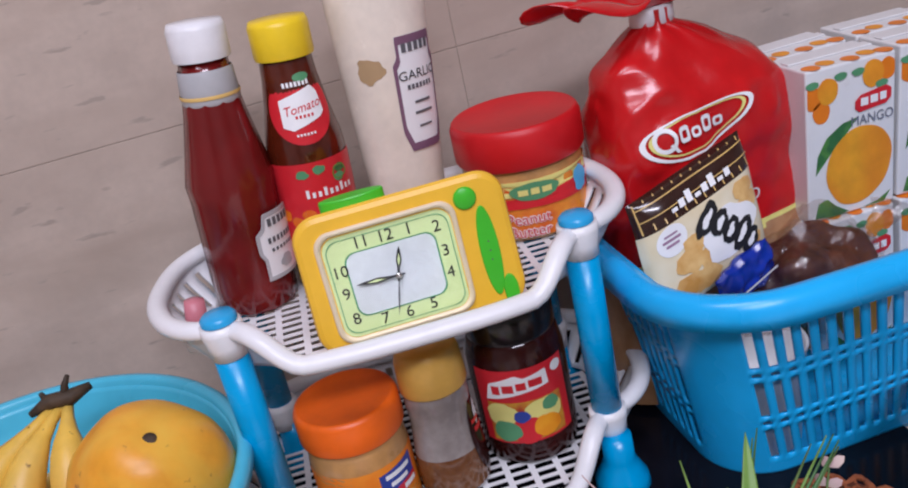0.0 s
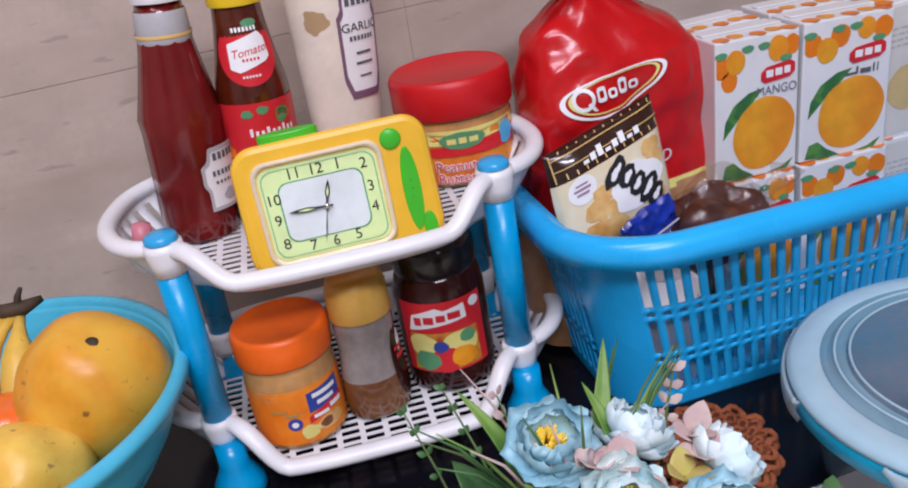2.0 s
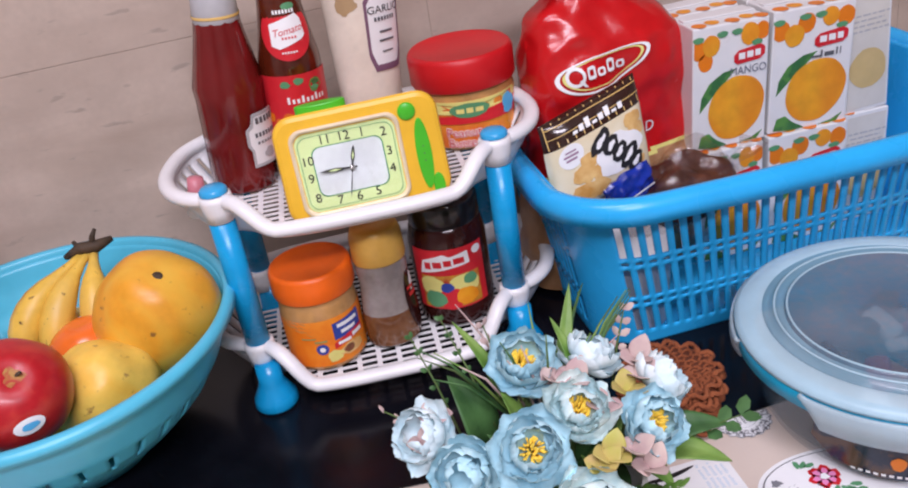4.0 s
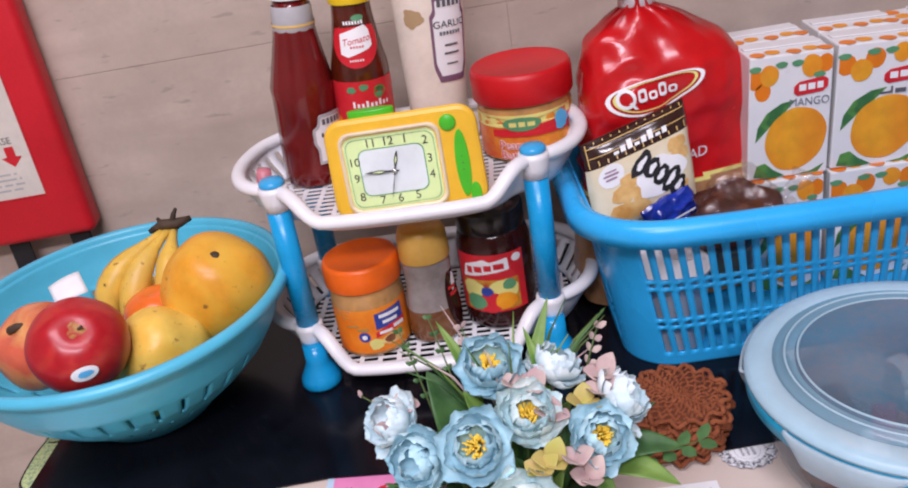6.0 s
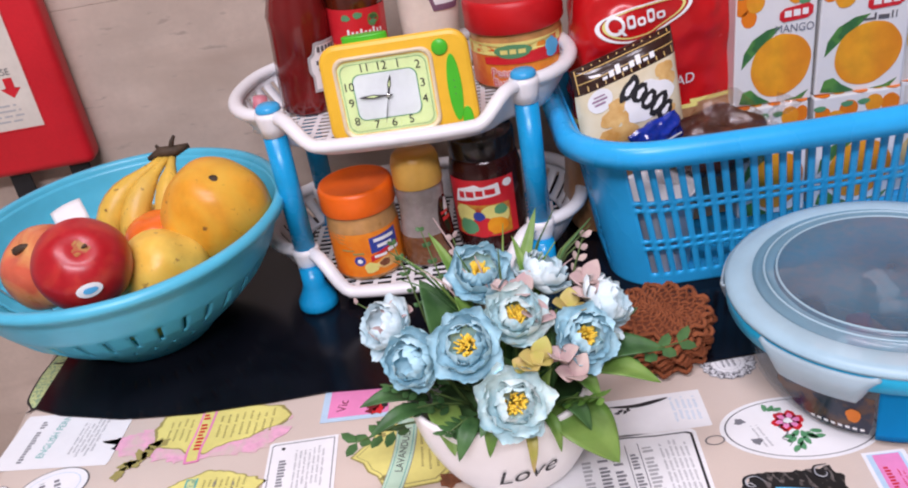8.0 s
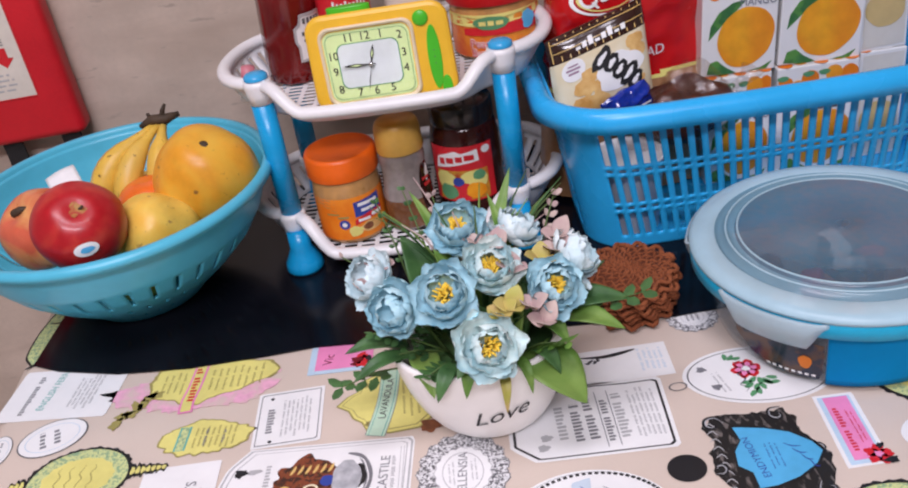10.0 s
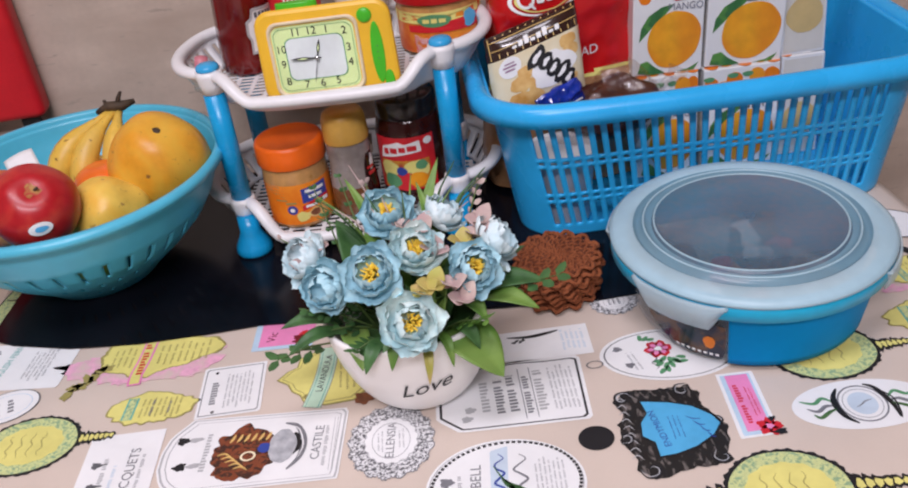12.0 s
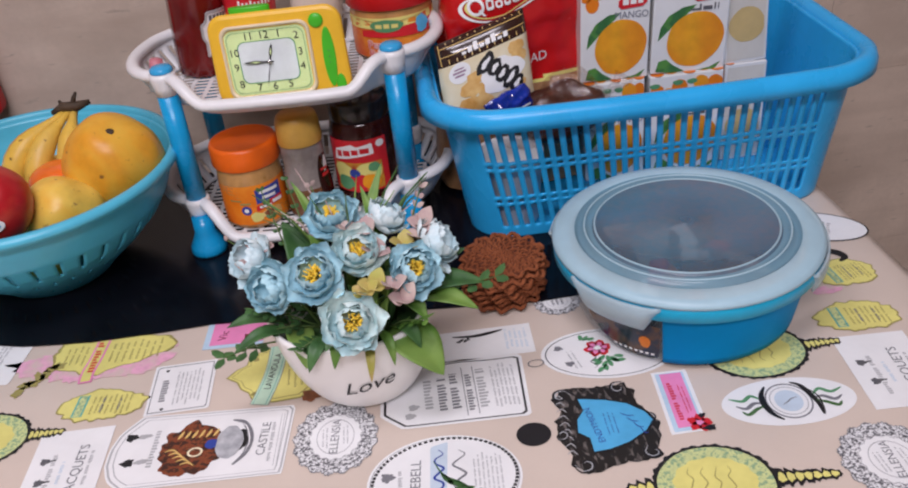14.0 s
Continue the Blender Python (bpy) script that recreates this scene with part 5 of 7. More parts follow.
for a in (-33, 78, 150, 250):
    def flap(u, v, a=a):
        t = radians(a + 41 * (u - 0.5))
        e = min(1.0, 6 * min(u, 1 - u))
        z = 0.0755 - 0.026 * v * e
        r = 0.1195 + 0.002 * math.sin(math.pi * v) - 0.006 * v * v
        return (r * math.sin(t), -r * math.cos(t), z)
    V, F = surface(flap, 30, 8)
    thick(part("clip", mesh("clip", V, F), CLIPPL, tub, "frosted clip flap"), 0.002)
rnd = random.Random(4)
for k in range(26):
    a, r = rnd.uniform(0, 6.28), 0.080 * math.sqrt(rnd.random())
    c = rnd.choice((ORANGED, BROWNP, JAM, PAPER, BROWNP, REDP, JAM, NAVYP))
    s = part("wrapped_sweet", box(0.030, 0.018, 0.011, 0.004, 2), c, tub)
    s.matrix_basis = pose(r * math.cos(a), r * math.sin(a), 0.012 + 0.012 * (k % 4), rnd.uniform(-30, 30), rnd.uniform(-30, 30), rnd.uniform(0, 360))

# ---- the fruit bowl ----
BOWL = (-0.4535, 0.386)
bowl = thing("colander", pose(BOWL[0], BOWL[1], ZM) @ Matrix.Diagonal((0.970, 0.985, 0.955, 1.0)), "aqua blue plastic colander full of fruit", "bowl")
CP = [(0.060, 0.0), (0.064, 0.004), (0.080, 0.018), (0.106, 0.040), (0.128, 0.062), (0.143, 0.084), (0.152, 0.106), (0.157, 0.124)]
CL = [0.0]
for (a, b), (c, d) in zip(CP, CP[1:]):
    CL.append(CL[-1] + math.hypot(c - a, d - b))


def cprof(v):
    d = v * CL[-1]
    i = max(j for j in range(len(CP) - 1) if CL[j] <= d + 1e-9)
    s = (d - CL[i]) / (CL[i + 1] - CL[i])
    return CP[i][0] + s * (CP[i + 1][0] - CP[i][0]), CP[i][1] + s * (CP[i + 1][1] - CP[i][1])


def cshell(u, v):
    r, z = cprof(v)
    return (r * math.cos(2 * math.pi * u), r * math.sin(2 * math.pi * u), z)


def chole(i, j):
    return (i % 6 == 0 and 20 <= j <= 27) or (i % 6 == 3 and 13 <= j <= 15) or (i % 6 == 0 and 5 <= j <= 6)


V, F = surface(cshell, 216, 40, closed=True, hole=chole)
thick(part("bowl_shell", mesh("shell", V, F), BOWLBLUE, bowl), 0.0024, 0)
part("bowl_floor", lathe([(0.0, 0.006), (0.052, 0.006), (0.061, 0.003), (0.0615, 0.001), (0.0, 0.004)], 60), BOWLBLUE, bowl)
part("foot_ring", lathe([(0.059, 0.004), (0.059, 0.0), (0.063, 0.0), (0.066, 0.006)], 60), BOWLBLUE, bowl)
part("rim", lathe([(0.1560, 0.122), (0.1565, 0.128), (0.1590, 0.1308), (0.1640, 0.1300), (0.1665, 0.1265), (0.1665, 0.121), (0.1647, 0.121), (0.1643, 0.1255), (0.1610, 0.1278), (0.1585, 0.122), (0.1560, 0.122)], 96), BOWLBLUE, bowl, "rolled aqua rim")


def fruit(name, me, m, material, label, category, group=""):
    f = thing(name, m, label, category, group)
    part("flesh", me, material, f)
    return f


def stalk(parent, z, r=0.004, h=0.006):
    part("stalk", lathe([(r * 1.5, z - 0.0035), (r * 1.35, z - 0.0008), (r * 0.9, z + 0.0010), (0.0, z + 0.0014)], 16), STALK, parent, "dark dry stalk scar")


mg = fruit("mango", ball(0.0525, 0.0495, 0.060, 48, 32, 0.055, 2, 0.05), pose(-0.3560, 0.372, 0.120, 30, 14, 0), MANGO, "large ripe orange mango with dark stalk", "mango", "fruit in the colander")
stalk(mg, 0.0565, 0.0045, 0.004)
m2 = fruit("small_mango", ball(0.043, 0.038, 0.046, 36, 24, 0.08, 7, 0.05), pose(-0.4060, 0.320, 0.097, 42, -14, 0), QUINCE, "small yellow mango with brown stem scar", "mango", "fruit in the colander")
stalk(m2, 0.0415, 0.0045, 0.003)
ap = fruit("red_apple", ball(0.0410, 0.0405, 0.0375, 48, 36, 0.025, 11, 0.14), pose(-0.4545, 0.2790, 0.1395, 36, 24, 0), APPLE, "shiny red apple with a white sticker", "apple", "fruit in the colander")
part("stalk", tube([(0, 0, 0.024), (0.001, 0.001, 0.031), (0.004, 0.002, 0.037)], 0.0013, 8), STALK, ap)
sk = ap.matrix_basis.inverted()


def cavity(u, v):
    r, a = 0.0068 * v, 2 * math.pi * u
    r *= 1 + 0.22 * v * math.sin(3 * a + 1) + 0.10 * v * math.sin(7 * a)
    t = math.asin(r / 0.0410)
    return (r * math.cos(a), r * math.sin(a), 0.0375 * math.cos(t) * (1 - 0.14 * math.exp(-((math.sin(t) / 0.33) ** 2))) + 0.0005)


V, F = surface(cavity, 24, 5, closed=True)
part("stem_cavity", mesh("cavity", V, F), two_tone("russet_skin", (0.42, 0.22, 0.05), (0.42, 0.05, 0.03), 160.0, 0.40, 0.60, rough=0.5), ap, "russet stem cavity")


def on_apple(u, v):
    d = Vector((0.32 + u * 22, -0.85, v * 22 - 0.10)).normalized()
    d = (sk.to_3x3() @ d).normalized()
    return (0.0428 * d.x, 0.0423 * d.y, 0.0405 * d.z)


part("sticker", patch(oval(0.0115, 0.0068, 24), on_apple, 3), PAPER, ap, "white oval sticker")
part("sticker_mark", patch(oval(0.0065, 0.0030, 18, 0.1, 3), lambda u, v: tuple(1.006 * c for c in on_apple(u, v)), 2), SKY, ap)
a2 = fruit("blushed_apple", ball(0.0385, 0.0385, 0.036, 40, 26, 0.06, 17, 0.2), pose(-0.5030, 0.318, 0.124, 25, -25, 0), PEACH, "pale red and yellow apple with dry stalk", "apple", "fruit in the colander")
part("dry_calyx", tube([(-0.006, 0.004, 0.026), (-0.002, 0.002, 0.031), (0.006, 0.0, 0.032), (0.014, -0.002, 0.030)], [0.003, 0.004, 0.0035, 0.002], 8), STALK, a2)
fruit("orange_tomato", ball(0.030, 0.030, 0.027, 28, 18, 0.04, 21, 0.1), pose(-0.418, 0.372, 0.106), TOMATO, "orange-red tomato between the other fruit", "tomato", "fruit in the colander")

for x, y, z, g in ((-0.445, 0.345, 0.055, 3), (-0.420, 0.405, 0.050, 5), (-0.485, 0.400, 0.055, 6), (-0.450, 0.455, 0.065, 8)):
    fruit("yellow_mango", ball(0.040, 0.036, 0.036, 28, 18, 0.08, g), pose(x, y, z, 0, 20 * g, 30 * g), QUINCE, "yellow mango low in the colander", "mango", "fruit in the colander")

bunch = thing("banana_bunch", pose(-0.4040, 0.440, 0.128), "bunch of small spotted ripe bananas with black stalk", "bananas")
for k, (dx, dz, ex, ey, ez) in enumerate(((-0.030, 0.016, -0.064, -0.046, -0.060), (-0.018, 0.018, -0.042, -0.060, -0.070), (0.000, 0.018, -0.012, -0.058, -0.072))):
    P = []
    for i in range(13):
        s = i / 12
        q = Vector((-0.006 + 0.005 * k, 0.0, 0.031)).lerp(Vector((ex, ey, ez)), s)
        P.append(q + Vector((dx, -0.012, dz)) * math.sin(math.pi * s) * 0.8)
    R = [0.0040, 0.0044, 0.0065, 0.0100, 0.0126, 0.0138, 0.0142, 0.0140, 0.0132, 0.0116, 0.009, 0.006, 0.0032]
    part("banana", tube(P, R, 7), BANANA, bunch, "small yellow banana with brown spots")
part("stalk_crown", tube([(-0.020, 0.004, 0.031), (-0.006, 0.001, 0.037), (0.008, 0.0, 0.036), (0.022, 0.004, 0.038)], [0.0025, 0.0055, 0.0058, 0.0025], 9), STALK, bunch, "blackened stalk crown")
part("stalk_stub", tube([(0.004, 0.0, 0.036), (0.007, 0.002, 0.045), (0.011, 0.002, 0.051)], [0.0035, 0.0025, 0.0015], 8), STALK, bunch)
part("stalk_stub", tube([(-0.006, 0.002, 0.035), (-0.010, 0.006, 0.043)], [0.0035, 0.0016], 8), STALK, bunch)
tag = thing("paper_slip", pose(-0.5120, 0.425, 0.122, 35, -12, 20), "white paper slip tucked among the fruit", "paper")
V, F = surface(lambda u, v: (0.032 * (u - 0.5), 0.026 * (v - 0.5), 0.003 * math.sin(3 * u)), 8, 4)
thick(part("slip", mesh("slip", V, F), PAPER, tag), 0.0004)

# ---- the flower pot ----
pot = thing("flower_pot", pose(-0.1245, 0.092, 0.0005), "white ceramic pot lettered Love with blue silk flowers", "flower pot")


def potshell(u, v):
    a = 2 * math.pi * u
    c, s = math.cos(a), math.sin(a)
    k = v ** 0.62
    r = 0.030 + 0.0330 * math.sin(k * math.pi / 2)
    lip = 0.004 * v ** 3 * (abs(c) ** 4) + 0.004 * v ** 4
    fold = 0.0018 * math.sin(3 * a + 4 * v) * v
    return ((r + fold) * c * 1.0 - 0.0060 * v, (r * 0.86 + fold) * s - 0.008 * v, 0.002 + 0.083 * v + lip)


V, F = surface(potshell, 72, 24, closed=True)
thick(part("pot_shell", mesh("pot", V, F), CERAMIC, pot), 0.003)
part("pot_base", lathe([(0.0, 0.0), (0.029, 0.0), (0.0312, 0.002), (0.0, 0.003)], 40, 1.0, 0.85), CERAMIC, pot)
part("soil_plug", lathe([(0.0, 0.072), (0.052, 0.070), (0.046, 0.05), (0.0, 0.05)], 32, 1.0, 0.8), LEAFD, pot)


def on_pot(u, v):
    a = -math.pi / 2 + u / 0.054 + 0.08
    w = (v - 0.002) / 0.083
    p = Vector(potshell((a / (2 * math.pi)) % 1.0, w))
    n = Vector((math.cos(a), math.sin(a), -0.2)).normalized()
    return tuple(p + 0.0010 * n)


part("writing", letters("Love", 0.0235, lambda u, v: on_pot(u * 0.86 - 0.0005, v * 0.86 + 0.0460 + 0.10 * u), 0.35), INK, pot, "black script lettering")


def petal(w, l, curl, ruff, seed):
    rnd = random.Random(seed)
    ph = rnd.uniform(0, 6)

    def fn(u, v):
        t = (u - 0.5) * 2
        half = w * math.sin(math.pi * (0.10 + 0.80 * v)) ** 0.55
        x = half * t
        edge = max(0.0, v - 0.5)
        up = l * (v - 0.16 * t * t * v * v + 0.035 * edge * math.cos(9 * t + ph))
        bend = curl * v * v
        z = up * math.cos(bend) + ruff * edge * math.sin(4 * t + ph)
        y = up * math.sin(bend) - 0.34 * half * t * t + ruff * edge * math.cos(5 * t + ph) + 0.10 * l * max(0.0, v - 0.8)
        return (x, -y, z)
    return surface(fn, 12, 9)


def flower(name, at, aim, size, material, seed, stamen=True):
    """A silk flower head of five rows of ruffled petals, facing aim."""
    rnd = random.Random(seed)
    q = Vector(aim).normalized().to_track_quat("Z", "Y").to_matrix().to_4x4()
    m = Matrix.Translation(at) @ q @ pose(0, 0, 0, 0, 0, rnd.uniform(0, 72))
    V, F = [], []
    for row, (cnt, r0, tilt, wl, ll, curl) in enumerate(((7, 0.0016, 92, 0.48, 1.04, -0.50), (7, 0.0024, 74, 0.44, 0.94, -0.65), (6, 0.0030, 58, 0.40, 0.82, -0.75), (5, 0.0050, 46, 0.32, 0.66, -0.50))):
        for k in range(cnt):
            v, f = petal(size * wl, size * ll * rnd.uniform(0.92, 1.06), curl * rnd.uniform(0.7, 1.2), size * 0.062, rnd.random())
            a = 360 * (k + 0.5 * row + rnd.uniform(-0.12, 0.12)) / cnt
            mm = pose(0, 0, 0, 0, 0, a) @ pose(0, -r0, 0.0015 * row, tilt + rnd.uniform(-7, 7), 0, 0)
            o = len(V)
            V += [mm @ Vector(p) for p in v]
            F += [tuple(o + i for i in g) for g in f]
    ob = part("flower_head", mesh("petals", V, F), material, pot, name)
    ob.matrix_basis = m
    if stamen:
        V, F = [], []
        for k in range(64):
            a, r = rnd.uniform(0, 6.28), size * 0.30 * math.sqrt(rnd.random())
            b = tube([(r * 0.4 * math.cos(a), r * 0.4 * math.sin(a), 0.002), (r * math.cos(a), r * math.sin(a), size * rnd.uniform(0.52, 0.66))], [0.0003, 0.0007], 5)
            o = len(V)
            V += [v.co.copy() for v in b.vertices]
            F += [tuple(o + i for i in p.vertices) for p in b.polygons]
            bpy.data.meshes.remove(b)
        part("stamen_tuft", mesh("stamens", V, F), STAMEN, ob)
    return ob


PO = Vector((-0.1245, 0.092, 0.0))
HEADS = [
    ("blue silk flower", (-0.131, 0.104, 0.163), (0.0, -0.6, 0.9), 0.0275, PETALB, 1, True),
    ("pale blue silk flower", (-0.094, 0.094, 0.157), (0.5, 0.1, 0.9), 0.024, PETALP, 2, False),
    ("white-blue silk flower", (-0.060, 0.078, 0.140), (0.9, -0.25, 0.6), 0.026, PETALP, 3, False),
    ("pale green-blue silk flower", (-0.114, 0.062, 0.152), (0.0, -0.55, 0.9), 0.0265, PETALW, 4, True),
    ("blue silk flower", (-0.076, 0.052, 0.139), (0.25, -0.85, 0.65), 0.026, PETALB, 5, True),
    ("blue silk flower", (-0.147, 0.050, 0.148), (-0.15, -0.85, 0.75), 0.0280, PETALB, 6, True),
    ("blue silk flower", (-0.180, 0.066, 0.136), (-0.45, -0.85, 0.35), 0.0265, PETALB, 7, False),
    ("pale blue silk flower", (-0.192, 0.094, 0.142), (-0.7, -0.4, 0.7), 0.0265, PETALP, 8, False),
    ("pale green-blue silk flower", (-0.127, 0.024, 0.121), (0.12, -1.0, 0.62), 0.0290, PETALW, 9, True),
]
for nm, at, aim, size, material, seed, st in HEADS:
    flower(nm, Vector(at) - PO, aim, 0.89 * size, material, seed, st)
    foot = Vector(((at[0] - PO.x) * 0.35, (at[1] - PO.y) * 0.35, 0.055))
    end = Vector(at) - PO - 0.004 * Vector(aim).normalized()
    part("flower_stem", tube([foot, foot.lerp(end, 0.55) + Vector((0, 0, 0.006)), end], 0.0014, 6), STEM, pot)


def leaf(nm, base, tip, width, material, droop=0.01, label="", fold=0.25):
    b, t = Vector(base) - PO, Vector(tip) - PO
    d = t - b
    side = d.cross(Vector((0.15, -0.3, 1.0))).normalized()
    up = side.cross(d).normalized()

    def fn(u, v):
        s = (u - 0.5) * 2
        w = width * math.sin(math.pi * min(1, 0.04 + 0.96 * v)) ** 0.75 * (1 - 0.35 * v)
        return tuple(b + d * v + side * (w * s) + up * (fold * w * abs(s) + droop * math.sin(math.pi * v)))
    V, F = surface(fn, 8, 14)
    return thick(part(nm, mesh("leaf", V, F), material, pot, label), 0.0005)


LEAVES = [((-0.100, 0.055, 0.085), (-0.064, 0.018, 0.060), 0.023, LEAF), ((-0.175, 0.085, 0.08), (-0.168, 0.035, 0.075), 0.013, LEAF), ((-0.16, 0.11, 0.10), (-0.172, 0.125, 0.158), 0.017, LEAFD),
          ((-0.075, 0.075, 0.10), (-0.020, 0.055, 0.115), 0.013, LEAFD), ((-0.08, 0.07, 0.10), (-0.030, 0.035, 0.105), 0.012, LEAF), ((-0.15, 0.095, 0.11), (-0.150, 0.085, 0.165), 0.012, LEAF),
          ((-0.10, 0.09, 0.12), (-0.105, 0.115, 0.185), 0.006, LEAF), ((-0.115, 0.10, 0.12), (-0.085, 0.130, 0.195), 0.006, LEAF), ((-0.14, 0.11, 0.12), (-0.160, 0.140, 0.185), 0.006, LEAF),
          ((-0.18, 0.08, 0.09), (-0.225, 0.065, 0.105), 0.009, LEAFD), ((-0.18, 0.07, 0.09), (-0.222, 0.050, 0.090), 0.007, LEAFD), ((-0.13, 0.05, 0.10), (-0.150, 0.020, 0.100), 0.010, LEAFD),
          ((-0.09, 0.06, 0.11), (-0.070, 0.030, 0.105), 0.010, LEAF), ((-0.065, 0.085, 0.10), (-0.030, 0.085, 0.13), 0.010, LEAFD), ((-0.12, 0.09, 0.12), (-0.125, 0.075, 0.155), 0.010, LEAFD), ((-0.10, 0.075, 0.12), (-0.090, 0.065, 0.15), 0.010, LEAFD)]
LEAVES += [((-0.118, 0.046, 0.090), (-0.120, 0.016, 0.066), 0.0045, LEAFY), ((-0.108, 0.048, 0.092), (-0.100, 0.022, 0.074), 0.0050, LEAF), ((-0.150, 0.050, 0.092), (-0.166, 0.026, 0.078), 0.0070, LEAFD), ((-0.095, 0.052, 0.092), (-0.078, 0.030, 0.080), 0.0080, LEAFD), ((-0.140, 0.046, 0.094), (-0.146, 0.022, 0.080), 0.0060, LEAF)]
rnd = random.Random(18)
for k in range(44):
    a, e = rnd.uniform(0, 6.28), rnd.uniform(0.25, 1.0)
    e = e * 0.5 if math.sin(a) < -0.2 else e
    b = Vector((-0.122 + 0.02 * math.cos(a), 0.085 + 0.02 * math.sin(a), 0.075))
    LEAVES.append((b, b + Vector((0.060 * e * math.cos(a), 0.052 * e * math.sin(a), 0.070 - 0.045 * e)), rnd.uniform(0.008, 0.013), (LEAF, LEAFD, LEAFD)[k % 3]))
for b, t, w, m_ in LEAVES:
    leaf("leaf", b, t, w, m_)
rnd = random.Random(8)


def sprig(base, tip, material, count, size, nm):
    """A thin twig with small leaves in pairs along it."""
    b, t = Vector(base) - PO, Vector(tip) - PO
    tw = part(nm, tube([b, b.lerp(t, 0.5) + Vector((0, 0, 0.004)), t], [0.0009, 0.0007, 0.0004], 5), STEM, pot)
    d = (t - b).normalized()
    side = d.cross(Vector((0, 0, 1))).normalized()
    up = side.cross(d)
    V, F = [], []
    for k in range(count):
        s = 0.35 + 0.65 * k / max(1, count - 1)
        for sg in (-1, 1):
            o = b.lerp(t, s)
            ax = (d * rnd.uniform(0.5, 0.9) + side * sg * rnd.uniform(0.6, 1.0) + up * rnd.uniform(-0.5, 0.5)).normalized()
            cr = ax.cross(up).normalized()
            L, w = size * rnd.uniform(0.8, 1.2), size * 0.34
            q = len(V)
            V += [o, o + ax * L * 0.35 + cr * w, o + ax * L * 0.75 + cr * w * 0.8, o + ax * L, o + ax * L * 0.75 - cr * w * 0.8, o + ax * L * 0.35 - cr * w, o + ax * L * 0.5 + up * 0.001]
            F += [(q + 6, q + a, q + c) for a, c in ((0, 1), (1, 2), (2, 3), (3, 4), (4, 5), (5, 0))]
    part("leaf_spray", mesh("leaf_spray", V, F), material, tw)


SPRIGS = [((-0.075, 0.10, 0.13), (-0.058, 0.112, 0.176), PINKLEAF, 5, 0.0068), ((-0.135, 0.12, 0.13), (-0.144, 0.128, 0.184), PINKLEAF, 4, 0.0066), ((-0.18, 0.10, 0.12), (-0.216, 0.112, 0.156), PINKLEAF, 4, 0.0055),
          ((-0.08, 0.06, 0.10), (-0.012, 0.055, 0.118), LEAFD, 5, 0.013), ((-0.18, 0.07, 0.08), (-0.232, 0.060, 0.080), LEAFD, 5, 0.012), ((-0.17, 0.12, 0.11), (-0.186, 0.150, 0.175), LEAFD, 5, 0.005), ((-0.15, 0.11, 0.12), (-0.165, 0.15, 0.182), LEAFD, 5, 0.005)]
rg = random.Random(77)
for k in range(8):
    a = radians(rg.uniform(150, 235) if k % 3 else rg.uniform(-60, 30))
    b = (-0.122 + 0.030 * math.cos(a), 0.075 + 0.026 * math.sin(a), 0.086)
    t = (-0.122 + rg.uniform(0.062, 0.086) * math.cos(a), 0.075 + rg.uniform(0.050, 0.066) * math.sin(a), rg.uniform(0.092, 0.120))
    SPRIGS.append((b, t, (LEAF, LEAFD, LEAFD)[k % 3], 7, rg.uniform(0.007, 0.010)))
for b, t, m_, c_, s_ in SPRIGS:
    sprig(b, t, m_, c_, s_, "sprig")
for at, m_ in (((-0.100, 0.060, 0.163), PINKLEAF), ((-0.108, 0.078, 0.172), PINKLEAF), ((-0.118, 0.083, 0.172), PINKLEAF), ((-0.114, 0.030, 0.148), LEAFY), ((-0.106, 0.034, 0.150), LEAFY), ((-0.093, 0.034, 0.148), PINKLEAF), ((-0.086, 0.028, 0.138), PINKLEAF), ((-0.068, 0.078, 0.160), PINKLEAF), ((-0.062, 0.090, 0.164), PINKLEAF), ((-0.078, 0.072, 0.158), LEAFY), ((-0.198, 0.088, 0.150), PINKLEAF), ((-0.190, 0.100, 0.158), PINKLEAF)):
    for k in range(3):
        a = 2.1 * k + at[0] * 90
        b = Vector(at) + Vector((0, 0, -0.010))
        leaf("coin_leaf", b, Vector(at) + Vector((0.012 * math.cos(a), 0.012 * math.sin(a) - 0.004, 0.004 * math.sin(a * 2))), 0.0080, m_, 0.001, "", 0.06)
for k in range(22):
    a = rnd.uniform(0, 6.28)
    b = Vector((-0.12 + 0.02 * math.cos(a), 0.10 + 0.01 * math.sin(a), 0.13))
    t = b + Vector((0.05 * math.cos(a), 0.02 * math.sin(a) + 0.02, rnd.uniform(0.035, 0.065)))
    part("grass_blade", tube([b - PO, (b.lerp(t, 0.6) - PO) + Vector((0, 0, 0.008)), t - PO], [0.0010, 0.0008, 0.0003], 5), (LEAF, LEAFD, STEM, PINKLEAF)[k % 4], pot)

# ---- crochet coasters ----
DR = 0.0400
def yarn(r, z, amp, waves, ph, th):
    return tube([((r + amp * math.cos(waves * a + ph)) * math.cos(a), (r + amp * math.cos(waves * a + ph)) * math.sin(a), z + 0.0012 * math.sin(waves * 2 * a)) for a in [2 * math.pi * k / (waves * 8) for k in range(waves * 8)]], th, 5, closed=True)


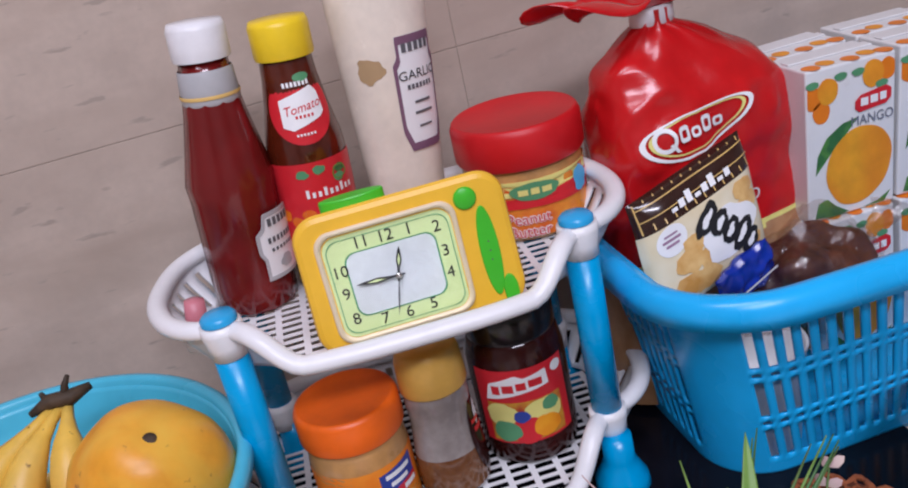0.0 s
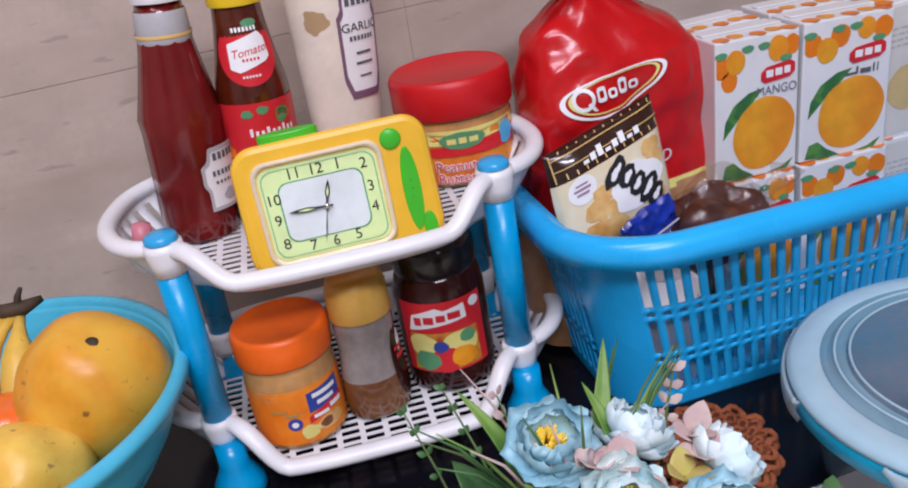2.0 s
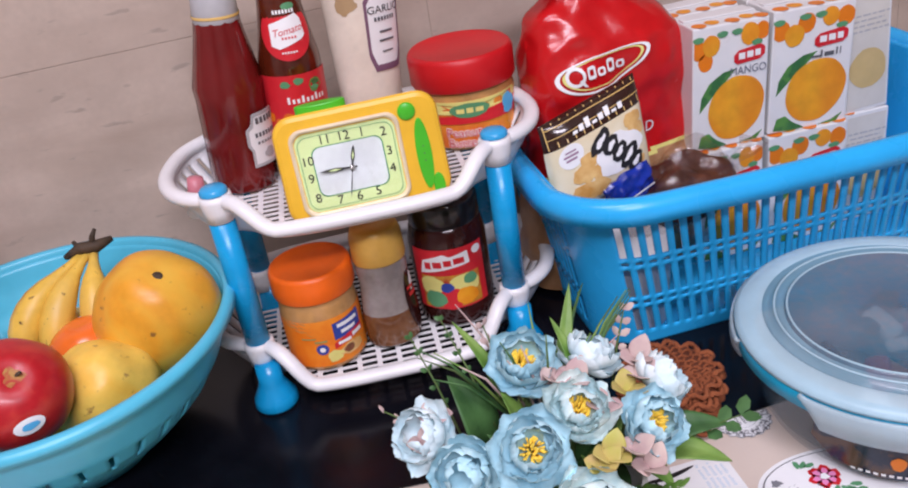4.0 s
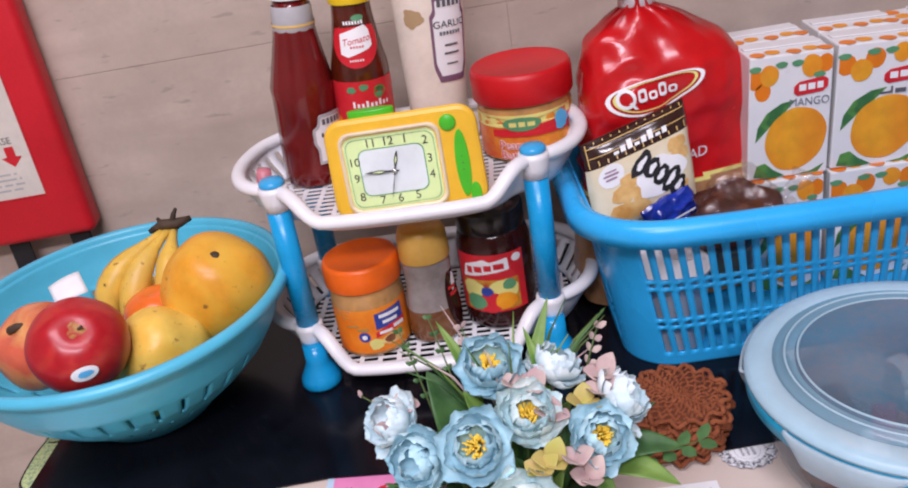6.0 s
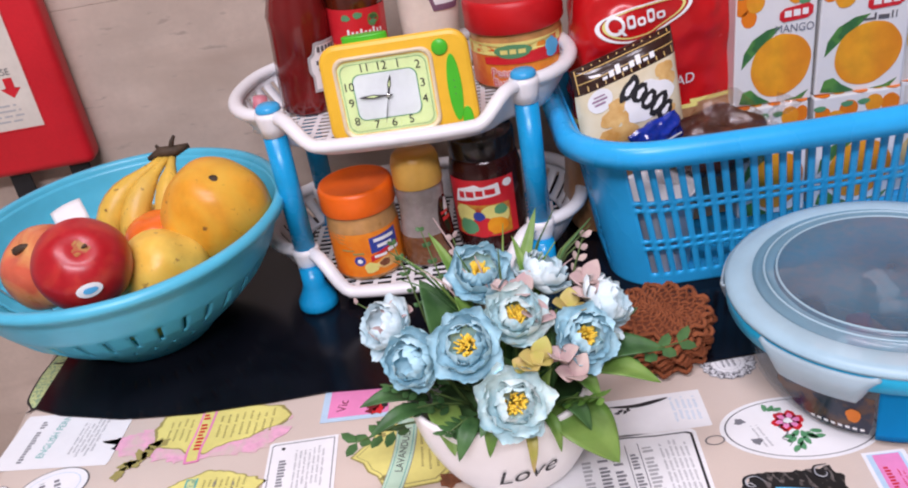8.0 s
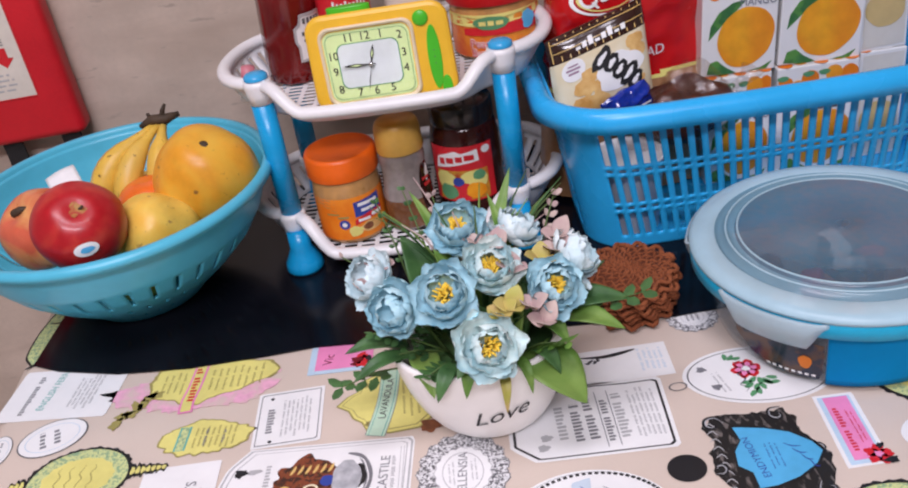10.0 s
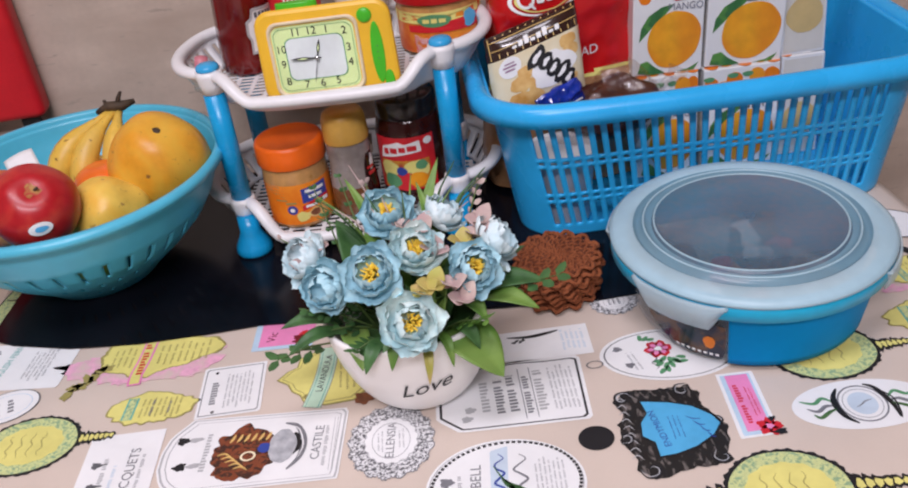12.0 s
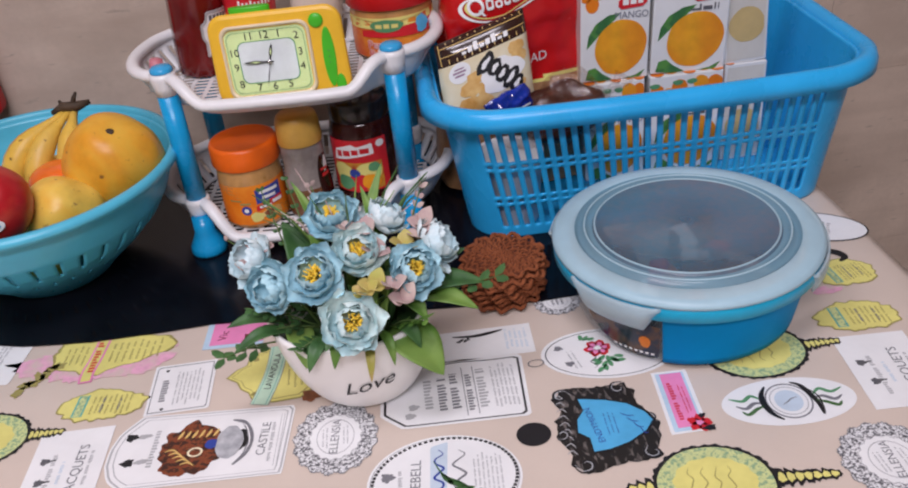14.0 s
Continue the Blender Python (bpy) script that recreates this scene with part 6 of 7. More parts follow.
doily = thing("crochet_coaster", pose(0.0145, 0.2000, ZM + 0.0005, 0, 0, 12), "brown scalloped crochet coaster in a small stack", "coaster", "stack of crochet coasters")
for k in range(1, 9):
    part("yarn_round", yarn(DR * (k - 0.4) / 9, 0.0026, 0.0030, 4 + 2 * k, k * 1.9, 0.00125), CROCHET, doily)
part("scallop_edge", yarn(DR * 0.93, 0.0024, 0.0036, 13, 0.3, 0.0022), CROCHET, doily, "scalloped yarn edge")
# backing coloured darker to stand in for shade in the crochet holes
part("backing_round", lathe([(0.0, 0.0004), (DR * 0.88, 0.0004), (DR * 0.90, 0.0014), (DR * 0.88, 0.0026), (0.0, 0.0024)], 40), mat("shaded_crochet_yarn", (0.12, 0.030, 0.010), 0.9, bump=0.5, bscale=400), doily)
rnd = random.Random(2)
for k in range(1, 8):
    copy_thing(doily, pose(0.0145 + rnd.uniform(-0.003, 0.003) + 0.0006 * k, 0.2000 + rnd.uniform(-0.003, 0.003), ZM + 0.0005 + 0.0050 * k, rnd.uniform(-2, 2), rnd.uniform(-2, 2), 12 + 23 * k))

# ---- fire blanket pouch ----
pouch = thing("fire_blanket_pouch", pose(-0.622, 0.600, 0.112), "red vinyl fire blanket pouch with printed panel, hung on the wall", "pouch")
part("pouch_body", box(0.196, 0.034, 0.30, 0.010, 4, at=(-0.0045, 0, 0.15)), REDCLOTH, pouch)
part("printed_panel", patch(rect(-0.064, 0.055, 0.056, 0.24), on_front(-0.017, 0.0008), 2), mat("cream_print_panel", (0.70, 0.64, 0.56), 0.5), pouch, "cream instruction panel")
part("panel_line", ring_patch(rect(-0.064, 0.055, 0.056, 0.24), 0.985, on_front(-0.017, 0.0012)), REDP, pouch)
part("writing", letters("RELEASE", 0.0105, on_front(-0.017, 0.0012, 0.021, 0.1215)), DARKG, pouch)
part("panel_bar", bars([(0.0, 0.131, 0.032, 0.1375)], on_front(-0.017, 0.0012)), DARKG, pouch)
part("arrow", patch([(0.030, 0.115), (0.030, 0.103), (0.024, 0.103), (0.035, 0.092), (0.046, 0.103), (0.040, 0.103), (0.040, 0.115)], on_front(-0.017, 0.0012), 1), REDP, pouch, "red arrow")
part("panel_bar", bars(text_bars(-0.05, 0.064, 0.045, 0.088, 4, 5), on_front(-0.017, 0.0012), 1), PAPERG, pouch)
for x in (0.0, 0.070):
    part("pull_tape", box(0.024, 0.003, 0.070, 0.001, 1, at=(x, -0.004, -0.030)), TAPE, pouch, "black webbing pull tape")

# ---- the printed labels of the oilcloth ----
ZL = 0.0002
FLORAL = two_tone("floral_engraving", (0.76, 0.76, 0.77), (0.11, 0.11, 0.12), 460.0, 0.47, 0.56, rough=0.5, bump=0.0, detail=2)
CARVED = two_tone("carved_frame_print", (0.016, 0.014, 0.013), (0.15, 0.13, 0.12), 210.0, 0.56, 0.64, rough=0.5, bump=0.0, detail=3, stretch=(1.0, 0.45, 1.0))
YELFLOR = two_tone("yellow_floral_print", (0.60, 0.66, 0.30), (0.28, 0.42, 0.24), 300.0, 0.50, 0.58, rough=0.45, bump=0.0, detail=2)
CREST = two_tone("crest_print", (0.22, 0.055, 0.022), (0.05, 0.018, 0.012), 170.0, 0.48, 0.56, rough=0.5, bump=0.0, detail=3, third=(0.50, 0.30, 0.06))
PINKWASH = two_tone("pink_wash_print", (0.80, 0.42, 0.56), (0.68, 0.52, 0.48), 60.0, 0.42, 0.66, rough=0.45, bump=0.0)
SILVER = mat("silver_print", (0.36, 0.37, 0.40), 0.5, second=(0.55, 0.56, 0.58), scale=120)
SLATE = mat("slate_print", (0.20, 0.20, 0.22), 0.5)
FAINT = mat("faint_blue_print", (0.58, 0.68, 0.78), 0.5)


def lay(P, lift):
    return on_table(P[0], P[1], P[2], ZL + 0.00012 * lift)


def printed(P, pts, material, lift=0, rings=1, nm="printed_label"):
    return part(nm, patch(pts, lay(P, lift), rings), material, cloth)


def outline(P, pts, material, s=0.96, lift=1):
    part("label_outline", ring_patch(pts, s, lay(P, lift)), material, cloth)


def lines(P, spec, material, lift=2):
    part("label_bar", bars(spec, lay(P, lift), 1), material, cloth)


def words(P, text, size, u, v, turn, material, lift=3, wide=1.0):
    f = lay(P, lift)
    c, s = math.cos(radians(turn)), math.sin(radians(turn))
    part("label_writing", letters(text, size, lambda p, q: f(u + c * p * wide - s * q, v + s * p * wide + c * q)), material, cloth)


def vignette(P, a, b, material, seed, lift=2, wob=0.16, n=44):
    printed(P, oval(a, b, n, wob, seed), material, lift, 2)


def stroke(P, pts, width, material, lift=2, taper=True, nm="drawn_line"):
    """A drawn line of even or tapering width along a smooth path."""
    f, n = lay(P, lift), len(pts)
    Q = []
    for i in range(n - 1):
        a, b, c, d = (Vector((*pts[max(0, min(n - 1, i + k))], 0)) for k in (-1, 0, 1, 2))
        for k in range(5):
            t = k / 5
            Q.append(0.5 * ((2 * b) + (c - a) * t + (2 * a - 5 * b + 4 * c - d) * t * t + (3 * b - a - 3 * c + d) * t ** 3))
    Q.append(Vector((*pts[-1], 0)))
    V = []
    for i, q in enumerate(Q):
        d = (Q[min(len(Q) - 1, i + 1)] - Q[max(0, i - 1)]).normalized()
        w = width * 0.5 * (math.sin(math.pi * (0.08 + 0.84 * i / (len(Q) - 1))) if taper else 1.0)
        V += [f(q.x - d.y * w, q.y + d.x * w), f(q.x + d.y * w, q.y - d.x * w)]
    part(nm, mesh("stroke", V, [(2 * i, 2 * i + 1, 2 * i + 3, 2 * i + 2) for i in range(len(Q) - 1)], False), material, cloth)


def script(P, u0, v0, u1, v1, cols, seed, material, lift=2, fill=0.45, word=6):
    """Small unreadable writing that runs away from the front edge: letter-sized bars in columns."""
    rnd = random.Random(seed)
    spec, w = [], (u1 - u0) / cols
    for i in range(cols):
        u, v = u0 + w * (i + 0.5 - fill / 2), v0 + rnd.uniform(0, 0.14) * (v1 - v0)
        end, k = v1 - rnd.uniform(0, 0.14) * (v1 - v0), 0
        step = max(0.0011, w * 0.42)
        while v < end:
            h = w * fill * rnd.uniform(0.65, 1.0)
            spec.append((u, v, u + h, min(end, v + step * 0.62)))
            k += 1
            v += step * (2.0 if k % word == 0 else 1.0)
    lines(P, spec, material, lift)


def wobble(pts, amount, seed):
    """The same outline with an uneven hand-cut edge."""
    pts = resample(pts, 96)
    cx, cy = sum(p[0] for p in pts) / 96, sum(p[1] for p in pts) / 96
    return [(cx + (x - cx) * (1 + amount * noise.noise(Vector((x * 160, y * 160, seed)))), cy + (y - cy) * (1 + amount * noise.noise(Vector((x * 160, y * 160, seed))))) for x, y in pts]


def wreath(P, a, b, seed, word=""):
    """A round label ringed by engraved flowers."""
    scallop = [(x * (1 + 0.035 * math.sin(17 * 2 * math.pi * k / 150) + 0.02 * math.sin(41 * k)), y * (1 + 0.035 * math.sin(17 * 2 * math.pi * k / 150) + 0.02 * math.sin(41 * k))) for k, (x, y) in enumerate(oval(a, b, 150))]
    printed(P, [(1.02 * x, 1.02 * y) for x, y in scallop], SLATE, 0)
    printed(P, scallop, FLORAL, 1)
    printed(P, [(x * 0.64, y * 0.64) for x, y in scallop], PAPERG, 2)
    printed(P, [(x * 0.62, y * 0.62) for x, y in scallop], PAPER, 3)
    outline(P, oval(a * 0.46, b * 0.50, 40), PAPERG, 0.96, 4)
    if word:
        words(P, word, b * 0.25, 0.0, 0.0, 85, SLATE, 5, 0.95)
        script(P, -a * 0.34, -b * 0.30, -a * 0.16, b * 0.30, 2, seed, PAPERG, 5)
        script(P, a * 0.16, -b * 0.30, a * 0.34, b * 0.30, 2, seed + 1, PAPERG, 5)
    else:
        script(P, -a * 0.3, -b * 0.3, a * 0.3, b * 0.3, 3, seed, SLATE, 5, 0.6)


def mirror_label(P, a, b, seed, tail):
    """A yellow oval label in a black frame with an ornate handle at one end and a knob at the other."""
    rim = [(x * (1 + 0.020 * math.sin(k * 1.9) + 0.014 * math.sin(k * 0.83)), y * (1 + 0.020 * math.sin(k * 1.9) + 0.014 * math.sin(k * 0.83))) for k, (x, y) in enumerate(oval(a * 1.05, b * 1.05, 110))]
    printed(P, rim, INK, 0)
    printed(P, oval(a * 0.97, b * 0.97, 60, 0.012, seed), YELFLOR, 1)
    printed(P, [(x * (1 + 0.03 * math.sin(k * 1.3)), y * (1 + 0.03 * math.sin(k * 1.3))) for k, (x, y) in enumerate(oval(a * 0.70, b * 0.68, 64))], YELL, 2)
    for k in range(4):
        u = a * (-0.34 + 0.22 * k)
        stroke(P, [(u - 0.002 + 0.12 * b * math.sin(2.1 * j + k) * 0.4, b * (-0.42 + 0.14 * j)) for j in range(7)], 0.0010, GOLDOL, 3)
    x, y, t = P
    c, s = math.cos(radians(t)), math.sin(radians(t))
    for sg, length, count in ((1, tail, 7), (-1, tail * 0.42, 3)):
        for k in range(count):
            d = sg * (a * 1.02 + length * (k + 0.5) / count)
            q = (x + c * d, y + s * d, t)
            w = b * (0.24 - 0.13 * k / count)
            printed(q, oval(length / count * 0.74, w, 22, 0.30, seed + k), INK, 1 + k % 2)
            printed(q, oval(length / count * 0.45, w * 0.55, 14, 0.25, seed + k), YELL, 3)


def yellow_shield(P, a, b, seed):
    edge = wobble(oval(a, b, 64, 0.07, seed), 0.16, seed)
    printed(P, [(x * 1.05, y * 1.07) for x, y in edge], GOLDOL, 0)
    printed(P, edge, YELL, 1)
    printed(P, rect(-a * 0.62, -b * 0.72, -a * 0.36, b * 0.72, 3), TEALP, 2)
    printed(P, rect(-a * 0.58, -b * 0.70, -a * 0.40, b * 0.70, 3), YELFLOR, 3)
    script(P, -a * 0.26, -b * 0.72, a * 0.74, b * 0.66, 8, seed + 2, GOLDOL, 3, 0.40)
    script(P, -a * 0.02, -b * 0.55, a * 0.10, b * 0.55, 1, seed + 3, SLATE, 4, 0.6)
    script(P, a * 0.40, -b * 0.5, a * 0.50, b * 0.45, 1, seed + 4, SLATE, 4, 0.6)


def racquets_label(P):
    printed(P, rect(-0.032, -0.046, 0.031, 0.046, 1), PAPER, 0)
    words(P, "RACQUETS", 0.0118, 0.010, -0.004, 88, SLATE)
    script(P, -0.015, -0.032, -0.009, 0.022, 1, 3, PAPERG, 2, 0.7)
    script(P, 0.017, -0.022, 0.021, 0.018, 1, 4, PAPERG, 2, 0.8)
    script(P, -0.005, -0.020, -0.001, 0.012, 1, 6, FAINT, 2, 0.8)
    for v, sd in ((0.012, 3), (-0.012, 4)):
        vignette((P[0] - 0.019, P[1] + v, 0), 0.0042, 0.0036, DARKG, sd, 2, 0.3)
        lines((P[0] - 0.019, P[1] + v, 0), [(0.004, -0.0008, 0.009, 0.0008)], DARKG)


# white label with a clipped corner and rows of close print
P = (-0.055, 0.064, -3)
edge = [(-0.059, 0.036), (-0.020, 0.040), (0.012, 0.0405), (0.034, 0.038), (0.0615, 0.0375), (0.0580, -0.0375), (-0.0440, -0.0335), (-0.0610, -0.017)]
printed(P, [(x * 1.05, y * 1.07) for x, y in edge], PAPER, 0)
outline(P, edge, INK, 0.966)
script(P, -0.027, -0.020, -0.017, 0.026, 1, 5, PAPERG, 2, 0.7, 20)
script(P, -0.014, -0.026, -0.005, 0.028, 1, 6, SLATE, 2, 0.9, 9)
script(P, -0.003, -0.022, 0.0065, 0.026, 1, 7, SLATE, 2, 0.9, 7)
lines(P, [(0.0088, -0.030, 0.0095, 0.032), (0.0185, -0.030, 0.0192, 0.032)], SLATE)
script(P, 0.010, -0.026, 0.018, 0.030, 1, 8, SLATE, 2, 0.75, 8)
script(P, 0.0205, -0.026, 0.030, 0.030, 1, 9, PAPERG, 2, 0.9, 10)
script(P, 0.033, -0.028, 0.055, 0.032, 6, 10, PAPERG, 2, 0.55, 7)
for u, v in ((-0.040, -0.020), (-0.036, -0.010)):
    vignette((P[0] + u, P[1] + v, 0), 0.0045, 0.0035, PAPERG, 4, 2, 0.25)
# black disc and the blue shield in a carved black frame
printed((0.0, -0.001, 0), oval(0.0140, 0.0132, 32), INK, 0)
P = (0.058, -0.004, -4)
edge = [(-0.038, 0.006), (-0.034, 0.024), (-0.038, 0.036), (-0.024, 0.048), (-0.012, 0.046), (0.004, 0.044), (0.026, 0.046), (0.032, 0.034), (0.030, 0.020), (0.038, 0.006), (0.042, -0.008), (0.040, -0.022), (0.034, -0.030), (0.038, -0.042), (0.020, -0.044), (0.004, -0.044), (-0.010, -0.048), (-0.024, -0.050), (-0.034, -0.040), (-0.033, -0.024), (-0.042, -0.010)]
printed(P, wobble(edge, 0.10, 3), CARVED, 0, 2)
for k, (u, v, r) in enumerate(((-0.029, 0.038, 0.010), (0.020, 0.040, 0.009), (0.030, -0.036, 0.009), (-0.024, -0.041, 0.010), (-0.036, -0.006, 0.007), (0.036, 0.002, 0.006))):
    stroke(P, [(u + r * (1 - 0.13 * j) * math.cos(1.1 * j + k), v + r * (1 - 0.13 * j) * math.sin(1.1 * j + k)) for j in range(7)], 0.0022, INK, 2)
    stroke(P, [(u + r * (0.85 - 0.13 * j) * math.cos(1.1 * j + k), v + r * (0.85 - 0.13 * j) * math.sin(1.1 * j + k)) for j in range(6)], 0.0009, SILVER, 3)
for k in range(9):
    v = 0.036 - 0.008 * k
    stroke(P, [(-0.036, v), (-0.031, v + 0.003), (-0.028, v - 0.002)], 0.0010, PAPERG, 2)
blue = [(-0.016, 0.032), (-0.010, 0.031), (0.006, 0.027), (0.022, 0.020), (0.034, 0.008), (0.038, -0.002), (0.030, -0.013), (0.014, -0.023), (-0.002, -0.028), (-0.015, -0.029), (-0.015, -0.014), (-0.023, -0.006), (-0.021, 0.008), (-0.014, 0.018)]
printed(P, [(x * 1.06 + 0.0005, y * 1.06) for x, y in blue], INK, 3, 2)
printed(P, blue, SKY, 4, 2)
words(P, "ENDYMION", 0.0078, -0.0085, 0.000, 97, NAVYP, 5)
script(P, -0.001, -0.014, 0.010, 0.014, 3, 3, NAVYP, 5, 0.30)
for k in range(4):
    stroke(P, [(0.014 + 0.004 * k, 0.010 - 0.006 * k), (0.019 + 0.003 * k, 0.006 - 0.007 * k), (0.025 + 0.002 * k, 0.005 - 0.007 * k)], 0.0011, NAVYP, 5)
# pink upright label with a rose
P = (0.123, 0.007, -5)
edge = [(-0.011, 0.035), (0.013, 0.035), (0.012, -0.034), (-0.0125, -0.035)]
printed(P, [(x * 1.25, y * 1.07) for x, y in edge], PAPER, 0)
printed(P, edge, PALEBL, 1)
printed(P, [(x * 0.76 + 0.001, y * 0.93 + 0.0015) for x, y in edge], PINKP, 2)
script(P, -0.0062, -0.024, 0.0010, 0.028, 1, 3, REDP, 3, 0.62, 7)
script(P, 0.0025, -0.016, 0.0085, 0.020, 2, 4, REDP, 3, 0.42)
for k in range(5):
    vignette((0.130 + 0.005 * math.cos(1.26 * k), -0.0215 + 0.005 * math.sin(1.26 * k), 70 * k), 0.0048, 0.0040, REDP, 5 + k, 4, 0.2)
vignette((0.130, -0.0215, 0), 0.0028, 0.0026, PINKP, 3, 6, 0.3)
vignette((0.1355, -0.0285, 0), 0.0050, 0.0030, INK, 6, 5, 0.3)
vignette((0.1345, -0.0140, 30), 0.0032, 0.0022, INK, 7, 5, 0.3)
# oval white label with a belt and sprays of green
P = (0.207, -0.015, -5)
printed(P, oval(0.054, 0.0275, 56), PAPER, 0)
outline(P, oval(0.0185, 0.0205, 44), SLATE, 0.93, 2)
outline(P, oval(0.0150, 0.0165, 44), PAPERG, 0.95, 2)
printed(P, oval(0.0110, 0.0125, 32), FAINT, 2)
stroke(P, [(-0.006, -0.004), (-0.001, -0.001), (0.003, 0.002), (0.008, 0.003)], 0.0012, SLATE, 3)
stroke(P, [(-0.0135, 0.019), (-0.019, 0.010), (-0.0205, 0.0), (-0.018, -0.012), (-0.011, -0.0205)], 0.0052, INK, 3)
stroke(P, [(0.008, 0.021), (0.015, 0.016), (0.019, 0.005), (0.0215, -0.006), (0.021, -0.019)], 0.0046, INK, 3)
stroke(P, [(0.011, 0.020), (0.0235, 0.004), (0.0235, -0.012), (0.0215, -0.020)], 0.0014, INK, 4)
for sg in (-1, 1):
    for k, (v0, v1) in enumerate(((0.004, 0.007), (0.0, -0.002), (-0.003, -0.009))):
        stroke(P, [(sg * 0.021, v0), (sg * 0.028, v1 + 0.003), (sg * 0.036, v1 - 0.002), (sg * 0.046 - sg * 0.003 * k, v1 + 0.002)], 0.0034, (GREENP, SLATE, LEAFD)[k], 2 + k)
# yellow mirror labels
mirror_label((0.118, -0.083, -8), 0.044, 0.037, 12, 0.045)
mirror_label((0.208, 0.050, -4), 0.043, 0.034, 14, 0.030)
mirror_label((-0.465, 0.108, -4), 0.043, 0.034, 16, 0.030)
# small yellow shields
yellow_shield((0.314, 0.073, -6), 0.036, 0.020, 35)
yellow_shield((0.338, 0.138, 2), 0.028, 0.020, 37)
yellow_shield((-0.364, 0.130, -7), 0.038, 0.0195, 36)
vignette((0.308, 0.116, 0), 0.014, 0.006, PINKWASH, 9, 0)
# oval white label with a red rose and a ring at its end
P = (0.085, 0.082, -10)
printed(P, oval(0.058, 0.0345, 56), PAPER, 0)
outline(P, oval(0.0545, 0.0315, 56), DARKG, 0.978)
outline((0.0215, 0.084, 0), oval(0.0075, 0.0050, 24), DARKG, 0.84, 1)
for k in range(6):
    vignette((0.079 + 0.0065 * math.cos(1.05 * k), 0.090 + 0.0060 * math.sin(1.05 * k), 60 * k), 0.0056, 0.0046, REDP, k, 2, 0.12)
    vignette((0.079 + 0.0062 * math.cos(1.05 * k), 0.090 + 0.0056 * math.sin(1.05 * k), 60 * k), 0.0028, 0.0022, PINKP, k, 3, 0.2)
vignette((0.079, 0.090, 0), 0.0032, 0.0030, PAPER, 5, 4, 0.2)
for k in range(12):
    vignette((0.074 + 0.0050 * (k % 5), 0.074 - 0.0055 * (k // 5) + 0.002 * math.sin(k * 1.7), 40 * k), 0.0042, 0.0022, GREENP, k, 2, 0.12)
for k in range(3):
    vignette((0.076 - 0.004 * k, 0.104 + 0.002 * k, 40 * k), 0.004, 0.002, GREENP, k, 2, 0.12)
stroke(P, [(-0.012 + 0.003 * math.sin(2.2 * k), -0.020 + 0.0042 * k) for k in range(10)], 0.0014, SLATE, 2)
script((0.055, 0.080, 8), -0.004, -0.013, 0.004, 0.014, 2, 3, PAPERG)
for u, v in ((0.045, 0.098), (0.050, 0.075)):
    vignette((u, v, 0), 0.0038, 0.0032, SLATE, int(u * 999), 2, 0.3)
# far oval by the table's edge, thin black border and a black handle
P = (0.352, 0.222, -28)
printed(P, oval(0.050, 0.028, 48), INK, 0)
printed(P, oval(0.0482, 0.0262, 48), PAPER, 1)
script(P, -0.012, -0.014, 0.016, 0.014, 3, 8, PAPERG, 2, 0.45)
stroke((0, 0, 0), [(0.318, 0.196), (0.332, 0.180), (0.346, 0.172), (0.350, 0.162), (0.342, 0.156)], 0.0090, INK, 2)
# racquets labels and wreaths, which the pattern repeats
racquets_label((-0.380, 0.055, -4))
racquets_label((0.303, 0.001, -6))
wreath((0.250, -0.092, 0), 0.036, 0.038, 3, "ELLENSIA")
wreath((-0.158, 0.036, -3), 0.034, 0.0405, 5, "ELLENSIA")
wreath((0.062, 0.168, 0), 0.022, 0.020, 9)
# plain white card behind the pot, with a black twig and faint print
P = (-0.017, 0.125, -4)
printed(P, rect(-0.050, -0.022, 0.044, 0.021, 1), PAPER, 0)
script(P, 0.018, -0.014, 0.040, 0.016, 5, 4, FAINT, 1, 0.6)
stroke((0, 0, 0), [(-0.045, 0.140), (-0.026, 0.1365), (-0.010, 0.1375), (0.002, 0.1395)], 0.0042, INK, 3)
for k in range(4):
    vignette((-0.040 + 0.003 * k, 0.1315 + 0.002 * (k % 2), 30 * k), 0.0022, 0.0014, INK, k, 3, 0.3)
# bluebell oval with a dotted border
P = (-0.077, -0.032, -6)
printed(P, oval(0.060, 0.0475, 56), PAPER, 0)
outline(P, oval(0.0580, 0.0455, 56), PAPERG, 0.985)
for k in range(76):
    a = 2 * math.pi * k / 76
    printed((P[0] + 0.0562 * math.cos(a), P[1] + 0.0438 * math.sin(a), math.degrees(a)), rect(-0.0013, -0.0014, 0.0013, 0.0014, 1), INK, 1, 1, "border_dot")
words(P, "BLUEBELL", 0.0115, -0.022, -0.002, 88, SLATE)
script(P, -0.036, -0.016, -0.032, 0.018, 1, 8, PAPERG, 2, 0.9)
printed(P, [(-0.012, -0.034), (-0.010, 0.036), (0.004, 0.040), (0.000, -0.038)], FAINT, 1)
stroke(P, [(-0.004 + 0.004 * math.sin(1.9 * k), 0.032 - 0.005 * k) for k in range(12)], 0.0020, NAVYP, 3)
stroke(P, [(0.012 + 0.005 * math.sin(1.6 * k), 0.030 - 0.0052 * k) for k in range(12)], 0.0020, SLATE, 3)
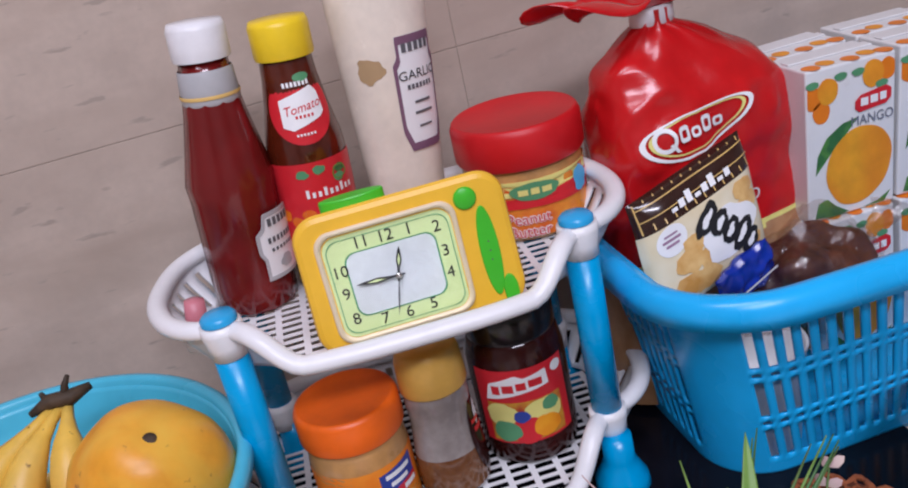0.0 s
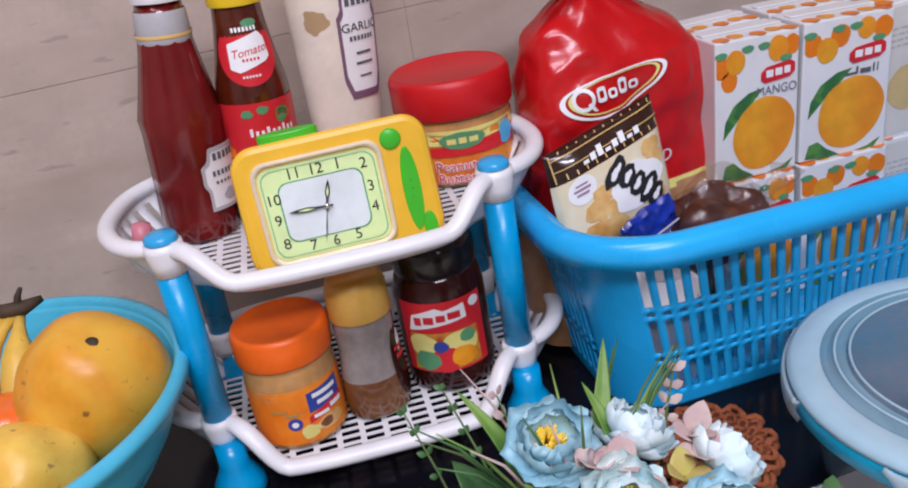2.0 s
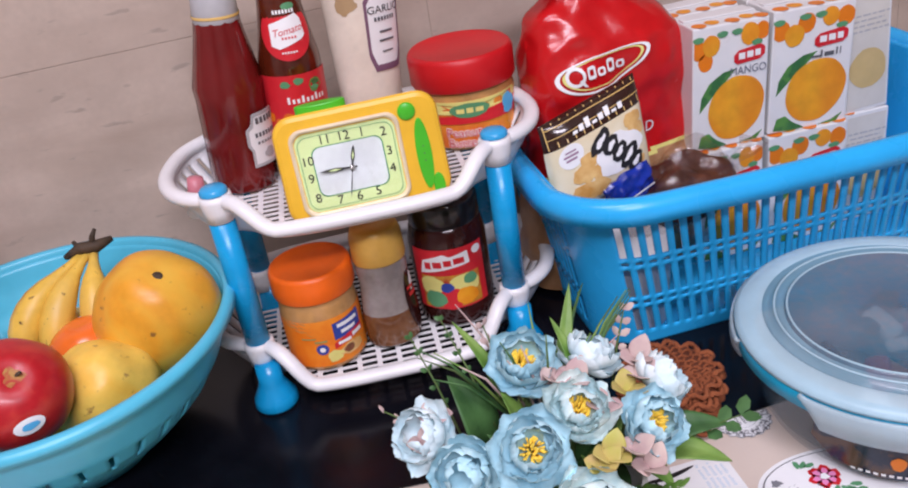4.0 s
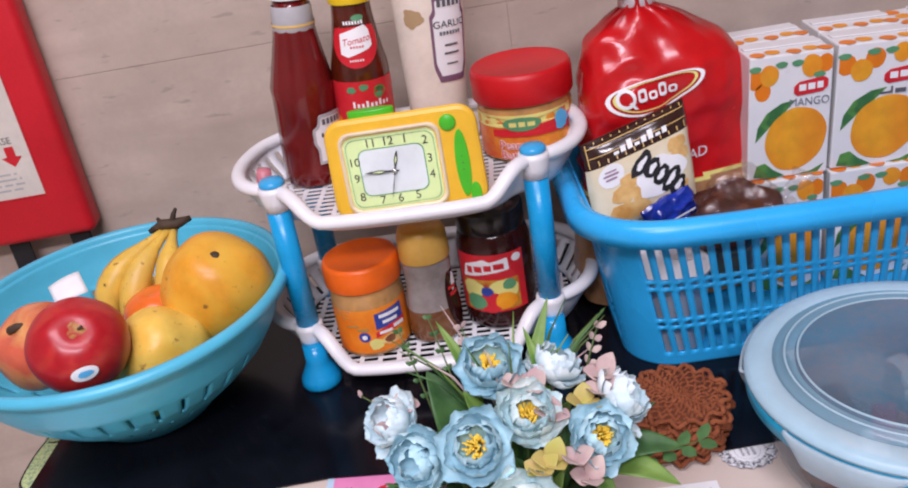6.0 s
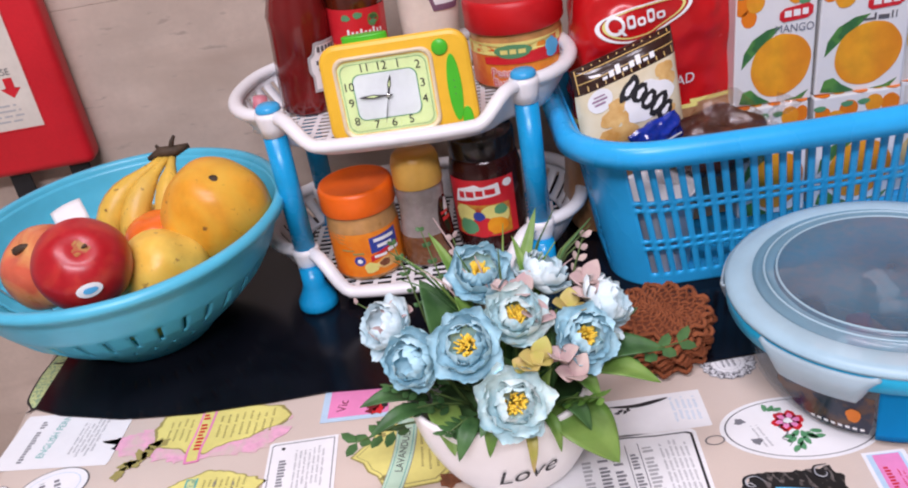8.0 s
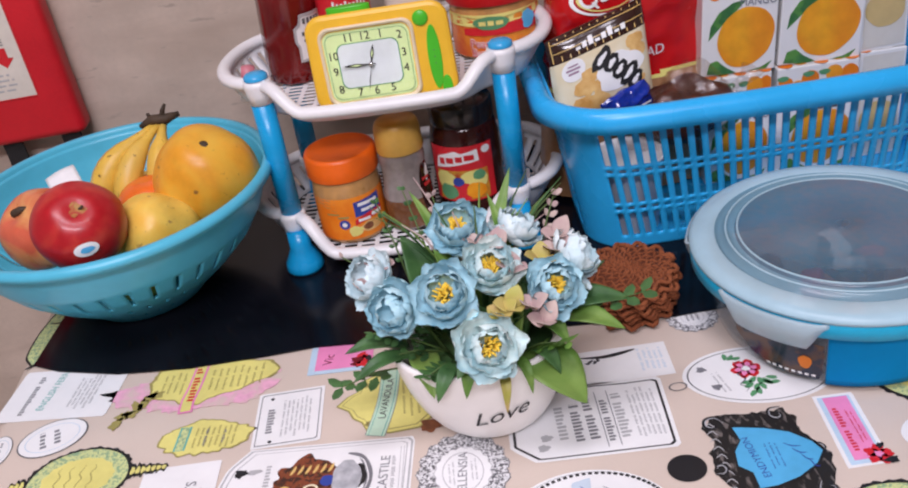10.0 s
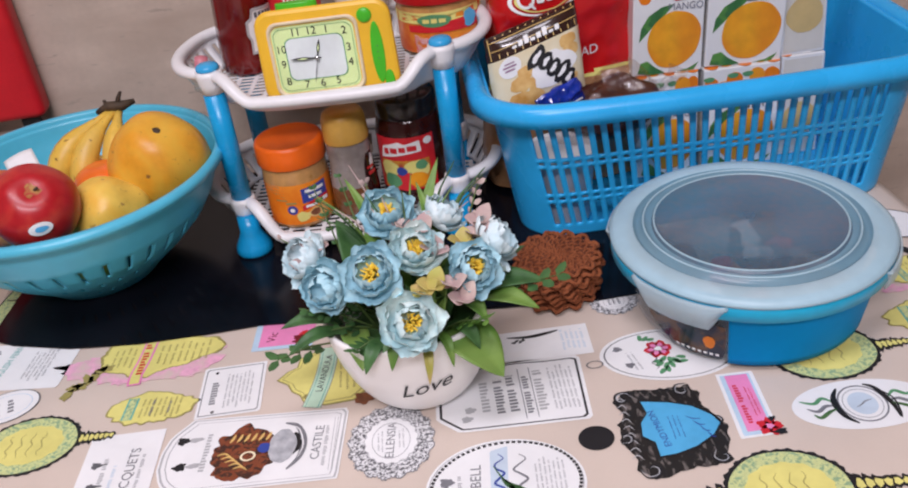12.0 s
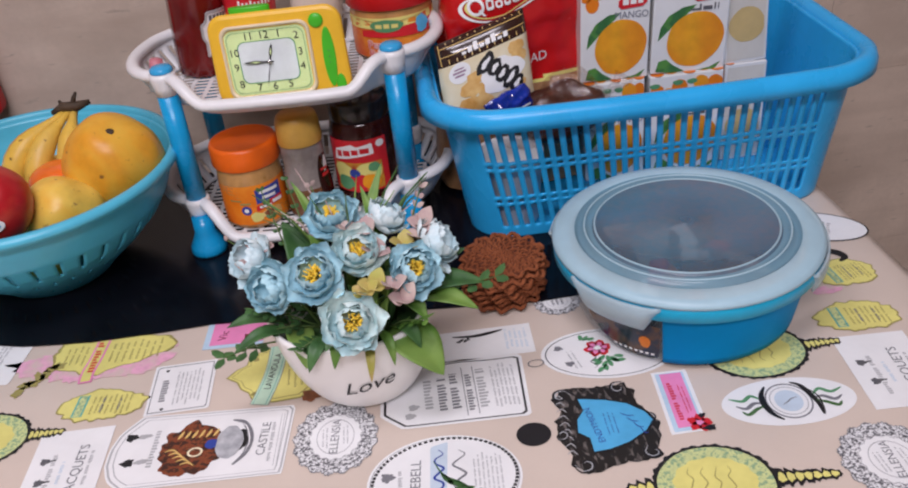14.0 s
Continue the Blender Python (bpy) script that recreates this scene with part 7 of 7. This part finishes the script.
stroke(P, [(-0.008, 0.020), (0.000, 0.004), (0.014, -0.006), (0.024, -0.018)], 0.0018, LEAFD, 4)
for k in range(4):
    vignette((P[0] + 0.002 + 0.006 * k, P[1] + 0.000 - 0.006 * k, -60 + 25 * k), 0.0075, 0.0022, LEAFD, k, 4, 0.1)
script(P, 0.022, -0.026, 0.046, 0.026, 7, 6, PAPERG)
vignette((P[0] - 0.043, P[1] + 0.012, 0), 0.0052, 0.0045, SLATE, 3, 2, 0.3)
vignette((P[0] - 0.044, P[1] - 0.012, 0), 0.0050, 0.0045, PAPERG, 4, 2, 0.3)
# white label with an arched end, a brown crest and a silver helm
P = (-0.265, 0.053, -7)
edge = [(-0.062, 0.041), (0.069, 0.039), (0.067, -0.038), (-0.062, -0.041), (-0.074, -0.030), (-0.080, -0.014), (-0.081, 0.004), (-0.077, 0.022)]
printed(P, [(x * 1.02, y * 1.04) for x, y in edge], PAPER, 0)
outline(P, edge, PAPERG, 0.978)
outline(P, [(x * 0.94, y * 0.91) for x, y in edge], PAPERG, 0.987)
printed(P, wobble(oval(0.027, 0.030, 64, 0.10, 8, -0.012, -0.003), 0.20, 4), CREST, 2, 3)
for k in range(6):
    stroke(P, [(-0.026 + 0.006 * k, 0.010), (-0.024 + 0.006 * k, 0.014), (-0.0225 + 0.006 * k, 0.019)], 0.0026, GOLDF, 3)
for k in range(5):
    stroke(P, [(-0.034 + 0.004 * k, -0.004 - 0.004 * k), (-0.028 + 0.004 * k, -0.002 - 0.004 * k), (-0.022 + 0.004 * k, -0.006 - 0.004 * k)], 0.0018, GOLDF, 3)
outline(P, oval(0.0065, 0.0055, 24, 0, 0, -0.008, -0.007), CREAM, 0.7, 4)
printed(P, oval(0.0065, 0.0055, 24, 0.1, 3, 0.005, 0.001), NAVYP, 4)
printed(P, wobble(oval(0.0115, 0.0190, 40, 0.05, 7, 0.019, 0.001), 0.1, 6), SILVER, 5, 2)
printed(P, oval(0.0060, 0.0120, 32, 0.15, 9, 0.0285, 0.003), INK, 4)
stroke(P, [(0.018, 0.028), (0.028, 0.024), (0.0345, 0.012), (0.0365, -0.001), (0.034, -0.014), (0.026, -0.025)], 0.0058, SLATE, 3)
stroke(P, [(0.022, 0.025), (0.030, 0.020), (0.0345, 0.009), (0.0362, -0.002), (0.0335, -0.013)], 0.0012, PAPER, 4)
words(P, "CASTILE", 0.0105, 0.048, 0.002, 88, SLATE)
script(P, 0.053, -0.026, 0.057, 0.026, 1, 3, PAPERG, 2, 0.8)
lines(P, [(0.0595, -0.030, 0.0600, 0.030), (0.0620, -0.030, 0.0625, 0.030)], PAPERG)
script(P, -0.048, -0.024, -0.040, 0.028, 1, 5, PAPERG, 2, 0.6, 20)
for v, sd in ((0.018, 3), (-0.012, 6)):
    vignette((P[0] - 0.064, P[1] + v + 0.007, 0), 0.0052, 0.0042, INK, sd, 2, 0.3)
    vignette((P[0] - 0.053, P[1] + v + 0.006, 0), 0.0060, 0.0026, PAPERG, sd, 2, 0.2)
# white soap label with ruled border
P = (-0.294, 0.136, -3)
edge = rect(-0.0255, -0.0315, 0.0265, 0.0315, 1)
printed(P, [(x * 1.10, y * 1.08) for x, y in edge], PAPER, 0)
outline(P, edge, SLATE, 0.968)
script(P, -0.0185, -0.022, -0.0105, 0.020, 1, 6, SLATE, 2, 0.85, 9)
script(P, -0.006, -0.025, 0.020, 0.025, 7, 3, PAPERG, 2, 0.5)
for v in (-0.027, 0.026):
    vignette((P[0] - 0.0145, P[1] + v, 0), 0.0016, 0.0016, INK, 2, 2)
# lavender label: a yellow shield with a mint ribbon
P = (-0.205, 0.135, -2)
edge = [(-0.047, 0.000), (-0.038, 0.010), (-0.030, 0.014), (-0.028, 0.026), (-0.016, 0.032), (0.0, 0.037), (0.028, 0.034), (0.036, 0.010), (0.034, -0.026), (0.020, -0.040), (-0.004, -0.041), (-0.022, -0.034), (-0.026, -0.024), (-0.033, -0.018), (-0.037, -0.008)]
printed(P, [(x * 1.04, y * 1.04) for x, y in edge], GOLDOL, 0, 2)
printed(P, edge, YELL, 1, 2)
outline(P, [(x * 0.93, y * 0.93) for x, y in edge], GOLDOL, 0.975, 2)
ribbon = [(-0.016 + 0.0016 * k + 0.0030 * math.sin(k / 9 * math.pi), -0.043 + 0.0088 * k) for k in range(10)]
MINT = mat("pale_mint_print", (0.52, 0.72, 0.55), 0.45)
for w, m_, l_ in ((0.0170, SLATE, 3), (0.0160, MINT, 4), (0.0120, TEALP, 5), (0.0108, MINT, 6)):
    stroke(P, ribbon, w, m_, l_, False)
words(P, "LAVANDULA", 0.0086, -0.0055, 0.000, 80, INK, 7)
script(P, 0.006, -0.028, 0.030, 0.028, 4, 6, GOLDOL, 2, 0.36, 9)
for v in (0.022, -0.027):
    vignette((P[0] - 0.022, P[1] + v, 0), 0.0030, 0.0030, GOLDOL, 5, 2, 0.2)
vignette((-0.176, 0.093, 0), 0.010, 0.007, BROWNP, 3, 3, 0.3)
# pink and yellow ribboned label by the mat
P = (-0.368, 0.200, -6)
printed(P, wobble(oval(0.078, 0.028, 90, 0.14, 6, -0.010, -0.004), 0.2, 2), PINKWASH, 0, 2)
edge = [(-0.056, 0.010), (-0.052, 0.026), (-0.020, 0.032), (0.020, 0.030), (0.052, 0.024), (0.062, 0.010), (0.054, 0.000), (0.040, -0.004), (0.030, -0.012), (0.010, -0.016), (-0.006, -0.026), (-0.020, -0.022), (-0.030, -0.016), (-0.048, -0.012), (-0.052, -0.002)]
printed(P, wobble([(x * 1.04, y * 1.05) for x, y in edge], 0.06, 8), GOLDOL, 1, 2)
printed(P, wobble(edge, 0.06, 8), YELL, 2, 2)
stroke(P, [(-0.014, -0.036), (-0.015, -0.020), (-0.013, 0.0), (-0.012, 0.032)], 0.0130, PINKP, 3, False)
stroke(P, [(-0.014, -0.034), (-0.015, -0.020), (-0.013, 0.0), (-0.012, 0.032)], 0.0090, YELL, 4, False)
script(P, -0.018, -0.026, -0.008, 0.030, 1, 5, REDP, 5, 0.6, 8)
script(P, -0.002, -0.010, 0.050, 0.022, 8, 5, GOLDOL, 4, 0.34)
script(P, -0.046, -0.010, -0.022, 0.022, 4, 6, GOLDOL, 4, 0.34)
for k in range(7):
    vignette((P[0] - 0.048 - 0.005 * k, P[1] - 0.002 - 0.0050 * k + 0.004 * (k % 2), 40 * k), 0.0075, 0.0045, GOLDOL, k, 3, 0.3)
# pale card with teal lettering, pink card, ovals and the yellow print at the edge
P = (-0.507, 0.222, -10)
printed(P, rect(-0.052, -0.030, 0.054, 0.040, 1), PAPER, 0)
words(P, "ENGLISH FERN", 0.0098, -0.012, 0.010, 86, TEALP, 2, 0.85)
script(P, -0.034, -0.022, -0.026, 0.032, 1, 31, SLATE, 2, 0.7, 12)
script(P, 0.010, -0.018, 0.034, 0.030, 6, 33, PAPERG, 2, 0.6)
P = (-0.250, 0.200, -6)
printed(P, rect(-0.028, -0.017, 0.030, 0.026, 1), PALEBL, 0)
printed(P, rect(-0.022, -0.012, 0.030, 0.026, 1), PINKP, 1)
words(P, "Vic", 0.0120, -0.010, 0.002, 84, BERRY, 2)
for k in range(5):
    vignette((-0.234 + 0.004 * (k % 3), 0.190 + 0.005 * (k // 2), 50 * k), 0.0055, 0.0045, (BERRY, REDP, INK)[k % 3], k, 3 + k % 2, 0.3)
for P, a, b in (((-0.500, 0.166, 14), 0.030, 0.0225), ((-0.546, 0.160, 0), 0.012, 0.020)):
    printed(P, oval(a, b, 44), DARKG, 0)
    printed(P, oval(a * 0.955, b * 0.955, 44), PAPER, 1)
    outline(P, oval(a * 0.78, b * 0.74, 40), FAINT, 0.96, 2)
    script(P, -a * 0.45, -b * 0.55, a * 0.35, b * 0.55, 2, 12, SLATE, 2, 0.5)
P = (-0.545, 0.330, 84)
printed(P, oval(0.052, 0.016, 36, 0.06, 3), INK, 0)
printed(P, oval(0.049, 0.014, 36, 0.06, 3), YELFLOR, 1)
stroke((0, 0, 0), [(-0.552, 0.352), (-0.542, 0.350), (-0.530, 0.356)], 0.003, INK, 3)
stroke((0, 0, 0), [(-0.556, 0.276), (-0.548, 0.281), (-0.540, 0.277)], 0.004, INK, 3)
# prints further down the cloth, at the edge of what is seen
wreath((-0.455, 0.018, 0), 0.034, 0.034, 41)
yellow_shield((0.320, -0.120, -8), 0.038, 0.022, 43)
